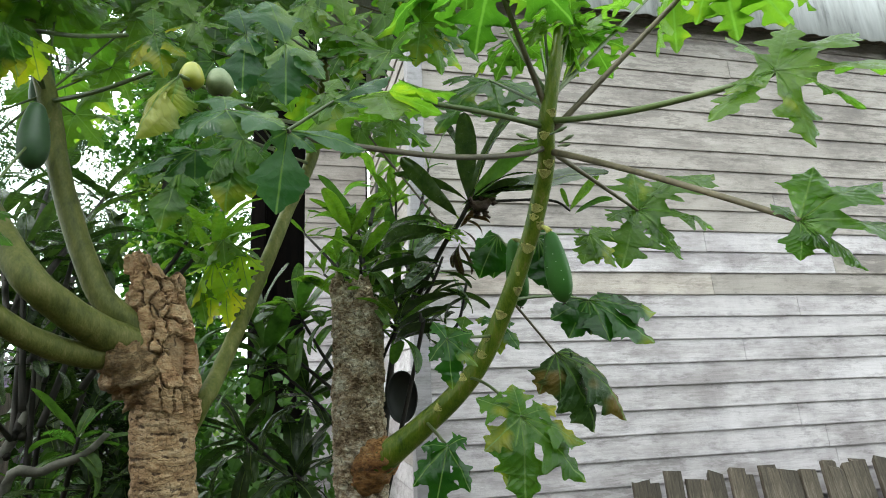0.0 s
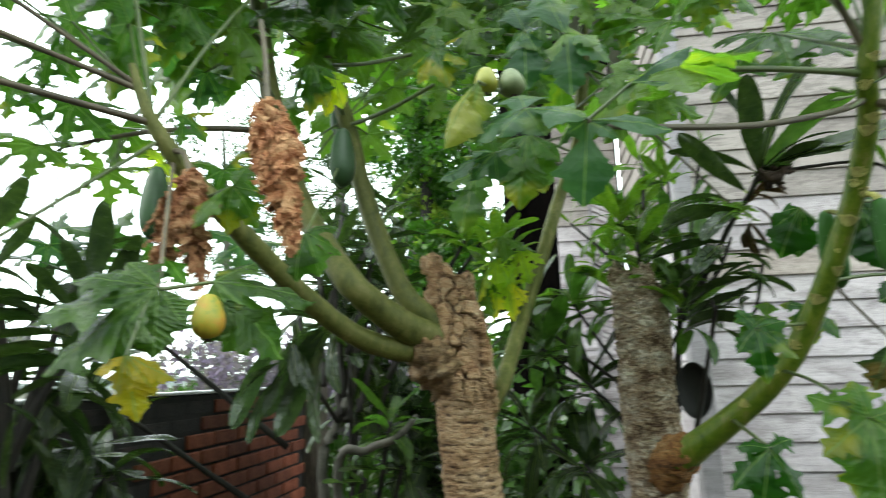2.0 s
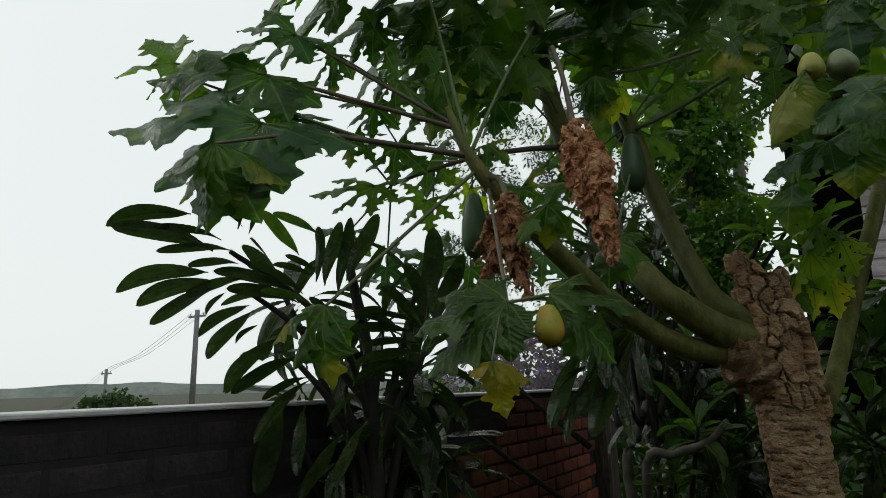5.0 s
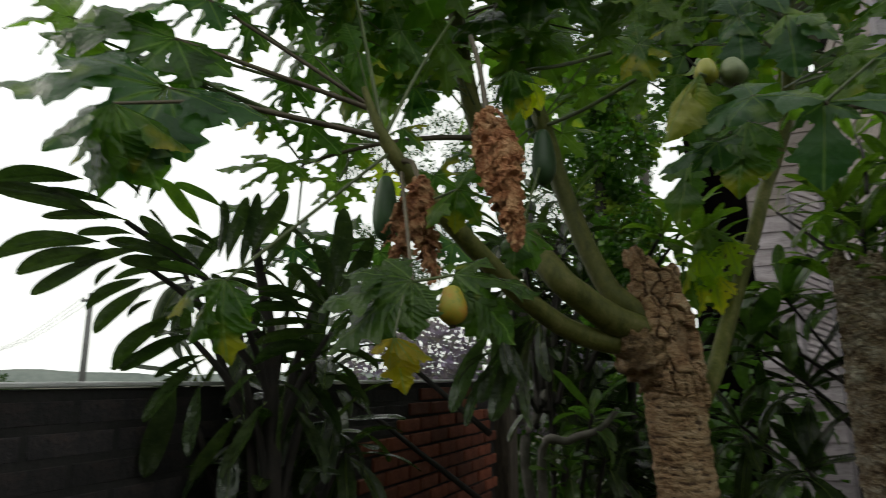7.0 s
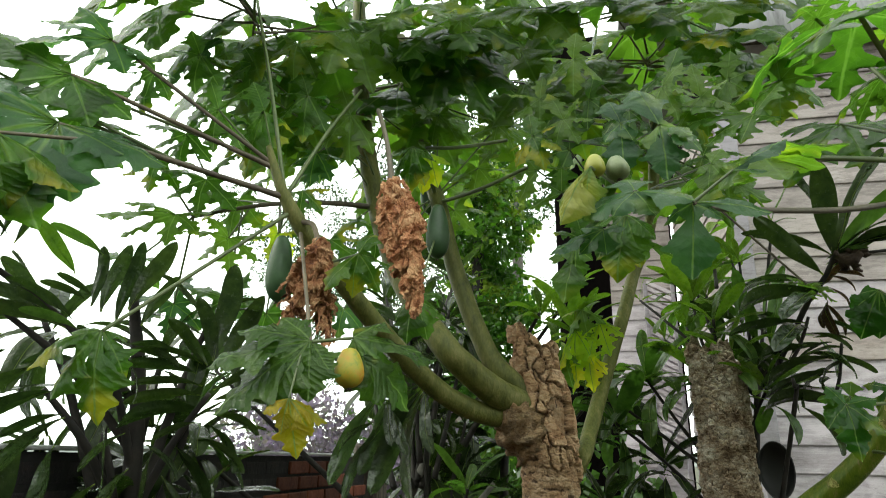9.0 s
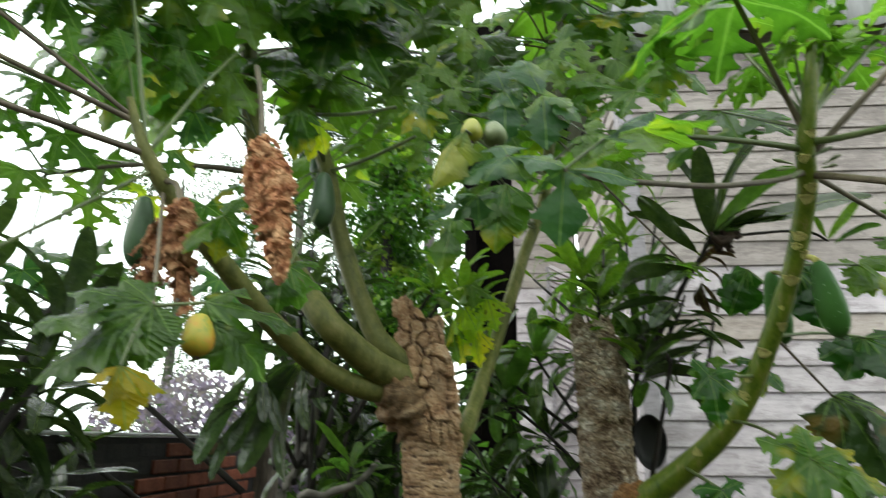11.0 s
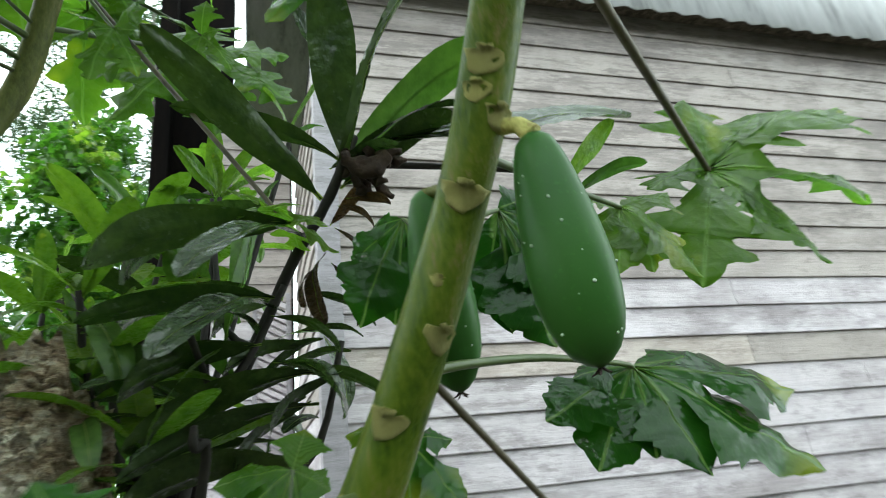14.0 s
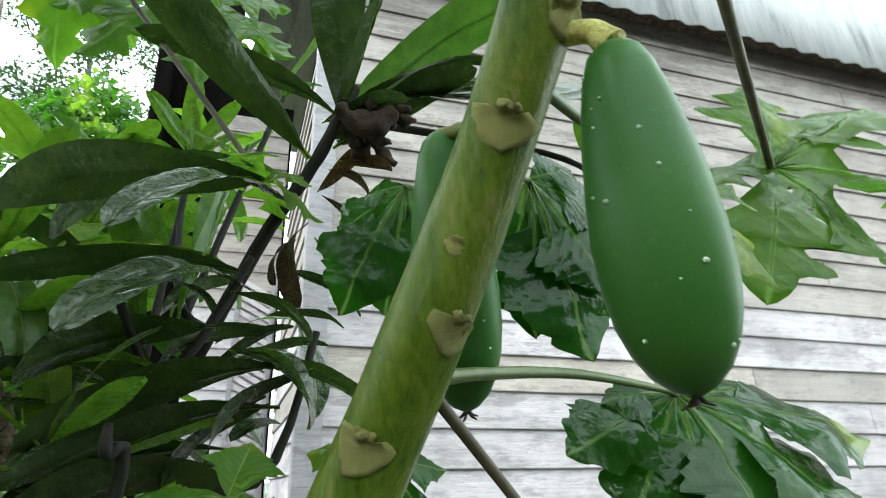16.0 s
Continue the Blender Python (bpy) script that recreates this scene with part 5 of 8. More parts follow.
lobed_leaf(tree_b, (0.870, 2.389, 1.856), [(0.804, 2.416, 1.867), (0.821, 2.389, 1.789), (0.868, 2.369, 1.750), (0.929, 2.358, 1.764), (0.928, 2.386, 1.849)], PAPAYA_WET, (0.790, 2.230, 1.780), seed=47, broad=0.7, thick=0.0035)
lobed_leaf(tree_b, (0.991, 2.303, 2.116), [(0.976, 2.328, 2.035), (0.996, 2.317, 1.961), (1.037, 2.301, 1.939), (1.064, 2.290, 2.002), (1.076, 2.307, 2.091), (1.043, 2.310, 2.139)], PAPAYA_WET, (0.873, 2.125, 2.020), seed=45, broad=1.0, fold=0.08, wide=1.25, thick=0.0035, up=(0.0, -0.9, 0.4))
lobed_leaf(tree_b, (0.896, 2.411, 2.148), [(0.853, 2.449, 2.145), (0.824, 2.460, 2.084), (0.833, 2.444, 2.004), (0.878, 2.429, 2.003), (0.913, 2.424, 2.074)], PAPAYA_WET, (0.865, 2.140, 2.000), seed=46, broad=0.95, wide=1.2, thick=0.0035, up=(-0.1, -0.85, 0.5))
lobed_leaf(tree_b, (0.611, 2.037, 1.781), [(0.580, 2.056, 1.827), (0.565, 2.039, 1.725), (0.617, 2.021, 1.654), (0.683, 2.013, 1.707), (0.680, 2.038, 1.795)], PAPAYA_WET, (0.800, 2.220, 1.800), seed=49, broad=0.6, thick=0.004)
lobed_leaf(tree_b, (1.185, 2.327, 2.136), [(1.137, 2.340, 2.156), (1.133, 2.320, 2.095), (1.144, 2.300, 2.029), (1.190, 2.290, 2.028), (1.247, 2.280, 2.015), (1.276, 2.340, 2.163)], PAPAYA_LIGHT, (0.885, 2.100, 2.080), wide=1.25, seed=50, broad=0.35, arch=0.12, thick=0.004)

dish = thing("round_dish", (0.597, 2.620, 1.545), "black round plastic dish hung behind the grey stump", "dish")
dv, df = [], []
dc = Vector((0.597, 2.620, 1.628))
for r, dep in ((0.0, 0.03), (0.03, 0.03), (0.06, 0.026), (0.078, 0.012), (0.085, 0.0), (0.088, 0.001), (0.081, 0.014), (0.062, 0.031), (0.0, 0.035)):
    for k in range(32):
        t = 2 * math.pi * k / 32
        dv.append(dc + Vector((math.cos(t) * r * 0.62, dep, math.sin(t) * r)))
for j in range(8):
    for k in range(32):
        df.append((j * 32 + k, j * 32 + (k + 1) % 32, j * 32 + 32 + (k + 1) % 32, j * 32 + 32 + k))
put("shell", mesh_of("shell", dv, df, [BLACK_PLASTIC]), dish)

# ---- papaya tree with four stems (tan flaking stump) ----
tree_a = thing("papaya_tree", (-0.06, 2.3, 0), "papaya tree with a flaking tan stump and four curved side stems", "papaya tree", "papaya trees")
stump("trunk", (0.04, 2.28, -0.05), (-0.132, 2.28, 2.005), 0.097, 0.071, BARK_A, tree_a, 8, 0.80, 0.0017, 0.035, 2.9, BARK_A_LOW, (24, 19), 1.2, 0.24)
limb("burl", [((-0.232, 2.195, 1.770), 0.050), ((-0.198, 2.215, 1.768), 0.070), ((-0.160, 2.250, 1.735), 0.078), ((-0.120, 2.275, 1.680), 0.076)], BARK_KNOB, tree_a, 26, 8, 0.4, 45.0, "knobbly bark at the fork")
STEM_1 = [((-0.190, 2.215, 1.770), 0.040), ((-0.262, 2.165, 1.768), 0.031), ((-0.345, 2.075, 1.800), 0.0285), ((-0.425, 1.985, 1.870), 0.0275), ((-0.500, 1.900, 1.960), 0.026), ((-0.575, 1.800, 2.065), 0.024), ((-0.650, 1.715, 2.175), 0.021), ((-0.690, 1.680, 2.250), 0.016), ((-0.715, 1.670, 2.310), 0.012), ((-0.745, 1.672, 2.390), 0.008)]
STEM_2 = [((-0.130, 2.260, 1.790), 0.046), ((-0.215, 2.170, 1.815), 0.043), ((-0.285, 2.095, 1.866), 0.0385), ((-0.349, 2.049, 1.928), 0.037), ((-0.439, 2.098, 2.044), 0.035), ((-0.534, 2.153, 2.196), 0.033), ((-0.617, 2.185, 2.420), 0.032), ((-0.680, 2.206, 2.682), 0.03), ((-0.723, 2.219, 2.984), 0.028), ((-0.746, 2.225, 3.276), 0.024)]
STEM_3 = [((-0.120, 2.270, 1.780), 0.038), ((-0.190, 2.215, 1.855), 0.035), ((-0.264, 2.213, 1.951), 0.03), ((-0.366, 2.245, 2.211), 0.0285), ((-0.441, 2.306, 2.475), 0.027), ((-0.524, 2.355, 2.716), 0.026), ((-0.583, 2.394, 2.955), 0.025), ((-0.638, 2.422, 3.257), 0.022)]
STEM_4 = [((-0.083, 2.382, 1.515), 0.035), ((-0.007, 2.361, 1.645), 0.026), ((0.031, 2.443, 1.744), 0.0235), ((0.093, 2.538, 1.927), 0.023), ((0.173, 2.604, 2.156), 0.0225), ((0.215, 2.669, 2.289), 0.022), ((0.295, 2.718, 2.497), 0.022), ((0.328, 2.715, 2.704), 0.022), ((0.352, 2.713, 2.980), 0.02)]
for pts in (STEM_1, STEM_2, STEM_3, STEM_4):
    limb("stem", pts, STEM, tree_a, 16, 8, 0.06, 16.0)
    STEMS.append(spline(pts, 8))
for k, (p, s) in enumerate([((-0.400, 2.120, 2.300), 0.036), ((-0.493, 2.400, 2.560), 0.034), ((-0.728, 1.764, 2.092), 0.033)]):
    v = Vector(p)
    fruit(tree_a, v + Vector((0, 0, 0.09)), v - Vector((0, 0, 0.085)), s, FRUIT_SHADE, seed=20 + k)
fruit(tree_a, (-0.408, 1.432, 1.832), (-0.402, 1.425, 1.760), 0.0265, FRUIT_YELLOW, label="small ripe yellow papaya under a leaf")
dry_leaf(tree_a, (-0.389, 1.596, 2.230), (-0.325, 1.565, 1.955), 0.080, (-0.493, 1.774, 2.528), 2)
dry_leaf(tree_a, (-0.572, 1.648, 2.118), (-0.586, 1.620, 1.900), 0.054, (-0.650, 1.700, 2.190), 5, 0.066)
FORK = (-0.690, 1.680, 2.250)
# the low spreading leaf and its neighbours
lobed_leaf(tree_a, (-0.460, 1.377, 1.836), [(-0.529, 1.397, 1.885), (-0.582, 1.342, 1.849), (-0.612, 1.306, 1.784), (-0.583, 1.306, 1.706), (-0.504, 1.323, 1.718), (-0.445, 1.352, 1.730), (-0.421, 1.389, 1.778)], PAPAYA_MOTTLED, (-0.655, 1.710, 2.170), seed=63, broad=0.4, arch=0.10, thick=0.004, pet=PETIOLE_BROWN, label="large wet leaf with yellowing lower lobes", wide=1.25)
lobed_leaf(tree_a, (-0.459, 1.308, 1.733), [(-0.495, 1.295, 1.708), (-0.467, 1.306, 1.677), (-0.441, 1.317, 1.641), (-0.423, 1.330, 1.676), (-0.412, 1.355, 1.695)], PAPAYA_ORANGE, (-0.472, 1.373, 1.824), seed=263, broad=0.55, arch=0.06, thick=0.002, wide=1.1, label="small leaf turned orange-yellow")
lobed_leaf(tree_a, (-0.404, 1.437, 1.852), [(-0.376, 1.535, 1.895), (-0.282, 1.579, 1.827), (-0.310, 1.518, 1.729), (-0.354, 1.470, 1.733), (-0.385, 1.445, 1.769)], PAPAYA_MOTTLED, (-0.459, 1.378, 1.835), seed=163, broad=0.5, arch=0.10, thick=0.003, wide=1.2)
lobed_leaf(tree_a, (-0.468, 1.617, 2.073), [(-0.526, 1.573, 1.981), (-0.482, 1.633, 1.976), (-0.432, 1.657, 1.993), (-0.399, 1.682, 2.056), (-0.446, 1.662, 2.133)], PAPAYA_TURN, (-0.600, 1.760, 2.100), seed=64, broad=0.45, thick=0.003, wide=1.2)
lobed_leaf(tree_a, (-0.378, 1.787, 2.010), [(-0.424, 1.775, 1.954), (-0.393, 1.770, 1.898), (-0.347, 1.793, 1.910), (-0.313, 1.833, 1.964), (-0.326, 1.844, 2.034)], PAPAYA_GREEN, (-0.420, 2.280, 2.420), seed=72, broad=0.45, thick=0.003, wide=1.2)
lobed_leaf(tree_a, (-0.866, 1.359, 1.860), [(-0.912, 1.336, 1.853), (-0.960, 1.304, 1.781), (-0.911, 1.319, 1.730), (-0.834, 1.348, 1.688), (-0.818, 1.383, 1.772), (-0.847, 1.407, 1.849)], PAPAYA_TURN, (-0.675, 1.690, 2.215), seed=62, broad=0.35, arch=0.2, fold=0.35, thick=0.0045, wide=1.15)
# the left-hand head against the sky
limb("branch", [((-0.617, 2.185, 2.420), 0.010), ((-0.728, 2.104, 2.410), 0.0085), ((-0.838, 2.022, 2.385), 0.007), ((-0.949, 1.941, 2.345), 0.006), ((-1.060, 1.860, 2.290), 0.0045)], PETIOLE_BROWN, tree_a, 10, 5)
lobed_leaf(tree_a, (-1.034, 1.327, 2.290), [(-0.870, 1.454, 2.231), (-0.908, 1.375, 2.230), (-0.957, 1.319, 2.107), (-1.014, 1.254, 2.055), (-1.083, 1.202, 2.018), (-1.185, 1.171, 2.113), (-1.315, 1.134, 2.262), (-1.253, 1.214, 2.358)], PAPAYA_DARK, (-0.690, 1.680, 2.250), seed=60, broad=0.45, arch=0.14, thick=0.007, pet=PETIOLE_BROWN, up=(0.2, -0.65, 0.72), label="large blue-green leaf seen against the sky", wide=1.25)
lobed_leaf(tree_a, (-1.034, 1.197, 2.202), [(-1.094, 1.147, 2.126), (-1.091, 1.163, 2.069), (-1.056, 1.208, 2.009), (-1.006, 1.234, 2.061), (-0.976, 1.280, 2.036), (-0.933, 1.307, 2.118)], PAPAYA_TURN, (-0.960, 1.400, 2.280), seed=540, broad=0.7, arch=0.12, fold=0.25, thick=0.004, pet=PETIOLE_BROWN, wide=1.1)
lobed_leaf(tree_a, (-1.087, 1.420, 2.364), [(-1.160, 1.366, 2.324), (-1.133, 1.399, 2.250), (-1.067, 1.445, 2.209), (-1.003, 1.491, 2.261), (-0.982, 1.504, 2.349), (-1.073, 1.457, 2.436)], PAPAYA_GREEN, (-0.862, 1.503, 2.270), seed=541, broad=0.5, arch=0.12, thick=0.005, wide=1.1)
lobed_leaf(tree_a, (-1.315, 1.314, 2.483), [(-1.372, 1.263, 2.468), (-1.369, 1.283, 2.393), (-1.306, 1.327, 2.350), (-1.251, 1.369, 2.398), (-1.244, 1.374, 2.491), (-1.321, 1.335, 2.573)], PAPAYA_LIGHT, (-0.862, 1.503, 2.270), seed=542, broad=0.5, arch=0.12, thick=0.004, wide=1.1)
lobed_leaf(tree_a, (-1.105, 1.398, 2.464), [(-0.983, 1.464, 2.368), (-1.030, 1.403, 2.322), (-1.157, 1.331, 2.332), (-1.294, 1.261, 2.316), (-1.378, 1.250, 2.460), (-1.290, 1.313, 2.543), (-1.235, 1.381, 2.531)], PAPAYA_GREEN, (-0.725, 1.675, 2.330), seed=61, broad=0.4, thick=0.006, pet=PETIOLE_BROWN, up=(0.3, -0.75, 0.6), wide=1.2)
lobed_leaf(tree_a, (-1.063, 1.449, 2.587), [(-0.985, 1.499, 2.554), (-1.020, 1.459, 2.498), (-1.131, 1.391, 2.483), (-1.243, 1.334, 2.511), (-1.199, 1.370, 2.608), (-1.148, 1.417, 2.671)], PAPAYA_DARK, (-0.730, 1.675, 2.340), seed=73, broad=0.35, thick=0.005, pet=PETIOLE_BROWN, wide=1.2)
lobed_leaf(tree_a, (-1.467, 1.385, 2.601), [(-1.365, 1.438, 2.555), (-1.420, 1.404, 2.458), (-1.528, 1.351, 2.490), (-1.643, 1.316, 2.578), (-1.568, 1.355, 2.693), (-1.459, 1.400, 2.696)], PAPAYA_LIGHT, (-0.730, 1.675, 2.340), seed=161, broad=0.35, thick=0.004, wide=1.15)
lobed_leaf(tree_a, (-1.070, 1.614, 2.613), [(-1.022, 1.643, 2.600), (-1.025, 1.635, 2.529), (-1.079, 1.607, 2.474), (-1.124, 1.583, 2.519), (-1.144, 1.579, 2.590), (-1.119, 1.599, 2.662)], PAPAYA_GREEN, (-0.730, 1.675, 2.340), seed=81, broad=0.25, thick=0.003)
lobed_leaf(tree_a, (-0.901, 1.672, 2.512), [(-0.824, 1.721, 2.483), (-0.831, 1.703, 2.397), (-0.898, 1.670, 2.384), (-0.951, 1.641, 2.433), (-0.967, 1.635, 2.517), (-0.930, 1.660, 2.593), (-0.862, 1.710, 2.589)], PAPAYA_GREEN, (-0.715, 1.670, 2.310), seed=82, broad=0.2, thick=0.003)
lobed_leaf(tree_a, (-0.808, 1.740, 2.537), [(-0.740, 1.788, 2.490), (-0.771, 1.762, 2.381), (-0.832, 1.731, 2.327), (-0.889, 1.708, 2.388), (-0.901, 1.699, 2.494), (-0.843, 1.723, 2.624)], PAPAYA_TURN, (-0.715, 1.670, 2.310), seed=83, broad=0.3, thick=0.003)
lobed_leaf(tree_a, (-1.078, 1.806, 2.278), [(-0.989, 1.851, 2.295), (-1.014, 1.831, 2.222), (-1.085, 1.791, 2.180), (-1.190, 1.742, 2.195), (-1.255, 1.716, 2.250), (-1.205, 1.754, 2.304)], PAPAYA_LIGHT, (-1.044, 1.871, 2.299), seed=86, broad=0.15, thick=0.003)
lobed_leaf(tree_a, (-0.980, 1.926, 2.244), [(-0.886, 1.974, 2.258), (-0.900, 1.962, 2.179), (-0.961, 1.928, 2.134), (-1.044, 1.887, 2.166), (-1.091, 1.865, 2.247), (-1.044, 1.900, 2.305)], PAPAYA_LIGHT, (-0.936, 1.951, 2.351), seed=88, broad=0.15, thick=0.003)
lobed_leaf(tree_a, (-1.142, 1.750, 2.126), [(-1.063, 1.790, 2.140), (-1.068, 1.772, 2.055), (-1.134, 1.743, 2.026), (-1.199, 1.711, 2.061), (-1.218, 1.704, 2.144)], PAPAYA_GREEN, (-1.060, 1.860, 2.290), seed=89, broad=0.2, thick=0.003)
lobed_leaf(tree_a, (-0.880, 2.028, 2.289), [(-0.815, 2.062, 2.296), (-0.834, 2.048, 2.215), (-0.897, 2.019, 2.191), (-0.948, 1.998, 2.257), (-0.924, 2.017, 2.331)], PAPAYA_YELLOW, (-0.820, 2.036, 2.390), seed=90, broad=0.3, thick=0.003)
lobed_leaf(tree_a, (-0.731, 1.862, 2.350), [(-0.661, 1.897, 2.363), (-0.675, 1.885, 2.281), (-0.731, 1.858, 2.267), (-0.776, 1.844, 2.320)], PAPAYA_TURN, (-0.793, 2.056, 2.397), seed=91, broad=0.3, thick=0.003)
lobed_leaf(tree_a, (-0.755, 1.888, 2.670), [(-0.678, 1.957, 2.654), (-0.689, 1.897, 2.540), (-0.750, 1.873, 2.503), (-0.809, 1.831, 2.544), (-0.844, 1.861, 2.675), (-0.783, 1.875, 2.755)], PAPAYA_TURN, (-0.640, 2.190, 2.480), seed=300, broad=0.20, thick=0.003)
lobed_leaf(tree_a, (-0.661, 2.000, 2.661), [(-0.579, 2.068, 2.660), (-0.583, 2.016, 2.528), (-0.647, 1.992, 2.481), (-0.714, 1.945, 2.524), (-0.746, 1.980, 2.647), (-0.689, 1.987, 2.747)], PAPAYA_LIGHT, (-0.620, 2.190, 2.520), seed=301, broad=0.25, thick=0.003)
lobed_leaf(tree_a, (-0.916, 1.835, 2.767), [(-0.845, 1.897, 2.768), (-0.837, 1.849, 2.648), (-0.907, 1.820, 2.609), (-0.974, 1.773, 2.652), (-1.017, 1.802, 2.772), (-0.964, 1.815, 2.838)], PAPAYA_GREEN, (-0.600, 2.190, 2.560), seed=302, broad=0.30, thick=0.003)
lobed_leaf(tree_a, (-1.023, 1.727, 2.734), [(-0.955, 1.788, 2.727), (-0.948, 1.737, 2.618), (-1.007, 1.710, 2.596), (-1.059, 1.672, 2.637), (-1.107, 1.701, 2.747), (-1.055, 1.714, 2.811)], PAPAYA_GREEN, (-0.640, 2.190, 2.600), seed=303, broad=0.35, thick=0.003)
lobed_leaf(tree_a, (-0.801, 1.876, 2.856), [(-0.720, 1.942, 2.865), (-0.733, 1.886, 2.727), (-0.793, 1.857, 2.712), (-0.861, 1.812, 2.746), (-0.898, 1.839, 2.887)], PAPAYA_LIGHT, (-0.640, 2.190, 2.720), seed=306, broad=0.30, thick=0.003)
lobed_leaf(tree_a, (-0.792, 2.065, 2.573), [(-0.723, 2.127, 2.571), (-0.736, 2.064, 2.465), (-0.793, 2.039, 2.441), (-0.840, 2.000, 2.493), (-0.863, 2.046, 2.593)], PAPAYA_DARK, (-0.620, 2.190, 2.760), seed=307, broad=0.35, thick=0.003)
lobed_leaf(tree_a, (-0.526, 2.294, 2.711), [(-0.432, 2.367, 2.718), (-0.445, 2.312, 2.577), (-0.530, 2.274, 2.543), (-0.604, 2.220, 2.599), (-0.612, 2.263, 2.741), (-0.542, 2.279, 2.832)], PAPAYA_LIGHT, (-0.640, 2.190, 2.840), seed=309, broad=0.25, thick=0.003)
lobed_leaf(tree_a, (-1.035, 1.858, 2.404), [(-0.967, 1.895, 2.499), (-0.934, 1.933, 2.418), (-0.943, 1.884, 2.311), (-1.035, 1.841, 2.279), (-1.104, 1.794, 2.320), (-1.156, 1.810, 2.424)], PAPAYA_GREEN, (-0.972, 1.925, 2.335), seed=500, broad=0.20, thick=0.003)
lobed_leaf(tree_a, (-1.181, 1.823, 2.459), [(-1.122, 1.859, 2.540), (-1.096, 1.889, 2.473), (-1.105, 1.840, 2.369), (-1.176, 1.806, 2.349), (-1.235, 1.765, 2.384), (-1.288, 1.783, 2.478)], PAPAYA_TURN, (-1.060, 1.860, 2.290), seed=501, broad=0.25, thick=0.003)
lobed_leaf(tree_a, (-0.723, 2.060, 2.271), [(-0.642, 2.106, 2.359), (-0.616, 2.138, 2.284), (-0.626, 2.086, 2.190), (-0.731, 2.039, 2.147), (-0.801, 1.990, 2.188), (-0.845, 2.013, 2.283)], PAPAYA_TURN, (-0.620, 2.180, 2.430), seed=502, broad=0.30, thick=0.003)
lobed_leaf(tree_a, (-0.986, 1.965, 2.069), [(-0.936, 1.994, 2.156), (-0.899, 2.033, 2.079), (-0.903, 1.981, 1.996), (-0.984, 1.944, 1.967), (-1.044, 1.903, 2.002), (-1.089, 1.926, 2.096)], PAPAYA_GREEN, (-0.954, 1.938, 2.343), seed=503, broad=0.35, thick=0.003)
lobed_leaf(tree_a, (-1.138, 1.943, 2.057), [(-1.107, 1.959, 2.155), (-1.050, 2.012, 2.067), (-1.052, 1.962, 1.981), (-1.134, 1.924, 1.952), (-1.195, 1.882, 1.988), (-1.248, 1.904, 2.068)], PAPAYA_DARK, (-1.059, 1.860, 2.290), seed=504, broad=0.20, thick=0.003)
lobed_leaf(tree_a, (-0.933, 2.112, 2.060), [(-0.864, 2.151, 2.152), (-0.830, 2.189, 2.071), (-0.856, 2.130, 1.965), (-0.937, 2.092, 1.943), (-1.006, 2.044, 1.984), (-1.044, 2.065, 2.103)], PAPAYA_GREEN, (-0.856, 2.009, 2.380), seed=505, broad=0.25, thick=0.003)
lobed_leaf(tree_a, (-1.054, 2.074, 2.430), [(-0.975, 2.116, 2.530), (-0.942, 2.155, 2.444), (-0.959, 2.103, 2.329), (-1.058, 2.057, 2.296), (-1.134, 2.005, 2.341), (-1.185, 2.021, 2.451)], PAPAYA_LIGHT, (-0.881, 1.991, 2.371), seed=506, broad=0.30, thick=0.003)
lobed_leaf(tree_a, (-1.138, 1.877, 2.573), [(-1.103, 1.894, 2.681), (-1.045, 1.948, 2.589), (-1.056, 1.898, 2.478), (-1.135, 1.861, 2.454), (-1.200, 1.817, 2.492), (-1.253, 1.834, 2.587)], PAPAYA_GREEN, (-0.996, 1.907, 2.324), seed=507, broad=0.35, thick=0.003)
lobed_leaf(tree_a, (-0.616, 2.215, 2.350), [(-0.543, 2.259, 2.429), (-0.520, 2.288, 2.363), (-0.532, 2.233, 2.274), (-0.623, 2.192, 2.237), (-0.686, 2.149, 2.274), (-0.718, 2.175, 2.384)], PAPAYA_GREEN, (-0.450, 2.310, 2.500), seed=508, broad=0.20, thick=0.003)
lobed_leaf(tree_a, (-0.405, 2.414, 2.487), [(-0.342, 2.445, 2.597), (-0.292, 2.495, 2.502), (-0.329, 2.433, 2.387), (-0.420, 2.390, 2.358), (-0.492, 2.341, 2.400), (-0.523, 2.368, 2.506)], PAPAYA_LIGHT, (-0.450, 2.310, 2.500), seed=510, broad=0.30, thick=0.003)
lobed_leaf(tree_a, (-0.319, 2.421, 2.650), [(-0.251, 2.456, 2.755), (-0.209, 2.501, 2.666), (-0.258, 2.434, 2.541), (-0.335, 2.397, 2.522), (-0.405, 2.349, 2.563), (-0.431, 2.376, 2.681)], PAPAYA_LIGHT, (-0.450, 2.310, 2.500), seed=511, broad=0.35, thick=0.003)
lobed_leaf(tree_a, (-0.447, 2.311, 2.819), [(-0.375, 2.348, 2.923), (-0.337, 2.390, 2.837), (-0.375, 2.330, 2.712), (-0.461, 2.289, 2.687), (-0.531, 2.241, 2.728), (-0.564, 2.266, 2.838)], PAPAYA_LIGHT, (-0.450, 2.310, 2.500), seed=512, broad=0.20, thick=0.003)
lobed_leaf(tree_a, (-0.236, 2.323, 2.761), [(-0.169, 2.361, 2.855), (-0.136, 2.397, 2.778), (-0.175, 2.334, 2.662), (-0.252, 2.298, 2.639), (-0.315, 2.254, 2.677), (-0.333, 2.283, 2.804)], PAPAYA_LIGHT, (-0.450, 2.310, 2.500), seed=513, broad=0.25, thick=0.003)
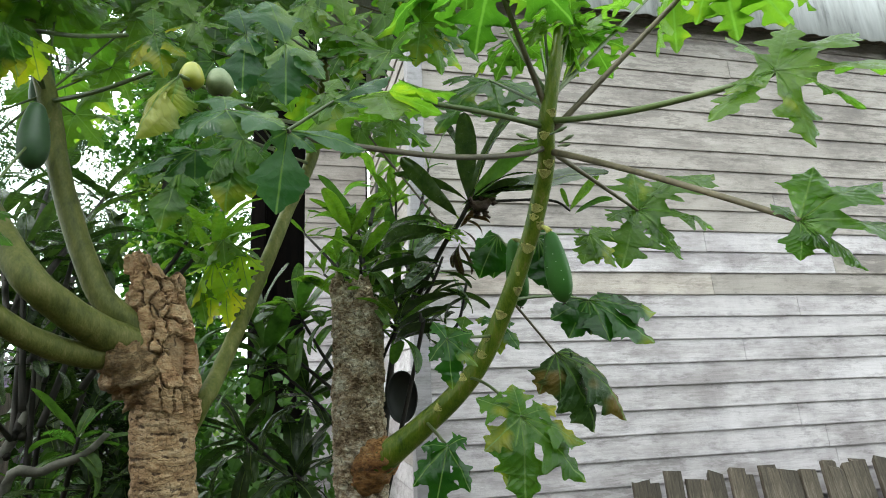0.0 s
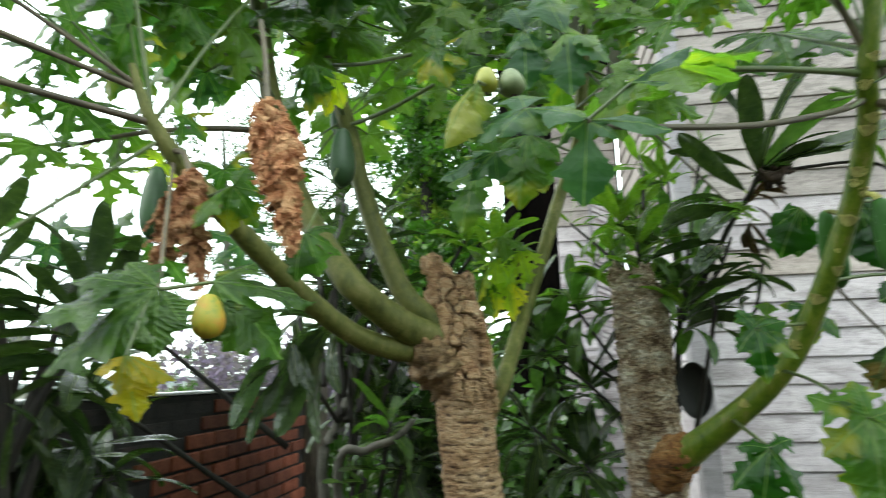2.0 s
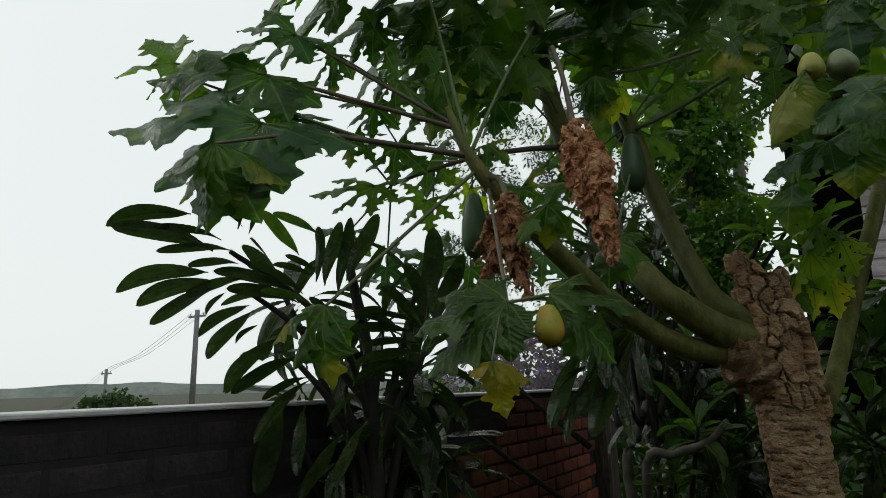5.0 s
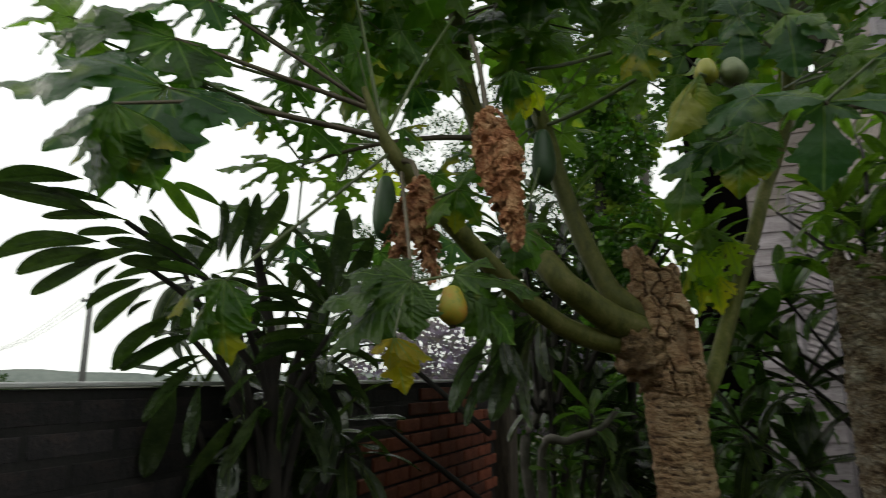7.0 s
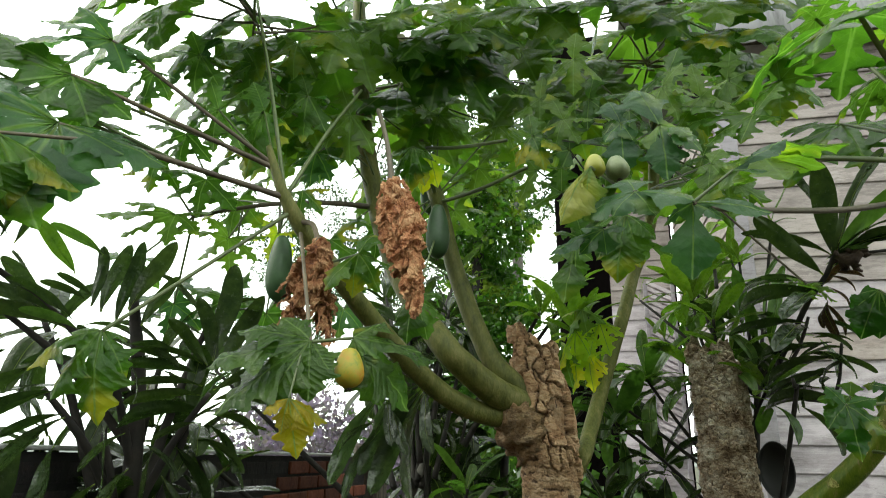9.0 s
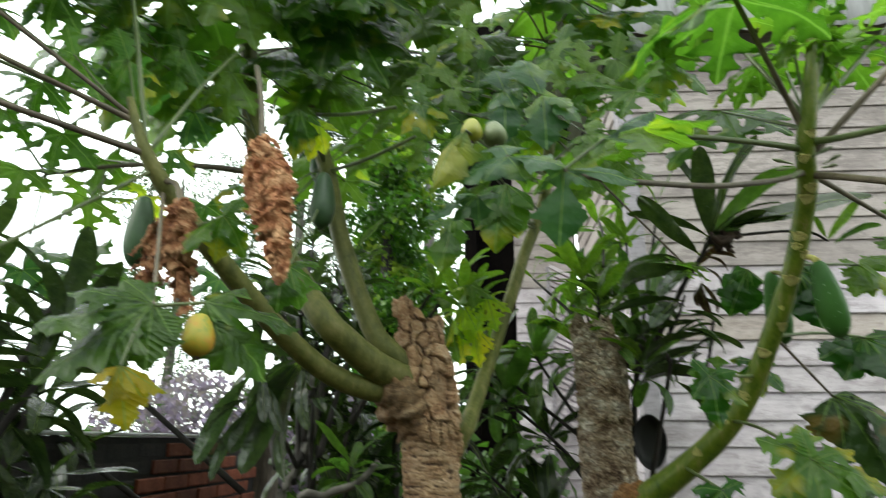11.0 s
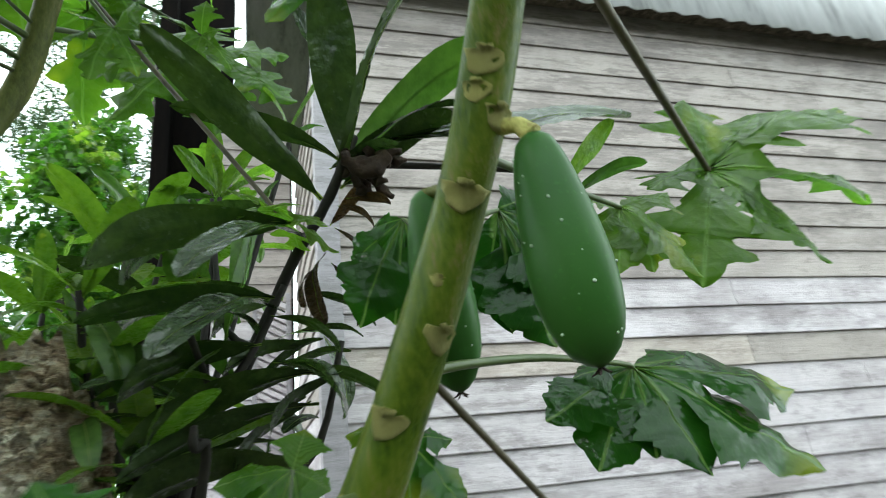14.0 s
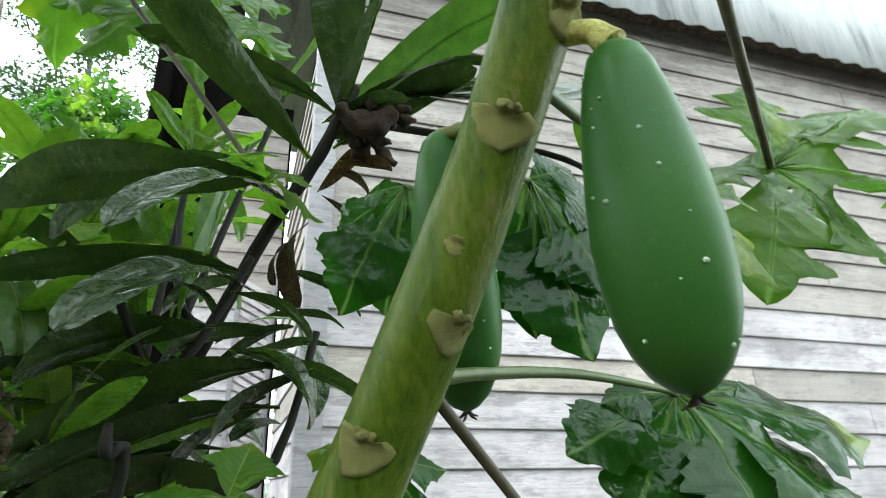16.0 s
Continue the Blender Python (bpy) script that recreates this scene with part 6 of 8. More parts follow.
lobed_leaf(tree_a, (-0.688, 2.127, 2.070), [(-0.631, 2.162, 2.149), (-0.601, 2.195, 2.080), (-0.620, 2.136, 1.992), (-0.692, 2.102, 1.971), (-0.749, 2.063, 2.005), (-0.780, 2.091, 2.107)], PAPAYA_DARK, (-0.450, 2.310, 2.500), seed=514, broad=0.30, thick=0.003)
# the middle of the crown, over the stumps
lobed_leaf(tree_a, (0.112, 1.459, 2.114), [(0.205, 1.423, 2.075), (0.142, 1.443, 2.058), (0.068, 1.449, 2.065), (0.017, 1.490, 2.082), (0.102, 1.505, 2.159)], PAPAYA_DARK, (0.260, 2.690, 2.620), seed=66, broad=0.9, fold=0.15, wide=1.35, thick=0.005, up=(0.0, -0.7, 0.7), label="pale blue-green leaf with rounded lobes")
lobed_leaf(tree_a, (0.037, 1.475, 2.177), [(0.024, 1.485, 2.101), (-0.023, 1.483, 2.065), (-0.013, 1.496, 2.137)], PAPAYA_FADED, (0.240, 2.680, 2.580), seed=67, broad=1.0, fold=0.5, wide=1.2, thick=0.004, label="folded leaf fading to pale yellow")
lobed_leaf(tree_a, (0.056, 1.545, 2.074), [(0.013, 1.555, 2.081), (-0.049, 1.559, 2.033), (0.009, 1.547, 2.025), (0.059, 1.535, 2.020), (0.098, 1.545, 2.076)], PAPAYA_DARK, (0.240, 2.680, 2.550), seed=166, broad=0.85, wide=1.15, thick=0.003)
lobed_leaf(tree_a, (0.003, 1.732, 2.101), [(-0.058, 1.751, 2.083), (-0.027, 1.725, 1.972), (0.001, 1.729, 2.019), (0.040, 1.730, 2.069)], PAPAYA_GREEN, (0.220, 2.660, 2.450), seed=69, broad=0.8, wide=1.1, thick=0.003)
lobed_leaf(tree_a, (0.119, 1.739, 2.178), [(0.054, 1.759, 2.161), (0.048, 1.747, 2.075), (0.090, 1.739, 2.017), (0.140, 1.730, 2.047), (0.177, 1.728, 2.110)], PAPAYA_TURN, (0.230, 2.670, 2.500), seed=68, broad=0.75, wide=1.1, thick=0.004)
lobed_leaf(tree_a, (0.276, 1.585, 2.218), [(0.248, 1.595, 2.203), (0.262, 1.572, 2.147), (0.301, 1.571, 2.157), (0.328, 1.576, 2.200), (0.303, 1.592, 2.253)], PAPAYA_LIGHT, (0.290, 2.710, 2.660), seed=70, broad=0.9, wide=1.2, thick=0.003)
lobed_leaf(tree_a, (0.121, 1.712, 2.396), [(0.081, 1.712, 2.348), (0.118, 1.692, 2.252), (0.142, 1.688, 2.337), (0.160, 1.702, 2.397), (0.099, 1.743, 2.475)], PAPAYA_DARK, (0.320, 2.710, 2.750), seed=400, broad=0.7, wide=1.1, thick=0.004)
lobed_leaf(tree_a, (0.201, 1.678, 2.365), [(0.181, 1.667, 2.292), (0.204, 1.656, 2.218), (0.262, 1.642, 2.311), (0.281, 1.655, 2.280), (0.158, 1.725, 2.491)], PAPAYA_DARK, (0.320, 2.710, 2.780), seed=401, broad=0.6, wide=1.1, thick=0.004)
lobed_leaf(tree_a, (0.440, 1.811, 2.444), [(0.251, 1.864, 2.517), (0.266, 1.846, 2.440), (0.321, 1.815, 2.371), (0.396, 1.789, 2.356), (0.483, 1.768, 2.399), (0.504, 1.781, 2.510)], PAPAYA_GREEN, (0.340, 2.710, 2.900), seed=402, broad=0.25, arch=0.1, thick=0.004)
lobed_leaf(tree_a, (0.339, 1.869, 2.537), [(0.246, 1.900, 2.506), (0.272, 1.876, 2.436), (0.345, 1.861, 2.420), (0.418, 1.843, 2.469), (0.406, 1.846, 2.568), (0.326, 1.872, 2.638)], PAPAYA_LIGHT, (0.340, 2.710, 2.900), seed=403, broad=0.25, thick=0.004)
lobed_leaf(tree_a, (0.531, 1.868, 2.565), [(0.469, 1.893, 2.518), (0.511, 1.859, 2.434), (0.585, 1.835, 2.459), (0.632, 1.828, 2.529), (0.606, 1.837, 2.618), (0.526, 1.866, 2.675)], PAPAYA_LIGHT, (0.340, 2.710, 2.900), seed=404, broad=0.3, thick=0.004)
lobed_leaf(tree_a, (-0.093, 1.887, 2.475), [(-0.156, 1.910, 2.441), (-0.138, 1.896, 2.387), (-0.063, 1.872, 2.361), (-0.017, 1.861, 2.407), (-0.031, 1.868, 2.488), (-0.101, 1.895, 2.546)], PAPAYA_TURN, (0.320, 2.710, 2.800), seed=405, broad=0.5, thick=0.004)
lobed_leaf(tree_a, (-0.009, 1.907, 2.528), [(-0.081, 1.930, 2.504), (-0.036, 1.902, 2.435), (0.028, 1.885, 2.439), (0.070, 1.881, 2.506), (0.035, 1.885, 2.579), (-0.047, 1.918, 2.620)], PAPAYA_LIGHT, (0.340, 2.710, 2.900), seed=406, broad=0.35, thick=0.004)
lobed_leaf(tree_a, (0.065, 1.973, 2.623), [(-0.004, 1.996, 2.598), (0.056, 1.965, 2.524), (0.123, 1.955, 2.540), (0.163, 1.950, 2.613), (0.090, 1.970, 2.705)], PAPAYA_GREEN, (0.340, 2.710, 2.900), seed=407, broad=0.3, thick=0.004)
lobed_leaf(tree_a, (0.243, 1.836, 2.558), [(0.166, 1.864, 2.522), (0.206, 1.836, 2.458), (0.270, 1.821, 2.450), (0.321, 1.816, 2.510), (0.296, 1.831, 2.621)], PAPAYA_LIGHT, (0.340, 2.710, 2.900), seed=408, broad=0.3, thick=0.004)
lobed_leaf(tree_a, (0.131, 2.135, 2.526), [(0.070, 2.153, 2.513), (0.104, 2.133, 2.422), (0.178, 2.113, 2.427), (0.222, 2.116, 2.507), (0.144, 2.141, 2.581)], PAPAYA_GREEN, (0.340, 2.710, 2.900), seed=409, broad=0.3, thick=0.003)
lobed_leaf(tree_a, (0.374, 2.085, 2.471), [(0.314, 2.105, 2.451), (0.343, 2.082, 2.376), (0.432, 2.057, 2.388), (0.480, 2.061, 2.460), (0.406, 2.087, 2.526)], PAPAYA_GREEN, (0.340, 2.710, 2.900), seed=410, broad=0.3, thick=0.003)
lobed_leaf(tree_a, (0.287, 1.977, 2.688), [(0.180, 1.951, 2.709), (0.204, 1.958, 2.612), (0.276, 1.974, 2.571), (0.370, 1.988, 2.606), (0.412, 1.990, 2.712), (0.327, 1.985, 2.774)], PAPAYA_GREEN, (0.340, 2.710, 2.900), seed=411, broad=0.3, thick=0.003)
lobed_leaf(tree_a, (0.473, 2.103, 2.726), [(0.365, 2.096, 2.694), (0.404, 2.104, 2.601), (0.480, 2.119, 2.566), (0.582, 2.122, 2.633), (0.580, 2.109, 2.758), (0.493, 2.103, 2.823)], PAPAYA_LIGHT, (0.340, 2.710, 2.900), seed=412, broad=0.3, thick=0.003)
lobed_leaf(tree_a, (0.378, 2.123, 2.624), [(0.296, 2.118, 2.600), (0.320, 2.117, 2.524), (0.400, 2.133, 2.517), (0.500, 2.151, 2.546), (0.477, 2.134, 2.641)], PAPAYA_GREEN, (0.340, 2.710, 2.900), seed=413, broad=0.3, thick=0.003)
lobed_leaf(tree_a, (0.160, 1.858, 2.510), [(0.076, 1.846, 2.503), (0.085, 1.842, 2.428), (0.153, 1.866, 2.395), (0.225, 1.875, 2.434), (0.231, 1.870, 2.511), (0.179, 1.859, 2.576)], PAPAYA_GREEN, (0.340, 2.710, 2.900), seed=414, broad=0.4, thick=0.003)
lobed_leaf(tree_a, (-0.071, 1.941, 2.618), [(-0.162, 1.920, 2.632), (-0.148, 1.922, 2.543), (-0.074, 1.945, 2.515), (0.004, 1.954, 2.557), (0.007, 1.948, 2.634), (-0.061, 1.938, 2.689)], PAPAYA_LIGHT, (0.340, 2.710, 2.900), seed=415, broad=0.3, thick=0.003)
lobed_leaf(tree_a, (0.027, 1.920, 2.722), [(-0.065, 1.902, 2.729), (-0.052, 1.904, 2.638), (0.022, 1.927, 2.610), (0.100, 1.936, 2.653), (0.112, 1.929, 2.738), (0.039, 1.912, 2.809)], PAPAYA_LIGHT, (0.340, 2.710, 2.900), seed=416, broad=0.4, thick=0.003)
lobed_leaf(tree_a, (-0.317, 2.033, 2.991), [(-0.424, 2.022, 2.973), (-0.387, 2.033, 2.870), (-0.318, 2.053, 2.846), (-0.239, 2.057, 2.903), (-0.246, 2.039, 3.008)], PAPAYA_LIGHT, (-0.610, 2.410, 3.100), seed=417, broad=0.3, thick=0.003)
lobed_leaf(tree_a, (-0.469, 2.058, 2.565), [(-0.544, 2.062, 2.533), (-0.537, 2.082, 2.469), (-0.488, 2.100, 2.422), (-0.438, 2.096, 2.445), (-0.403, 2.077, 2.517)], PAPAYA_TURN, (-0.450, 2.310, 2.500), seed=65, broad=0.7, thick=0.004)
lobed_leaf(tree_a, (-0.432, 2.112, 2.566), [(-0.493, 2.123, 2.517), (-0.460, 2.149, 2.439), (-0.409, 2.146, 2.459), (-0.368, 2.129, 2.525)], PAPAYA_YELLOW, (-0.450, 2.310, 2.500), seed=66, broad=0.7, thick=0.004)
lobed_leaf(tree_a, (0.464, 2.620, 2.585), [(0.389, 2.600, 2.599), (0.381, 2.600, 2.525), (0.438, 2.600, 2.464), (0.512, 2.600, 2.478), (0.559, 2.600, 2.556), (0.517, 2.600, 2.645)], PAPAYA_LIGHT, (0.318, 2.700, 2.802), seed=520, broad=0.25, thick=0.004)
lobed_leaf(tree_a, (0.596, 2.720, 2.666), [(0.521, 2.700, 2.692), (0.518, 2.700, 2.585), (0.580, 2.700, 2.519), (0.655, 2.700, 2.578), (0.677, 2.700, 2.680), (0.604, 2.700, 2.737)], PAPAYA_LIGHT, (0.318, 2.700, 2.802), seed=521, broad=0.25, thick=0.004)
lobed_leaf(tree_a, (-0.023, 2.039, 2.369), [(-0.116, 2.020, 2.317), (-0.102, 2.024, 2.405), (-0.020, 2.044, 2.448), (0.053, 2.061, 2.414), (0.066, 2.063, 2.319), (0.053, 2.061, 2.414)], PAPAYA_TURN, (0.262, 2.695, 2.400), seed=530, broad=0.25, thick=0.003)
lobed_leaf(tree_a, (0.030, 2.127, 2.257), [(-0.061, 2.109, 2.181), (-0.068, 2.107, 2.275), (0.010, 2.126, 2.339), (0.097, 2.147, 2.321), (0.134, 2.156, 2.226), (0.097, 2.147, 2.321)], PAPAYA_GREEN, (0.262, 2.695, 2.400), seed=531, broad=0.25, thick=0.003)
lobed_leaf(tree_a, (0.101, 2.218, 2.408), [(-0.004, 2.202, 2.288), (-0.041, 2.187, 2.408), (0.042, 2.201, 2.513), (0.165, 2.230, 2.516), (0.244, 2.255, 2.404), (0.165, 2.230, 2.516)], PAPAYA_LIGHT, (0.262, 2.695, 2.400), seed=532, broad=0.25, thick=0.003)
lobed_leaf(tree_a, (-0.092, 2.105, 2.475), [(-0.148, 2.096, 2.368), (-0.195, 2.085, 2.447), (-0.156, 2.094, 2.534), (-0.071, 2.114, 2.556), (0.005, 2.132, 2.490), (-0.071, 2.114, 2.556)], PAPAYA_LIGHT, (0.262, 2.695, 2.400), seed=533, broad=0.25, thick=0.003)
lobed_leaf(tree_a, (0.007, 2.163, 2.565), [(-0.040, 2.162, 2.419), (-0.124, 2.138, 2.505), (-0.098, 2.138, 2.626), (0.007, 2.161, 2.679), (0.125, 2.192, 2.617), (0.007, 2.161, 2.679)], PAPAYA_GREEN, (0.262, 2.695, 2.400), seed=534, broad=0.25, thick=0.003)
for a, b in (((-0.441, 2.306, 2.475), (-0.117, 1.997, 2.436)), ((-0.524, 2.355, 2.716), (-0.170, 1.969, 2.513))):
    limb("petiole", [(a, 0.007), ((Vector(a) + Vector(b)) / 2 - Vector((0, 0, 0.01)), 0.006), (b, 0.005)], PETIOLE, tree_a, 8, 4)
# yellow tuft between the two stems
lobed_leaf(tree_a, (-0.001, 2.448, 2.051), [(-0.079, 2.445, 2.007), (-0.064, 2.461, 1.915), (-0.005, 2.454, 1.880), (0.050, 2.428, 1.936), (0.060, 2.409, 2.010)], PAPAYA_YELLOW, (0.070, 2.500, 1.900), seed=430, broad=0.25, thick=0.003, up=(-0.2, -0.35, 0.9))
lobed_leaf(tree_a, (0.037, 2.455, 1.974), [(-0.025, 2.448, 1.930), (-0.017, 2.464, 1.848), (0.047, 2.447, 1.850), (0.090, 2.425, 1.905), (0.099, 2.408, 1.971)], PAPAYA_YELLOW, (0.070, 2.500, 1.900), seed=431, broad=0.25, thick=0.003, up=(-0.2, -0.35, 0.9))
lobed_leaf(tree_a, (0.074, 2.424, 2.073), [(0.016, 2.419, 2.020), (0.037, 2.428, 1.953), (0.102, 2.410, 1.959), (0.147, 2.386, 2.015), (0.133, 2.376, 2.082)], PAPAYA_YELLOW, (0.070, 2.500, 1.900), seed=432, broad=0.25, thick=0.003, up=(-0.2, -0.35, 0.9))
lobed_leaf(tree_a, (-0.050, 2.472, 1.994), [(-0.097, 2.461, 1.958), (-0.073, 2.471, 1.883), (-0.017, 2.460, 1.864), (0.011, 2.438, 1.937)], PAPAYA_LIGHT, (0.070, 2.500, 1.900), seed=433, broad=0.25, thick=0.003, up=(-0.2, -0.35, 0.9))
lobed_leaf(tree_a, (0.023, 2.427, 2.117), [(-0.047, 2.420, 2.088), (-0.026, 2.429, 2.021), (0.039, 2.415, 2.011), (0.094, 2.391, 2.058), (0.080, 2.379, 2.130)], PAPAYA_LIGHT, (0.070, 2.500, 1.900), seed=434, broad=0.25, thick=0.003, up=(-0.2, -0.35, 0.9))
fruit(tree_a, (0.088, 1.546, 2.228), (0.094, 1.540, 2.178), 0.024, PALE_FRUIT, seed=31, label="small pale unripe papaya")
fruit(tree_a, (0.048, 1.530, 2.228), (0.046, 1.525, 2.180), 0.021, FRUIT_PALE_YELLOW, seed=32, label="small papaya turning yellow")


def crown(tree, heart, n, reach, seed, mats, size=(0.22, 0.32), low=-25, high=70, arc=(0, 360)):
    """Leaves on long stalks all round the head of a stem."""
    rnd = random.Random(seed)
    heart = Vector(heart)
    for i in range(n):
        a = radians(arc[0] + (arc[1] - arc[0]) * ((i * 0.618) % 1.0) + rnd.uniform(-12, 12))
        e = radians(low + (high - low) * rnd.random())
        d = Vector((math.cos(a) * math.cos(e), math.sin(a) * math.cos(e), math.sin(e)))
        r = reach * rnd.uniform(0.7, 1.25)
        node = heart + d * r
        s = rnd.uniform(*size)
        flat = Vector((d.x, d.y, rnd.uniform(-1.4, -0.25))).normalized()
        papaya_leaf(tree, node, node + flat * s, rnd.choice(mats), heart - Vector((0, 0, rnd.uniform(0, 0.08))), bend=rnd.uniform(-0.02, 0.03), thick=0.0036, pet=rnd.choice((PETIOLE, PETIOLE_BROWN)), up=(d.x * 0.3, -0.8, 0.5),
                    seed=seed * 100 + i, droop=rnd.uniform(0.25, 0.5), broad=rnd.uniform(0, 0.55))


crown(tree_a, (0.340, 2.650, 3.220), 16, 0.42, 7, (PAPAYA_LIGHT, PAPAYA_LIGHT, PAPAYA_GREEN, PAPAYA_TURN), low=-30, high=30)
crown(tree_a, (0.300, 2.350, 3.254), 14, 0.42, 8, (PAPAYA_LIGHT, PAPAYA_LIGHT, PAPAYA_GREEN), low=-25, high=35)
crown(tree_a, (-0.745, 2.230, 3.100), 14, 0.44, 9, (PAPAYA_LIGHT, PAPAYA_LIGHT, PAPAYA_GREEN), low=-35, high=25)
crown(tree_a, (-0.513, 2.350, 3.561), 11, 0.36, 14, (PAPAYA_LIGHT, PAPAYA_GREEN, PAPAYA_LIGHT), low=-35, high=25)
crown(tree_a, (-0.887, 1.760, 2.900), 12, 0.30, 10, (PAPAYA_GREEN, PAPAYA_LIGHT, PAPAYA_DARK), low=-15, high=40, arc=(40, 300))
crown(tree_a, (-0.646, 2.450, 3.050), 12, 0.42, 11, (PAPAYA_LIGHT, PAPAYA_GREEN, PAPAYA_LIGHT), low=-40, high=20)
for u, v in ((Vector(FORK), Vector((-0.880, 1.750, 2.924))), (Vector(FORK), Vector((-0.611, 1.950, 2.713)))):
    limb("petiole", [(u, 0.006), (u.lerp(v, 0.5) + Vector((0, 0, 0.02)), 0.005), (v, 0.0045)], PETIOLE, tree_a, 8, 4)
papaya_leaf(tree_a, (0.583, 2.950, 2.795), (0.415, 2.880, 2.567), PAPAYA_LIGHT, (0.285, 2.700, 2.651), up=(0, -0.85, 0.45), thick=0.005, seed=75, droop=0.15)
papaya_leaf(tree_a, (0.730, 2.500, 2.195), (0.773, 2.600, 2.174), PAPAYA_LIGHT, (0.318, 2.700, 2.802), up=(0, -0.6, 0.75), thick=0.0045, seed=76, droop=0.2, pet=PETIOLE_BROWN)

# ---- loquat behind the stumps ----
tree_c = thing("loquat_tree", (0.45, 2.80, 0), "loquat shrub with long dark ribbed leaves behind the papaya stumps", "loquat", "loquats")
C1 = Vector((0.833, 2.522, 2.290))
limb("trunk", [((0.45, 2.80, -0.05), 0.024), ((0.47, 2.78, 0.6), 0.020), ((0.51, 2.74, 1.1), 0.015), ((0.603, 2.750, 1.868), 0.011), ((0.672, 2.700, 1.975), 0.010), ((0.712, 2.650, 2.058), 0.0095), ((0.761, 2.600, 2.159), 0.009), ((0.806, 2.550, 2.230), 0.0085), (C1, 0.008), (C1 + Vector((0.02, 0, 0.05)), 0.007)], TWIG, tree_c, 10, 6, 0.2, 60.0)
for tip, key, sh, roll in [
        ((0.797, 2.412, 2.581), "dark", 0, 0.1), ((0.965, 2.354, 2.583), "slim", 4, 1.25), ((1.122, 2.446, 2.507), "mid", 1, -0.6), ((1.076, 2.503, 2.408), "slim", 1, 0.3),
        ((1.403, 2.547, 2.434), "slim", 0, 0.8), ((1.123, 2.531, 2.365), "slim", 1, 0.6), ((0.570, 2.552, 2.397), "slim", 1, 0.5), ((0.757, 2.558, 2.618), "slim", 4, 0.4)]:
    reach_leaf(tree_c, C1, tip, key, sh, roll)
for base, tip, key, shape, roll in [
        ((0.785, 2.530, 2.161), (0.610, 2.400, 2.062), "wet", 2, -0.5),
        ((0.742, 2.580, 2.066), (0.581, 2.420, 1.968), "wet", 2, -0.5),
        ((0.655, 2.620, 1.906), (0.494, 2.560, 2.029), "dark", 1, 0.8),
        ((0.560, 2.660, 2.096), (0.418, 2.620, 2.165), "dark", 1, 0.6),
        ((0.652, 2.660, 1.922), (0.577, 2.620, 2.039), "dark", 1, 0.8),
        ((0.659, 2.700, 2.008), (0.727, 2.660, 2.307), "mid", 0, 0.9),
        ((0.718, 2.600, 2.013), (0.644, 2.520, 2.049), "wet", 2, -0.4),
        ((0.735, 2.600, 1.986), (0.809, 2.500, 1.929), "wet", 2, 0.3),
        ((0.609, 2.580, 1.941), (0.506, 2.460, 1.946), "wet", 1, -0.3),
        ((0.578, 2.600, 1.915), (0.497, 2.500, 1.902), "dark", 1, -0.3),
        ((0.662, 2.580, 1.872), (0.562, 2.480, 1.863), "wet", 1, -0.4),
        ((0.429, 2.750, 2.081), (0.398, 2.740, 2.156), "mid", 0, 0.6),
        ((0.608, 2.800, 2.271), (0.586, 2.780, 2.344), "mid", 0, 0.9),
        ((0.680, 2.700, 1.964), (0.615, 2.660, 2.039), "mid", 1, 0.6),
        ((0.618, 2.680, 1.945), (0.594, 2.660, 2.060), "dark", 0, 0.9),
        ((0.702, 2.620, 1.967), (0.797, 2.560, 2.019), "slim", 1, -0.3),
        ((0.793, 2.620, 1.910), (0.737, 2.540, 1.885), "dark", 1, -0.4),
        ((0.681, 2.760, 2.279), (0.742, 2.740, 2.366), "mid", 0, 0.9),
        ((0.628, 2.740, 2.158), (0.594, 2.700, 2.219), "mid", 0, 0.8),
        ((0.558, 2.700, 2.146), (0.644, 2.660, 2.111), "dark", 1, 0.5),
        ((0.464, 2.760, 2.102), (0.519, 2.740, 2.159), "mid", 1, 0.6),
        ((0.812, 2.530, 2.284), (0.911, 2.460, 2.296), "wet", 1, -0.4),
        ((0.820, 2.560, 2.276), (0.901, 2.500, 2.287), "dark", 1, -0.5)]:
    reach_leaf(tree_c, base, tip, key, shape, roll)
limb("branch", [((0.637, 2.700, 1.859), 0.008), ((0.651, 2.680, 1.930), 0.006), ((0.658, 2.700, 2.012), 0.005)], TWIG, tree_c, 8, 5, 0.2, 60.0)
for base, tip, key, shape, roll in [((1.239, 2.560, 2.285), (1.361, 2.540, 2.422), "young", 0, -0.9), ((1.259, 2.560, 2.273), (1.404, 2.530, 2.327), "mid", 1, -0.5), ((1.235, 2.560, 2.295), (1.200, 2.540, 2.365), "young", 0, 0.8)]:
    reach_leaf(tree_c, base, tip, key, shape, roll)
limb("branch", [(C1, 0.006), ((1.169, 2.600, 2.335), 0.005), ((1.238, 2.560, 2.283), 0.004)], TWIG, tree_c, 8, 4, 0.2, 60.0)
reach_leaf(tree_c, (0.800, 2.540, 2.235), (0.560, 2.338, 2.375), "slim", 0, 0.85)
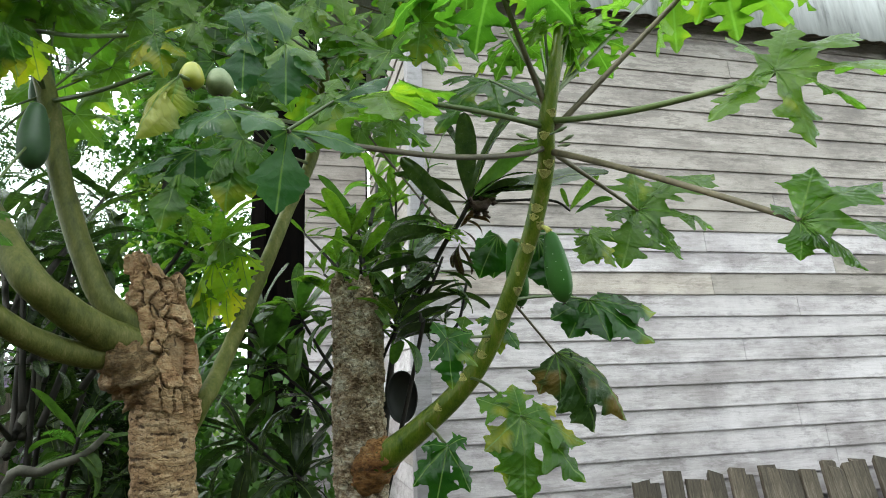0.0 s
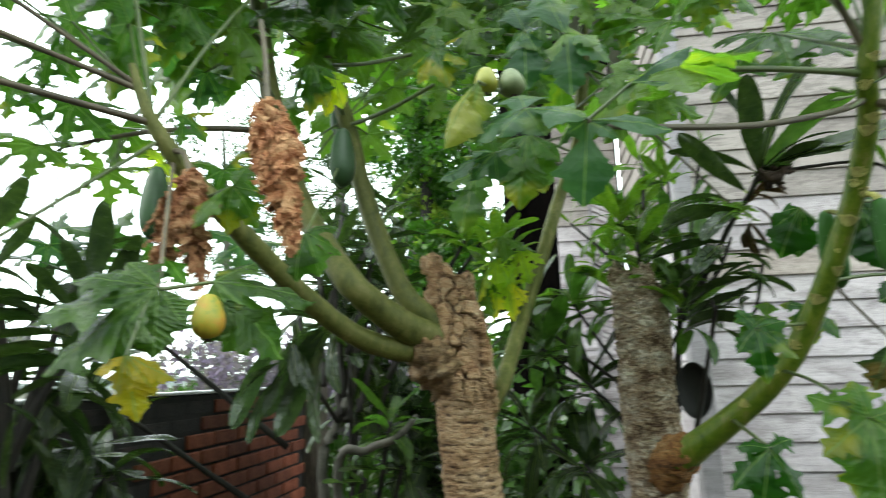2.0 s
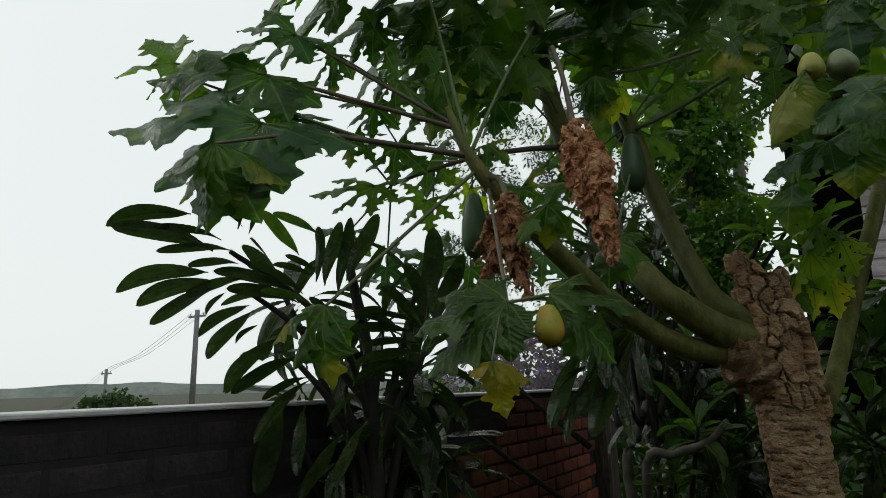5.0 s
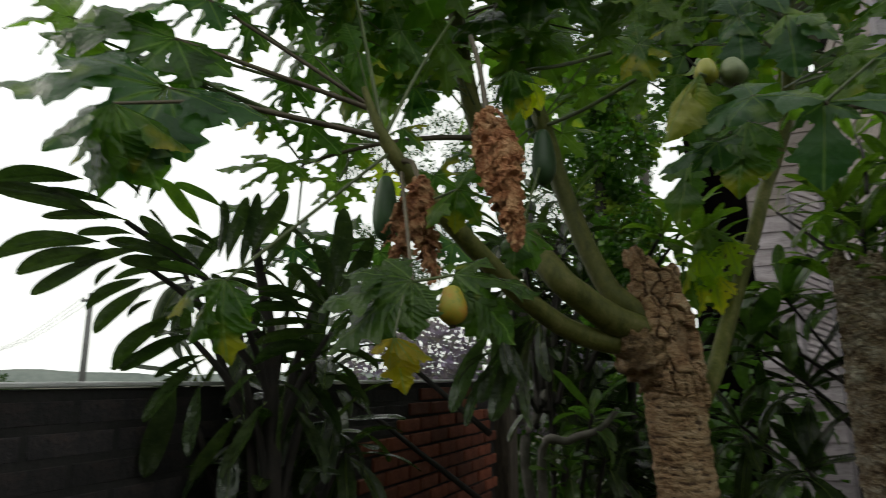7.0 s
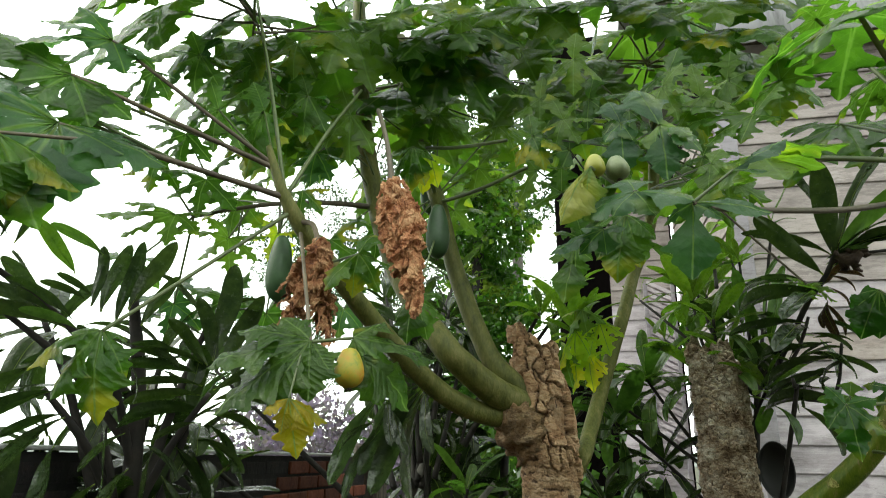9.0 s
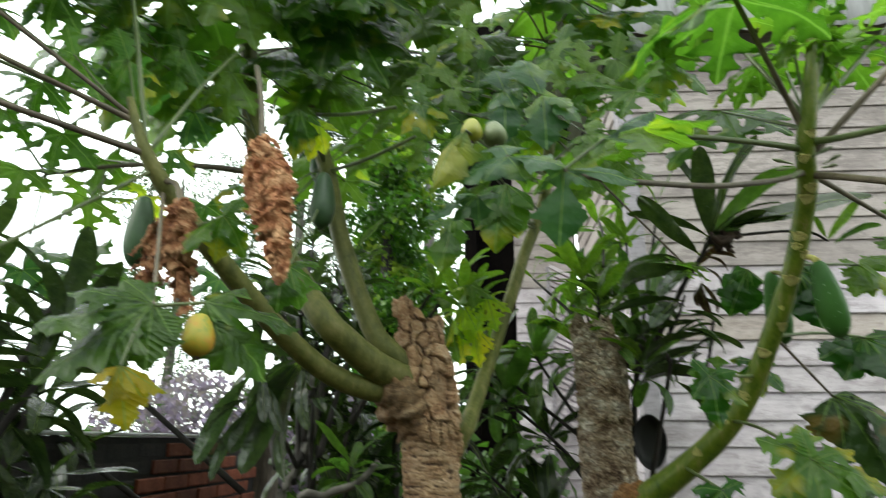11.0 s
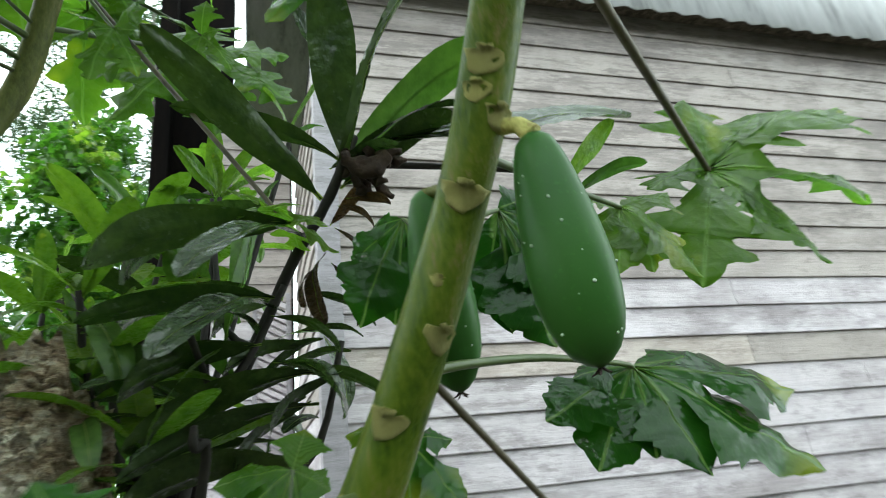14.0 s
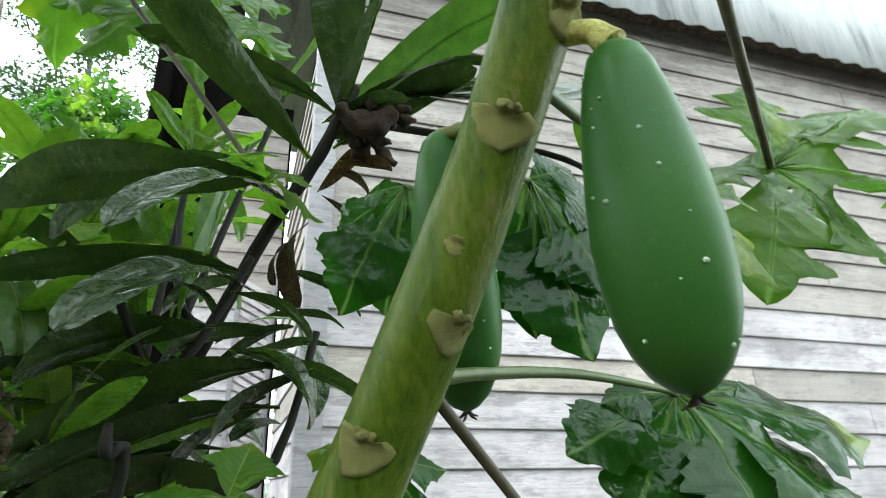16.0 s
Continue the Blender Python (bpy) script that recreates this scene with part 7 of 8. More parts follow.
for base, tip, key, shape, roll in [
        ((0.831, 2.550, 2.261), (1.006, 2.460, 2.361), "dark", 1, -0.6),
        ((0.842, 2.550, 2.286), (0.931, 2.500, 2.310), "dark", 1, -0.5),
        ((0.805, 2.560, 2.153), (0.797, 2.500, 2.025), "dead", 2, 0.9),
        ((0.823, 2.580, 2.205), (0.845, 2.520, 2.083), "dead", 2, -0.9),
        ((0.793, 2.560, 2.129), (0.770, 2.520, 2.055), "dead", 2, 0.8),
        ((0.841, 2.560, 2.248), (0.901, 2.500, 2.214), "dead", 1, -0.7),
        ((0.828, 2.570, 2.239), (0.874, 2.520, 2.172), "dead", 2, -0.6),
        ((0.818, 2.600, 2.217), (0.883, 2.560, 2.281), "dead", 1, -0.8),
        ((0.820, 2.620, 2.158), (0.856, 2.600, 2.045), "dead", 1, -0.7),
        ((0.789, 2.620, 2.107), (0.878, 2.560, 2.036), "dark", 1, -0.5),
        ((0.765, 2.620, 2.044), (0.856, 2.550, 2.018), "slim", 1, -0.4),
        ((0.724, 2.640, 1.980), (0.844, 2.600, 2.007), "slim", 1, -0.4),
        ((0.719, 2.600, 1.902), (0.771, 2.560, 1.936), "dark", 1, -0.5),
        ((0.726, 2.580, 1.990), (0.807, 2.460, 1.891), "wet", 2, -0.7)]:
    reach_leaf(tree_c, base, tip, key, shape, roll)
reach_leaf(tree_c, (0.615, 2.700, 2.036), (0.572, 2.600, 2.171), "mid", 4, 0.3)
reach_leaf(tree_c, (0.583, 2.750, 2.107), (0.572, 2.700, 2.310), "mid", 4, -0.3)
reach_leaf(tree_c, (0.664, 2.750, 2.144), (0.684, 2.700, 2.274), "mid", 0, 0.5)
reach_leaf(tree_c, (0.613, 2.900, 2.403), (0.539, 2.850, 2.492), "young", 0, 0.2)
reach_leaf(tree_c, (0.619, 2.900, 2.403), (0.619, 2.850, 2.550), "young", 4, 0.4)
reach_leaf(tree_c, (0.619, 2.900, 2.403), (0.699, 2.850, 2.499), "young", 0, -0.3)
reach_leaf(tree_c, (0.613, 2.900, 2.390), (0.511, 2.800, 2.364), "young", 1, 0.2)
reach_leaf(tree_c, (0.387, 2.700, 2.101), (0.389, 2.650, 2.225), "young", 4, 0.2)
reach_leaf(tree_c, (0.387, 2.700, 2.101), (0.342, 2.600, 2.139), "young", 0, 0.4)
reach_leaf(tree_c, (0.387, 2.700, 2.101), (0.454, 2.600, 2.137), "young", 1, 0.2)
reach_leaf(tree_c, (0.415, 2.600, 1.964), (0.427, 2.550, 2.020), "young", 0, 0.2)
reach_leaf(tree_c, (0.416, 2.600, 1.949), (0.508, 2.500, 1.990), "mid", 1, 0.2)
reach_leaf(tree_c, (0.416, 2.600, 1.949), (0.383, 2.500, 1.990), "mid", 1, 0.2)
reach_leaf(tree_c, (0.773, 2.631, 2.235), (0.512, 2.612, 2.122), "wet", 3, 0.3)
reach_leaf(tree_c, (0.733, 2.708, 2.117), (0.487, 2.676, 2.027), "wet", 3, 0.2)
reach_leaf(tree_c, (0.742, 2.724, 2.126), (0.631, 2.704, 2.052), "wet", 2, 0.5)
reach_leaf(tree_c, (0.549, 2.764, 2.099), (0.367, 2.720, 2.203), "dark", 1, 0.3)
reach_leaf(tree_c, (0.623, 2.799, 1.950), (0.445, 2.696, 2.064), "mid", 1, 0.4)
reach_leaf(tree_c, (0.574, 2.751, 1.969), (0.391, 2.686, 1.982), "wet", 1, 1.0)
reach_leaf(tree_c, (0.593, 2.799, 1.914), (0.383, 2.766, 1.919), "dark", 1, 0.5)
reach_leaf(tree_c, (0.813, 2.709, 2.056), (0.841, 2.695, 1.923), "wet", 2, 0.6)
reach_leaf(tree_c, (0.628, 2.856, 2.388), (0.547, 2.841, 2.487), "young", 0, 0.2)
reach_leaf(tree_c, (0.629, 2.857, 2.383), (0.615, 2.847, 2.480), "young", 4, 0.4)
reach_leaf(tree_c, (0.634, 2.856, 2.382), (0.685, 2.820, 2.443), "young", 0, 0.3)
reach_leaf(tree_c, (0.634, 2.857, 2.379), (0.727, 2.775, 2.386), "young", 1, 0.2)
reach_leaf(tree_c, (0.629, 2.859, 2.378), (0.546, 2.832, 2.362), "mid", 1, 0.3)
reach_leaf(tree_c, (0.627, 2.906, 2.105), (0.696, 2.871, 2.297), "young", 0, 0.2)
reach_leaf(tree_c, (0.701, 2.851, 2.051), (0.814, 2.756, 2.076), "mid", 1, 0.4)
reach_leaf(tree_c, (0.616, 2.880, 2.183), (0.510, 2.839, 2.224), "mid", 1, 0.3)
reach_leaf(tree_c, (0.675, 2.792, 1.933), (0.547, 2.749, 1.845), "wet", 2, 0.3)
reach_leaf(tree_c, (0.660, 2.842, 1.957), (0.779, 2.757, 1.890), "wet", 2, 0.3)
reach_leaf(tree_c, (0.649, 2.807, 1.911), (0.731, 2.766, 1.813), "dark", 2, 0.3)
reach_leaf(tree_c, (0.363, 3.079, 2.129), (0.287, 3.066, 2.219), "young", 0, 0.3)
reach_leaf(tree_c, (0.363, 3.081, 2.124), (0.364, 3.070, 2.243), "young", 4, 0.2)
reach_leaf(tree_c, (0.369, 3.080, 2.124), (0.450, 3.035, 2.185), "young", 1, 0.3)
reach_leaf(tree_c, (0.358, 3.084, 2.119), (0.277, 3.049, 2.126), "young", 1, 0.2)
reach_leaf(tree_c, (0.282, 3.142, 2.315), (0.306, 3.136, 2.404), "young", 0, 0.2)
reach_leaf(tree_c, (0.282, 3.144, 2.310), (0.211, 3.138, 2.378), "young", 0, 0.4)
reach_leaf(tree_c, (0.287, 3.143, 2.309), (0.390, 3.059, 2.311), "young", 1, 0.2)
reach_leaf(tree_c, (0.772, 2.870, 2.540), (0.864, 2.836, 2.712), "young", 0, 0.3)
reach_leaf(tree_c, (0.772, 2.872, 2.535), (0.712, 2.891, 2.674), "young", 4, 0.2)
reach_leaf(tree_c, (0.766, 2.875, 2.530), (0.837, 2.801, 2.529), "mid", 1, 0.2)
limb("branch", [((0.603, 2.750, 1.868), 0.007), ((0.631, 2.857, 2.381), 0.005)], TWIG, tree_c, 8, 5, 0.2, 60.0)
limb("branch", [((0.603, 2.750, 1.868), 0.007), ((0.363, 3.081, 2.124), 0.005)], TWIG, tree_c, 8, 5, 0.2, 60.0)
limb("branch", [((0.603, 2.750, 1.868), 0.007), ((0.284, 3.143, 2.311), 0.005)], TWIG, tree_c, 8, 5, 0.2, 60.0)
limb("branch", [((0.603, 2.750, 1.868), 0.007), ((0.772, 2.872, 2.536), 0.005)], TWIG, tree_c, 8, 5, 0.2, 60.0)
limb("branch", [((0.603, 2.750, 1.868), 0.007), ((0.735, 2.707, 2.118), 0.005)], TWIG, tree_c, 8, 5, 0.2, 60.0)
limb("branch", [((0.603, 2.750, 1.868), 0.007), ((0.623, 2.799, 1.950), 0.005)], TWIG, tree_c, 8, 5, 0.2, 60.0)
limb("branch", [((0.51, 2.74, 1.1), 0.009), ((0.637, 2.500, 1.800), 0.007), ((0.633, 2.450, 1.867), 0.006), ((0.632, 2.450, 1.893), 0.004)], TWIG, tree_c, 8, 5, 0.2, 60.0)
limb("branch", [((0.50, 2.75, 1.0), 0.009), ((0.401, 2.700, 1.826), 0.007), ((0.416, 2.600, 1.949), 0.006), ((0.387, 2.700, 2.101), 0.004)], TWIG, tree_c, 8, 5, 0.2, 60.0)
limb("branch", [((0.711, 2.620, 2.014), 0.007), ((0.646, 2.750, 2.104), 0.006), ((0.613, 2.900, 2.403), 0.004)], TWIG, tree_c, 8, 5, 0.2, 60.0)
limb("branch", [((0.661, 2.660, 1.914), 0.006), ((0.636, 2.550, 1.970), 0.005), ((0.616, 2.450, 2.022), 0.004)], TWIG, tree_c, 8, 5, 0.2, 60.0)
limb("dead_panicle", [(C1 - Vector((0.0, 0.02, 0.0)), 0.010), (C1 + Vector((0.035, -0.03, -0.02)), 0.013), (C1 + Vector((0.065, -0.04, 0.0)), 0.009)], DEAD, tree_c, 18, 8, 1.2, 55.0, "shrivelled dark flower head")
dp = random.Random(17)
for k in range(14):
    w = Vector((dp.uniform(0.0, 0.10), dp.uniform(-0.05, 0.02), dp.uniform(-0.05, 0.03)))
    limb("dead_panicle", [(C1, 0.004), (C1 + w * 0.5 + Vector((0, 0, 0.006)), 0.004), (C1 + w * 0.8, dp.uniform(0.006, 0.010)), (C1 + w, 0.003)], DEAD, tree_c, 10, 6, 1.2, 90.0)
tw = random.Random(21)

def twig_c(p, ax, n, ln, key, seed):
    """A twig of this shrub with its whorl of leaves."""
    p = Vector(p)
    whorl(tree_c, p, ax, n, ln, key, seed)
    low_z = max(0.3, p.z - 0.42)
    foot = Vector((0.46 + 0.05 * min(1.0, low_z), 2.79 - 0.04 * min(1.5, low_z), low_z))
    limb("branch", [(foot, 0.008), (foot.lerp(p, 0.5) + Vector((tw.uniform(-0.04, 0.04), 0, 0.02)), 0.006), (p, 0.005)], TWIG, tree_c, 8, 5, 0.2, 60.0)


twig_c((0.463, 2.950, 2.265), (0.0, 0, 1), 13, 0.21, "young", 50)
twig_c((0.546, 3.100, 2.315), (-0.1, 0, 1), 13, 0.24, "young", 51)
twig_c((0.633, 3.400, 2.674), (0.2, 0, 1), 10, 0.2, "young", 52)
twig_c((0.501, 3.100, 2.363), (0.1, 0, 1), 12, 0.22, "mid", 53)
twig_c((0.255, 2.900, 1.948), (-0.4, -0.2, 0.8), 13, 0.24, "mid", 57)
twig_c((0.132, 2.900, 1.783), (-0.3, -0.4, 0.8), 13, 0.24, "mid", 58)
twig_c((0.296, 2.900, 1.652), (0, -0.4, 0.8), 13, 0.24, "dark", 59)
twig_c((0.076, 2.900, 1.505), (-0.2, -0.4, 0.8), 13, 0.24, "dark", 60)
twig_c((0.252, 2.800, 1.386), (0.1, -0.5, 0.8), 13, 0.24, "dark", 61)
twig_c((0.021, 3.000, 1.966), (-0.2, -0.2, 1), 12, 0.22, "young", 62)
twig_c((0.428, 2.800, 1.966), (0.0, -0.2, 1), 12, 0.22, "young", 65)
twig_c((0.458, 2.600, 2.109), (-0.1, -0.2, 1), 9, 0.16, "young", 68)
twig_c((0.490, 2.550, 1.980), (-0.1, -0.2, 1), 9, 0.15, "young", 69)
twig_c((0.574, 2.500, 1.876), (0, -0.3, 1), 9, 0.15, "young", 70)

for base, tip, key, shape, roll in [
        ((0.757, 2.500, 2.175), (0.500, 2.440, 2.088), "dark", 2, 0.2),
        ((0.740, 2.562, 2.079), (0.478, 2.502, 2.038), "slim", 1, 0.2),
        ((0.709, 2.524, 2.003), (0.545, 2.464, 1.927), "dark", 2, 0.3),
        ((0.787, 2.585, 2.019), (0.658, 2.525, 1.960), "slim", 2, 0.3),
        ((0.789, 2.547, 1.966), (0.548, 2.487, 1.873), "dark", 1, 0.3),
        ((0.784, 2.509, 1.916), (0.551, 2.449, 1.839), "slim", 1, 0.3),
        ((0.740, 2.571, 1.876), (0.541, 2.511, 1.829), "slim", 1, 0.2),
        ((0.770, 2.533, 1.843), (0.541, 2.473, 1.786), "dark", 2, 0.2),
        ((0.689, 2.594, 1.823), (0.763, 2.534, 1.673), "dark", 2, 0.4),
        ((0.742, 2.556, 1.969), (0.882, 2.496, 1.912), "slim", 2, 0.2),
        ((0.817, 2.518, 1.960), (0.719, 2.458, 1.857), "slim", 2, 0.3),
        ((0.779, 2.580, 1.930), (0.676, 2.520, 1.813), "slim", 2, 0.3),
        ((0.848, 2.542, 2.108), (0.932, 2.482, 2.157), "slim", 1, 0.3),
        ((0.722, 2.503, 2.040), (0.804, 2.443, 1.973), "slim", 2, 0.3)]:
    reach_leaf(tree_c, base, tip, key, shape, (0.5 + roll) * (1 if tip[0] < base[0] else -1))
limb("branch", [((0.600, 2.560, 1.866), 0.007), ((0.691, 2.560, 1.991), 0.006), ((0.741, 2.560, 2.101), 0.005)], TWIG, tree_c, 8, 5, 0.2, 60.0)
limb("branch", [((0.600, 2.560, 1.866), 0.007), ((0.767, 2.560, 1.842), 0.006), ((0.824, 2.560, 2.013), 0.005)], TWIG, tree_c, 8, 5, 0.2, 60.0)

tree_f = thing("loquat_tree", (-0.32, 3.45, 0), "dense dark loquat filling the space behind the stumps", "loquat", "loquats")
limb("trunk", [((-0.32, 3.45, -0.05), 0.04), ((-0.30, 3.43, 0.7), 0.034), ((-0.35, 3.4, 1.4), 0.024), ((-0.32, 3.4, 2.0), 0.014)], TWIG, tree_f, 10, 6, 0.2, 60.0)
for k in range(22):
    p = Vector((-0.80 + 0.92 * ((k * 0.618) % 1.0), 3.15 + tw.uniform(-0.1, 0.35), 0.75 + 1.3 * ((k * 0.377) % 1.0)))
    # whorls below 1.95 m take the darker leaf, higher ones the mid green
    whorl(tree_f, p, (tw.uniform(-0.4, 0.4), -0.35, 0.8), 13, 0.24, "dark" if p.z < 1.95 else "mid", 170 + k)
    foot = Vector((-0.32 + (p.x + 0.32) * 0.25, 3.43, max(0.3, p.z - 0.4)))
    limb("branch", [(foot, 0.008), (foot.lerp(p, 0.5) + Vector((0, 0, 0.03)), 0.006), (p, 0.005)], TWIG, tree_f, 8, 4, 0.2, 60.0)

# ---- loquat by the brick wall ----
tree_d = thing("loquat_tree", (-0.98, 1.75, 0), "loquat tree with long glossy leaves in front of the brick wall", "loquat", "loquats")
limb("trunk", [((-0.98, 1.75, -0.05), 0.035), ((-0.97, 1.74, 0.7), 0.03), ((-1.0, 1.72, 1.3), 0.024), ((-1.02, 1.7, 1.75), 0.018), ((-1.05, 1.66, 2.0), 0.012)], TWIG, tree_d, 10, 6, 0.2, 60.0)

def twig_d(p, ax, n, ln, key, seed):
    """A twig of this shrub with its whorl of leaves."""
    p = Vector(p)
    whorl(tree_d, p, ax, n, ln, key, seed)
    foot = Vector((-1.0 + (p.x + 1.0) * 0.3, 1.72, max(0.6, p.z - 0.45)))
    limb("branch", [(foot, 0.014), (foot.lerp(p, 0.5) + Vector((0, 0, 0.03)), 0.010), (p, 0.007)], TWIG, tree_d, 8, 5, 0.2, 60.0)


twig_d((-1.119, 1.903, 1.592), (-0.2, -0.4, 0.2), 11, 0.2, "dark", 210)
twig_d((-1.014, 1.886, 1.698), (-0.3, -0.3, 0.5), 10, 0.19, "dark", 211)
twig_d((-1.189, 1.779, 1.810), (-0.4, -0.3, 0.3), 10, 0.19, "dark", 212)
twig_d((-0.982, 1.879, 1.974), (0.2, -0.2, 0.9), 9, 0.2, "dark", 213)
twig_d((-1.310, 1.677, 1.961), (-0.4, -0.3, 0.5), 10, 0.2, "dark", 214)
twig_d((-1.138, 1.954, 1.424), (0, -0.5, 0.2), 11, 0.21, "dark", 215)
twig_d((-1.002, 2.041, 1.466), (0.3, -0.5, 0.3), 11, 0.2, "dark", 216)
twig_d((-1.186, 1.781, 1.496), (-0.1, -0.6, -0.1), 9, 0.2, "wet", 217)
twig_d((-1.333, 1.712, 1.662), (-0.4, -0.4, -0.2), 9, 0.21, "dark", 218)
twig_d((-1.126, 1.918, 1.921), (0, -0.2, 0.8), 9, 0.18, "dark", 220)
twig_d((-0.991, 1.882, 1.733), (0.5, -0.2, 0.5), 10, 0.22, "dark", 98)
twig_d((-1.006, 1.989, 1.543), (0.4, -0.4, 0.3), 11, 0.22, "dark", 100)
twig_d((-1.091, 1.790, 1.403), (0, -0.4, 0.5), 11, 0.22, "dark", 101)
limb("branch", [((-1.010, 1.710, 1.636), 0.011), ((-1.110, 1.582, 1.816), 0.009), ((-1.209, 1.454, 1.936), 0.006)], TWIG, tree_d, 8, 5, 0.2, 60.0)
limb("branch", [((-1.010, 1.710, 1.733), 0.011), ((-1.123, 1.563, 1.913), 0.009), ((-1.235, 1.416, 2.033), 0.006)], TWIG, tree_d, 8, 5, 0.2, 60.0)
limb("branch", [((-1.010, 1.710, 1.590), 0.011), ((-1.026, 1.632, 1.770), 0.009), ((-1.042, 1.555, 1.890), 0.006)], TWIG, tree_d, 8, 5, 0.2, 60.0)
limb("branch", [((-1.010, 1.710, 1.478), 0.011), ((-0.923, 1.703, 1.658), 0.009), ((-0.836, 1.695, 1.778), 0.006)], TWIG, tree_d, 8, 5, 0.2, 60.0)
limb("branch", [((-1.010, 1.710, 1.386), 0.011), ((-1.019, 1.661, 1.566), 0.009), ((-1.029, 1.612, 1.686), 0.006)], TWIG, tree_d, 8, 5, 0.2, 60.0)
limb("branch", [((-1.010, 1.710, 1.474), 0.011), ((-1.071, 1.622, 1.654), 0.009), ((-1.133, 1.534, 1.774), 0.006)], TWIG, tree_d, 8, 5, 0.2, 60.0)
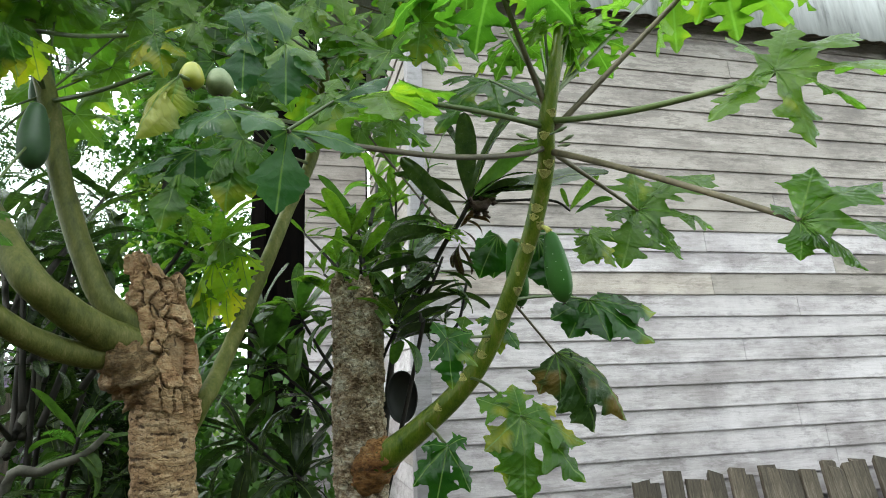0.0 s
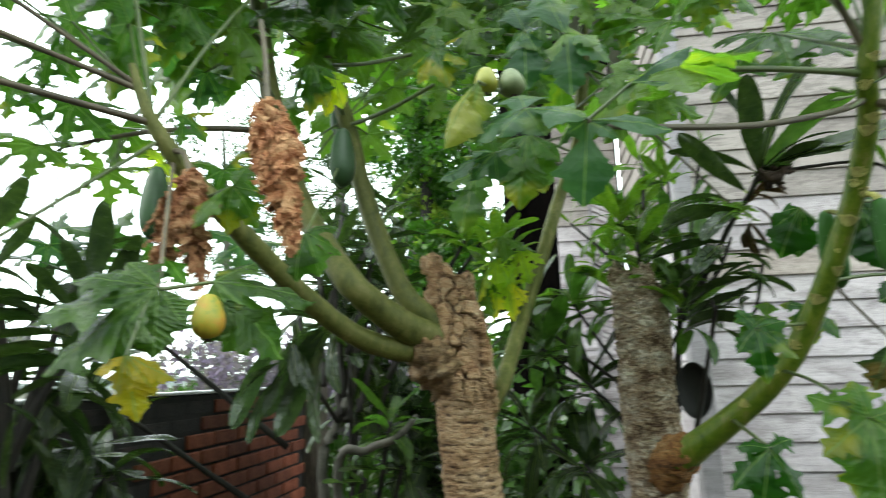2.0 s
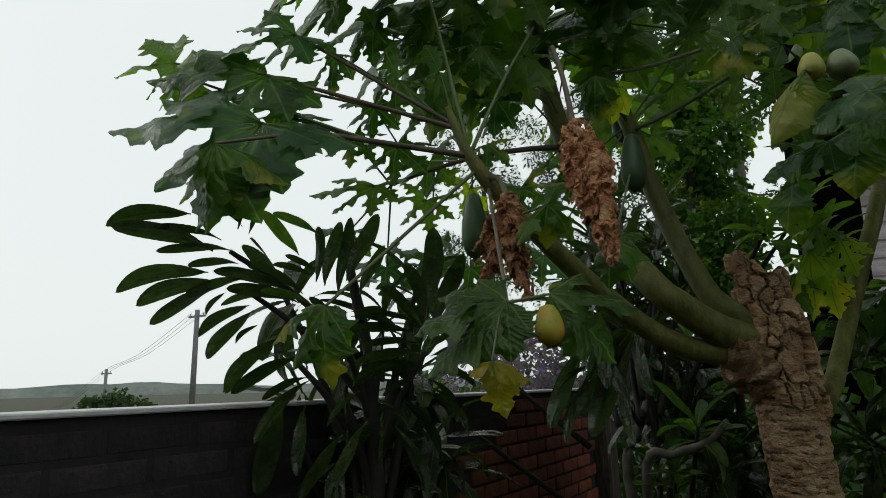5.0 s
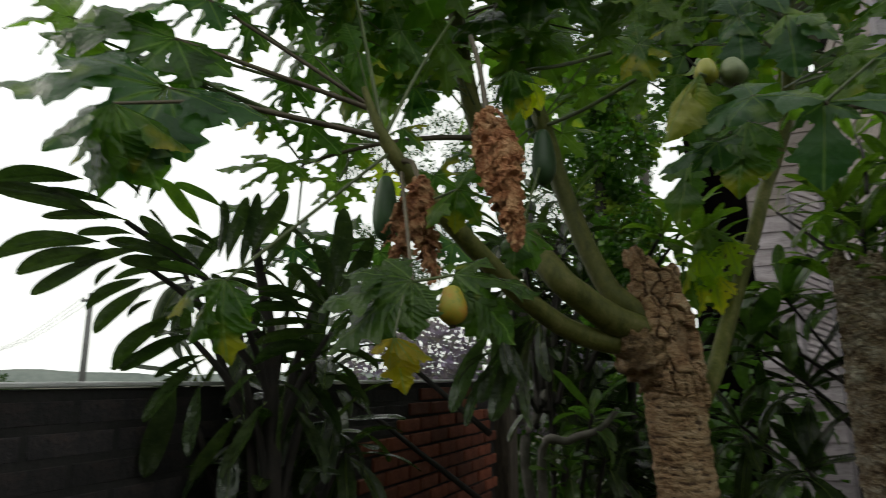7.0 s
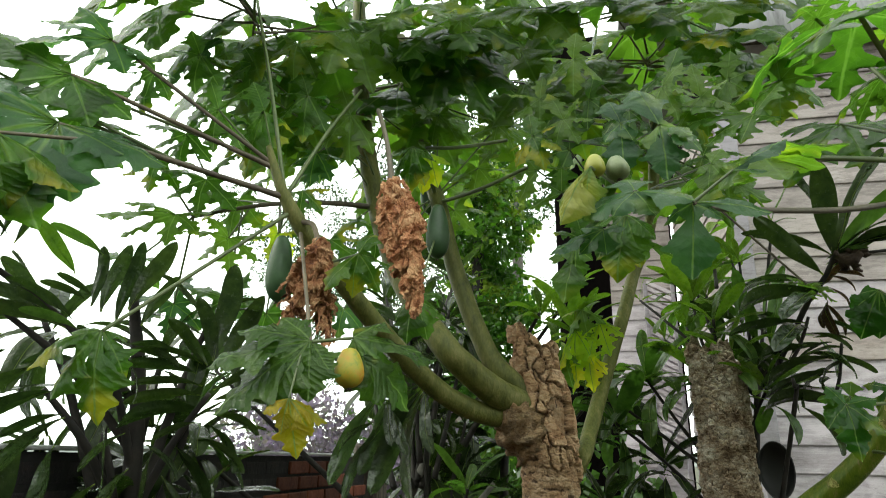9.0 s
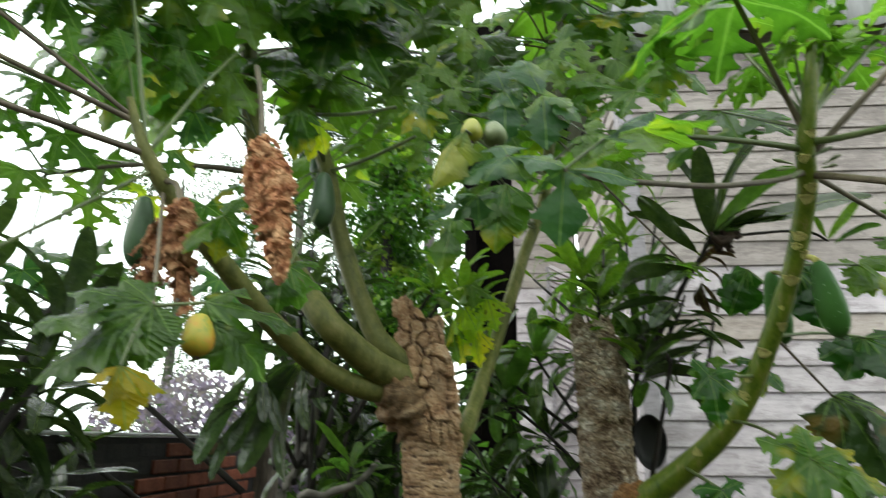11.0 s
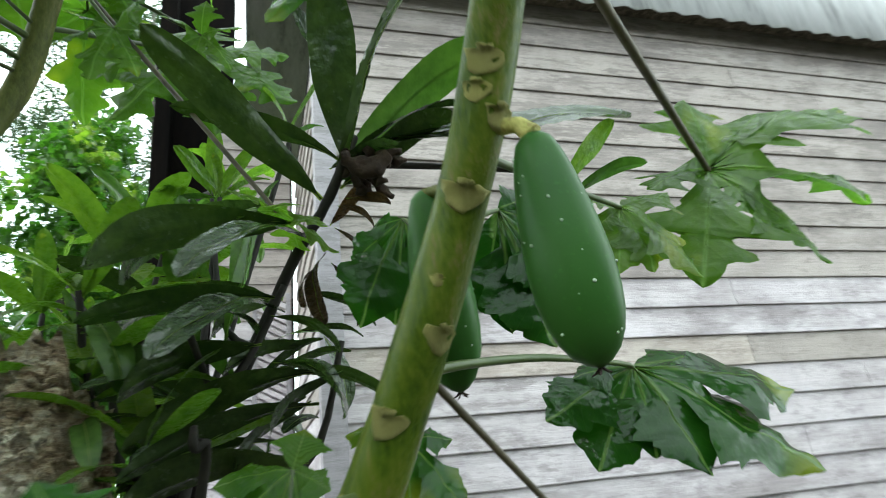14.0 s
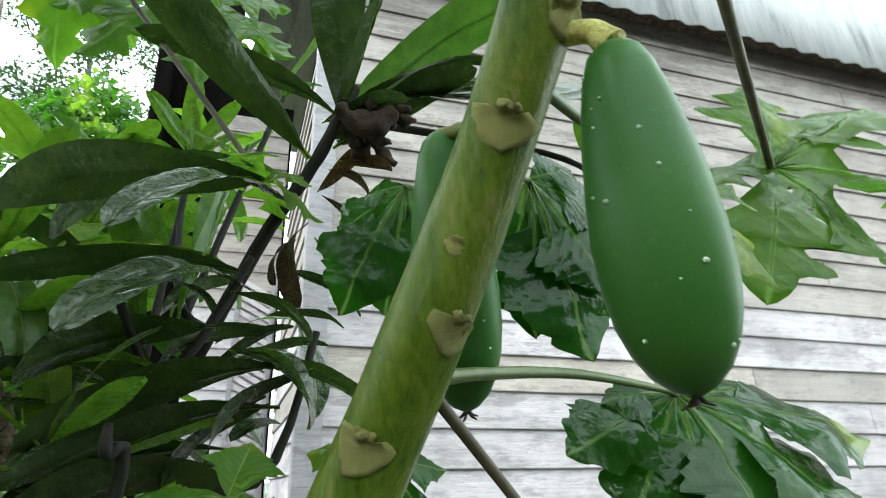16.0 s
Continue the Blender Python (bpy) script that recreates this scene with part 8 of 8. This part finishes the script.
for base, tip, key, shape, roll in [
        ((-1.301, 1.347, 2.123), (-1.425, 1.207, 2.083), "dark", 2, 0.2),
        ((-1.248, 1.375, 2.027), (-1.414, 1.213, 2.082), "dark", 1, 0.3),
        ((-1.263, 1.379, 1.976), (-1.414, 1.240, 1.924), "dark", 2, 0.1),
        ((-1.256, 1.388, 1.957), (-1.393, 1.281, 1.896), "dark", 2, 0.5),
        ((-1.249, 1.396, 1.939), (-1.371, 1.304, 1.852), "dark", 1, 0.3),
        ((-1.232, 1.408, 1.928), (-1.256, 1.374, 1.871), "dark", 2, 0.3),
        ((-1.184, 1.442, 1.895), (-1.270, 1.367, 1.820), "dark", 2, 0.3),
        ((-1.181, 1.447, 1.879), (-1.267, 1.392, 1.769), "dark", 2, 0.6),
        ((-1.171, 1.460, 1.848), (-1.201, 1.420, 1.803), "dark", 2, 0.3),
        ((-1.133, 1.489, 1.815), (-1.229, 1.421, 1.686), "dark", 2, 0.4),
        ((-1.092, 1.523, 1.767), (-1.226, 1.434, 1.686), "dark", 1, 0.4),
        ((-1.079, 1.541, 1.720), (-1.162, 1.473, 1.671), "dark", 1, 0.4),
        ((-1.242, 1.394, 2.058), (-1.343, 1.275, 2.085), "slim", 1, 0.2),
        ((-1.222, 1.412, 2.031), (-1.345, 1.288, 2.026), "slim", 1, 0.4),
        ((-1.212, 1.425, 1.999), (-1.290, 1.338, 1.992), "dark", 1, 0.3),
        ((-1.202, 1.439, 1.961), (-1.297, 1.340, 1.918), "dark", 1, 0.4),
        ((-1.062, 1.480, 2.012), (-1.107, 1.397, 2.112), "young", 0, 0.5),
        ((-1.028, 1.510, 2.063), (-1.106, 1.432, 2.115), "mid", 1, 0.3),
        ((-1.215, 1.435, 2.096), (-1.239, 1.374, 2.148), "slim", 1, 0.3),
        ((-1.226, 1.430, 2.091), (-1.182, 1.406, 2.192), "slim", 4, 0.3),
        ((-1.203, 1.446, 2.079), (-1.141, 1.432, 2.180), "slim", 4, 0.3),
        ((-1.068, 1.549, 1.957), (-1.053, 1.535, 2.094), "dark", 4, 0.2),
        ((-1.050, 1.561, 1.946), (-1.012, 1.577, 2.109), "dark", 4, 0.4),
        ((-1.030, 1.588, 1.925), (-0.989, 1.587, 2.119), "slim", 4, 0.3),
        ((-1.007, 1.593, 1.957), (-0.926, 1.620, 2.125), "dark", 4, 0.5),
        ((-1.007, 1.646, 1.930), (-0.945, 1.673, 2.055), "dark", 4, 0.4),
        ((-1.107, 1.501, 1.922), (-1.236, 1.371, 1.977), "dark", 1, 0.1),
        ((-1.091, 1.515, 1.900), (-1.197, 1.380, 1.932), "dark", 1, 0.4),
        ((-1.101, 1.538, 1.926), (-1.193, 1.436, 1.998), "dark", 1, 0.2),
        ((-1.057, 1.510, 1.897), (-1.133, 1.427, 1.926), "mid", 1, 0.3),
        ((-1.083, 1.549, 1.970), (-1.136, 1.467, 1.997), "dark", 1, 0.1),
        ((-1.086, 1.567, 1.984), (-1.135, 1.507, 2.026), "dark", 1, 0.3),
        ((-0.871, 1.688, 1.822), (-0.987, 1.587, 1.834), "dark", 1, 0.3),
        ((-0.860, 1.701, 1.795), (-0.967, 1.585, 1.790), "slim", 1, 0.3),
        ((-0.857, 1.696, 1.773), (-0.977, 1.590, 1.749), "dark", 1, 0.3),
        ((-0.855, 1.703, 1.746), (-0.980, 1.590, 1.695), "dark", 2, 0.3),
        ((-0.858, 1.698, 1.714), (-0.926, 1.636, 1.672), "dark", 1, 0.3),
        ((-0.865, 1.698, 1.845), (-0.948, 1.610, 1.876), "slim", 1, 0.2),
        ((-0.866, 1.720, 1.846), (-0.930, 1.638, 1.944), "dark", 4, 0.3),
        ((-0.866, 1.740, 1.859), (-0.829, 1.727, 2.097), "dark", 4, 0.4),
        ((-0.858, 1.747, 1.848), (-0.894, 1.690, 2.005), "dark", 4, 0.2),
        ((-0.860, 1.772, 1.838), (-0.776, 1.794, 2.032), "dark", 4, 0.4),
        ((-0.853, 1.804, 1.817), (-0.771, 1.842, 1.943), "slim", 4, 0.4),
        ((-0.864, 1.757, 1.792), (-0.758, 1.802, 1.845), "dark", 1, 0.3),
        ((-0.867, 1.761, 1.770), (-0.748, 1.804, 1.766), "dark", 2, 0.3),
        ((-0.871, 1.767, 1.737), (-0.757, 1.794, 1.690), "dark", 2, 0.3),
        ((-0.863, 1.754, 1.714), (-0.801, 1.779, 1.605), "dark", 2, 0.4),
        ((-0.993, 1.581, 1.845), (-0.943, 1.574, 1.747), "dark", 2, 0.3),
        ((-1.031, 1.560, 1.846), (-1.040, 1.500, 1.739), "mid", 2, 0.3),
        ((-1.019, 1.562, 1.867), (-1.079, 1.477, 1.843), "dark", 2, 0.3),
        ((-1.068, 1.554, 1.837), (-1.152, 1.479, 1.816), "slim", 2, 0.3),
        ((-0.994, 1.598, 1.868), (-0.890, 1.640, 1.832), "dark", 2, 0.3),
        ((-1.000, 1.604, 1.880), (-0.923, 1.647, 1.878), "dark", 1, 0.3),
        ((-1.060, 1.530, 1.714), (-1.151, 1.444, 1.573), "wet", 1, 0.3),
        ((-1.076, 1.534, 1.658), (-1.087, 1.521, 1.494), "wet", 0, 0.7),
        ((-0.988, 1.549, 1.702), (-0.952, 1.532, 1.563), "wet", 0, 0.8),
        ((-0.952, 1.613, 1.614), (-1.013, 1.550, 1.446), "wet", 0, 0.4),
        ((-0.936, 1.633, 1.664), (-0.861, 1.656, 1.591), "wet", 1, 0.3),
        ((-0.971, 1.608, 1.686), (-1.019, 1.543, 1.607), "wet", 1, 0.5),
        ((-0.944, 1.678, 1.652), (-0.947, 1.667, 1.497), "dark", 0, 0.6),
        ((-0.916, 1.714, 1.661), (-0.843, 1.762, 1.531), "dark", 1, 0.3),
        ((-1.157, 1.534, 1.669), (-1.225, 1.529, 1.441), "dark", 0, 0.5),
        ((-1.035, 1.622, 1.581), (-1.110, 1.558, 1.434), "dark", 0, 0.5),
        ((-0.919, 1.681, 1.599), (-0.860, 1.727, 1.442), "wet", 1, 0.5),
        ((-0.894, 1.721, 1.682), (-0.771, 1.771, 1.605), "slim", 2, 0.3)]:
    reach_leaf(tree_d, base, tip, key, shape, (0.6 + 0.6 * roll) * (1 if tip[0] < base[0] else -1))

# ---- shrub with bare grey stems between wall and stump ----
tree_e = thing("loquat_shrub", (-0.55, 2.75, 0), "young loquat with bare grey stems beside the brick wall", "loquat", "loquats")
limb("stem", [((-0.55, 2.75, -0.05), 0.026), ((-0.57, 2.75, 0.8), 0.022), ((-0.663, 2.750, 1.364), 0.019), ((-0.617, 2.780, 1.538), 0.017), ((-0.569, 2.800, 1.679), 0.014), ((-0.585, 2.800, 1.867), 0.010)], TWIG_GREY, tree_e, 10, 6, 0.15, 50.0)
limb("stem", [((-0.5, 2.72, 0.4), 0.02), ((-0.562, 2.600, 1.359), 0.016), ((-0.462, 2.600, 1.460), 0.014), ((-0.361, 2.600, 1.498), 0.012), ((-0.302, 2.650, 1.566), 0.008)], TWIG_GREY, tree_e, 10, 6, 0.15, 50.0)

def twig_e(p, ax, n, ln, key, seed):
    """A twig of this shrub with its whorl of leaves."""
    whorl(tree_e, p, ax, n, ln, key, seed)
    p = Vector(p)
    foot = Vector((-0.55 + (p.x + 0.55) * 0.3, 2.76, max(0.3, p.z - 0.5)))
    limb("branch", [(foot, 0.012), (foot.lerp(p, 0.6), 0.009), (p, 0.006)], TWIG, tree_e, 8, 4, 0.2, 60.0)


reach_leaf(tree_e, (0.004, 2.572, 2.056), (-0.074, 2.502, 2.177), "young", 0, 0.3)
reach_leaf(tree_e, (0.004, 2.572, 2.056), (-0.001, 2.474, 2.223), "young", 4, 0.3)
reach_leaf(tree_e, (0.008, 2.571, 2.056), (0.080, 2.459, 2.198), "young", 0, 0.3)
reach_leaf(tree_e, (0.013, 2.571, 2.050), (0.146, 2.454, 2.143), "young", 1, 0.3)
reach_leaf(tree_e, (0.001, 2.574, 2.051), (-0.102, 2.524, 2.109), "young", 1, 0.3)
reach_leaf(tree_e, (0.008, 2.570, 2.061), (0.034, 2.476, 2.173), "young", 0, 0.3)
reach_leaf(tree_e, (0.013, 2.572, 2.047), (0.121, 2.477, 2.067), "young", 2, 0.3)
reach_leaf(tree_e, (-0.005, 2.576, 2.047), (-0.093, 2.537, 2.040), "young", 2, 0.3)
reach_leaf(tree_e, (-0.563, 2.129, 1.806), (-0.678, 2.076, 1.572), "wet", 1, 1.1)
reach_leaf(tree_e, (-0.562, 2.148, 1.717), (-0.641, 2.093, 1.534), "wet", 1, 1.0)
reach_leaf(tree_e, (-0.577, 2.139, 1.741), (-0.653, 2.068, 1.642), "wet", 2, 0.8)
reach_leaf(tree_e, (-0.532, 2.143, 1.774), (-0.471, 2.109, 1.652), "wet", 1, 0.8)
reach_leaf(tree_e, (-0.542, 2.134, 1.806), (-0.512, 2.095, 1.675), "wet", 0, 0.5)
limb("branch", [((-0.617, 2.780, 1.538), 0.009), ((-0.557, 2.144, 1.791), 0.005)], TWIG, tree_e, 8, 4, 0.2, 60.0)
twig_e((-0.927, 3.418, 2.173), (-0.3, -0.4, 0.6), 11, 0.23, "dark", 240)
twig_e((-0.635, 3.458, 2.287), (0.2, -0.4, 0.6), 11, 0.23, "dark", 241)
twig_e((-0.792, 3.419, 2.594), (0, -0.4, 0.6), 11, 0.23, "dark", 242)
twig_e((-0.876, 3.574, 2.390), (0.3, -0.4, 0.6), 11, 0.23, "dark", 243)
twig_e((-1.005, 3.353, 2.039), (-0.2, -0.4, 0.6), 11, 0.23, "dark", 244)
twig_e((-0.599, 3.505, 2.544), (0.1, -0.4, 0.6), 11, 0.23, "dark", 245)
twig_e((-0.653, 3.405, 2.046), (0.2, -0.4, 0.6), 11, 0.23, "dark", 246)
reach_leaf(tree_e, (-0.446, 2.141, 1.833), (-0.613, 2.128, 1.598), "wet", 1, 0.9)
reach_leaf(tree_e, (-0.440, 2.142, 1.826), (-0.579, 2.134, 1.547), "wet", 1, 1.0)
reach_leaf(tree_e, (-0.450, 2.141, 1.835), (-0.562, 2.101, 1.699), "wet", 2, 0.7)
reach_leaf(tree_e, (-0.450, 2.139, 1.844), (-0.517, 2.082, 1.767), "wet", 2, 0.6)
reach_leaf(tree_e, (-0.432, 2.142, 1.819), (-0.393, 2.086, 1.656), "wet", 1, 0.9)
reach_leaf(tree_e, (-0.436, 2.142, 1.819), (-0.459, 2.121, 1.528), "wet", 1, 1.0)
reach_leaf(tree_e, (-0.457, 2.140, 1.846), (-0.568, 2.071, 1.853), "wet", 2, 0.5)
twig_e((-0.578, 2.800, 1.824), (0, -0.2, 1), 12, 0.2, "dark", 132)
twig_e((-0.392, 2.650, 1.547), (0.2, -0.3, 0.9), 12, 0.17, "mid", 133)
twig_e((-0.604, 3.000, 1.614), (0, -0.3, 0.8), 12, 0.22, "dark", 134)
twig_e((-0.362, 2.700, 1.401), (0, -0.3, 0.8), 12, 0.2, "dark", 135)
twig_e((-0.494, 2.700, 1.359), (0, -0.3, 0.8), 12, 0.18, "mid", 136)
twig_e((-0.739, 3.100, 2.044), (0, -0.3, 0.8), 12, 0.22, "dark", 137)
twig_e((-0.477, 3.100, 1.789), (0, -0.3, 0.8), 12, 0.22, "dark", 138)
twig_e((-0.034, 2.850, 2.245), (0, 0, 1), 13, 0.18, "young", 139)
twig_e((-0.134, 2.800, 2.190), (-0.3, 0, 1), 10, 0.15, "young", 140)
twig_e((-1.378, 2.600, 1.956), (-0.2, -0.3, 0.8), 12, 0.23, "dark", 142)
twig_e((-1.334, 2.400, 1.680), (-0.2, -0.3, 0.8), 12, 0.22, "dark", 144)
twig_e((-0.679, 2.900, 2.130), (-0.1, -0.3, 0.8), 12, 0.22, "dark", 146)
twig_e((-0.535, 3.000, 2.257), (0.1, -0.3, 0.8), 12, 0.2, "dark", 147)
twig_e((-0.491, 3.100, 2.078), (0, -0.3, 0.8), 12, 0.2, "dark", 149)
twig_e((-0.709, 3.300, 2.067), (0, -0.3, 0.8), 13, 0.22, "dark", 150)
twig_e((-0.883, 3.200, 2.374), (0, -0.3, 0.8), 13, 0.22, "dark", 151)
twig_e((-0.782, 3.400, 1.989), (0, -0.3, 0.8), 13, 0.22, "dark", 153)

# ---- trees behind ----
back = thing("creeper_tree", (-1.3, 9.0, 0), "slender tree overgrown with small bright green leaves", "tree")
limb("trunk", [((-1.3, 9.0, -0.1), 0.14), ((-1.3, 9.0, 3.0), 0.11), ((-1.3, 9.0, 5.6), 0.05)], TWIG, back, 10, 5, 0.2, 8.0)
blobs = []
cr = random.Random(3)
for k in range(26):
    z = 0.8 + k * 0.215
    r = 0.62 - 0.008 * k
    blobs.append(((-1.3 + cr.uniform(-0.5, 0.5), 9.0 + cr.uniform(-0.4, 0.4), z), (r, r * 0.9, 0.4)))
tagged(put("crown", leaf_cloud("crown", blobs, 16000, 0.10, SHRUB, 4), back), kind="stuff")
hedge = thing("hedge", (-0.6, 6.2, 0), "dense dark hedge behind the garden", "hedge", kind="stuff")
hb = [((-3.4 + 0.33 * k, 6.0 + 0.5 * math.sin(k * 2.1), 0.9 + 0.25 * math.sin(k * 1.7)), (0.5, 0.4, 0.9)) for k in range(12)]
tagged(put("foliage", leaf_cloud("foliage", hb, 7000, 0.11, LOQUAT_MID, 8), hedge), kind="stuff")
for k, (x, y, h, spread) in enumerate([(-4.3, 14, 12.5, 1.6), (-2.6, 14, 12.0, 1.4), (-1.2, 13, 12.5, 1.2), (-7.5, 15, 9.0, 1.6)]):
    t = thing("feathery_tree", (x, y, 0), "tall tree with thin feathery foliage against the sky", "tree", "feathery trees")
    limb("trunk", [((x, y, -0.1), 0.16), ((x + 0.15, y, h * 0.5), 0.10), ((x - 0.1, y, h * 0.9), 0.03)], TWIG_GREY, t, 10, 5, 0.2, 5.0)
    fb = []
    fr = random.Random(40 + k)
    for j in range(60):
        fb.append(((x + fr.uniform(-spread, spread), y + fr.uniform(-1.0, 1.0), h * fr.uniform(0.35, 1.0)), (fr.uniform(0.2, 0.5), 0.4, fr.uniform(0.15, 0.5))))
    tagged(put("crown", leaf_cloud("crown", fb, 9000, 0.10, FAR_LEAF, 60 + k, 0.22), t), kind="stuff")
bush = thing("flowering_shrub", (-1.9, 5.0, 0), "shrub covered in purple flowers behind the brick wall", "shrub")
pb = [((-2.6 + 0.3 * k, 5.2 + 0.2 * math.sin(k * 2), 1.72 + 0.14 * math.sin(k * 1.3)), (0.32, 0.3, 0.36)) for k in range(6)]
tagged(put("bloom", leaf_cloud("bloom", pb, 5200, 0.045, PURPLE, 5, 0.5), bush), kind="stuff")
limb("stem", [((-1.9, 5.0, -0.05), 0.05), ((-1.9, 5.05, 0.8), 0.04), ((-1.95, 5.1, 1.5), 0.02)], TWIG, bush, 8, 4)
low = thing("low_bush", (-19.9, 12.6, 0), "rounded green bush beyond the wall", "bush")
tagged(put("foliage", leaf_cloud("foliage", [((-20.3, 12.3, 1.15), (0.5, 0.5, 0.45)), ((-19.8, 12.7, 1.3), (0.5, 0.5, 0.45)), ((-19.3, 13.1, 1.1), (0.5, 0.5, 0.4))], 1600, 0.16, FAR_LEAF, 9), low), kind="stuff")

# distance: hills, poles and wires
hv, hf = [], []
for i in range(121):
    a = radians(-100 + 1.6 * i)
    top = 4.5 + 3.0 * noise.noise(Vector((i * 0.13, 0, 0))) + 1.6 * noise.noise(Vector((i * 0.9, 4, 0)))
    for r, z in ((320, -2), (330, top), (420, top * 0.8)):
        hv.append((math.sin(a) * r, math.cos(a) * r, z))
for i in range(120):
    for k in range(2):
        hf.append((i * 3 + k, i * 3 + 3 + k, i * 3 + 4 + k, i * 3 + 1 + k))
tagged(new("backdrop_hills", mesh_of("backdrop_hills", hv, hf, [FAR_HILL])), "hazy wooded hills on the horizon", "hills", kind="structure")


def pole(at, h, r):
    e = thing("utility_pole", (at[0], at[1], 0), "slim concrete utility pole with a cross-arm", "pole", "utility poles")
    limb("shaft", [((at[0], at[1], -0.1), r * 1.3), ((at[0], at[1], h), r)], CONCRETE_POLE, e, 10, 2)
    put("crossarm", box_mesh("crossarm", (1.5, 0.12, 0.12), CONCRETE_POLE, (at[0], at[1], h - 0.4), 0.01), e)
    for s in (-0.6, 0.0, 0.6):
        put("insulator", box_mesh("insulator", (0.07, 0.07, 0.16), COPING, (at[0] + s, at[1], h - 0.26), 0.015), e)


P1, P2 = (-54.943, 33.478, 3.693), (-32.611, 25.412, 6.480)
pole(P1, P1[2], 0.13)
pole(P2, P2[2], 0.14)
wires = thing("overhead_wires", P2, "thin sagging overhead wires between the poles", "wires")
for s in (-0.6, 0.0, 0.6):
    a, b = Vector(P1) + Vector((s, 0, -0.2)), Vector(P2) + Vector((s, 0, -0.2))
    far = a + (a - b) * 1.5
    limb("wire", [(far, 0.012), (far.lerp(a, 0.5) - Vector((0, 0, 0.7)), 0.012), (a, 0.012), (a.lerp(b, 0.5) - Vector((0, 0, 0.5)), 0.012), (b, 0.012)], WIRE, wires, 5, 4)

# bricks of the stretch nearest the plants
for red, y, z in brick_places:
    put("brick", rng.choice(RED if red else BLACK), bwall, Matrix.Translation((WX - 0.05 + (0.004 + rng.uniform(-0.003, 0.003) if red else -0.0085), y, z)))
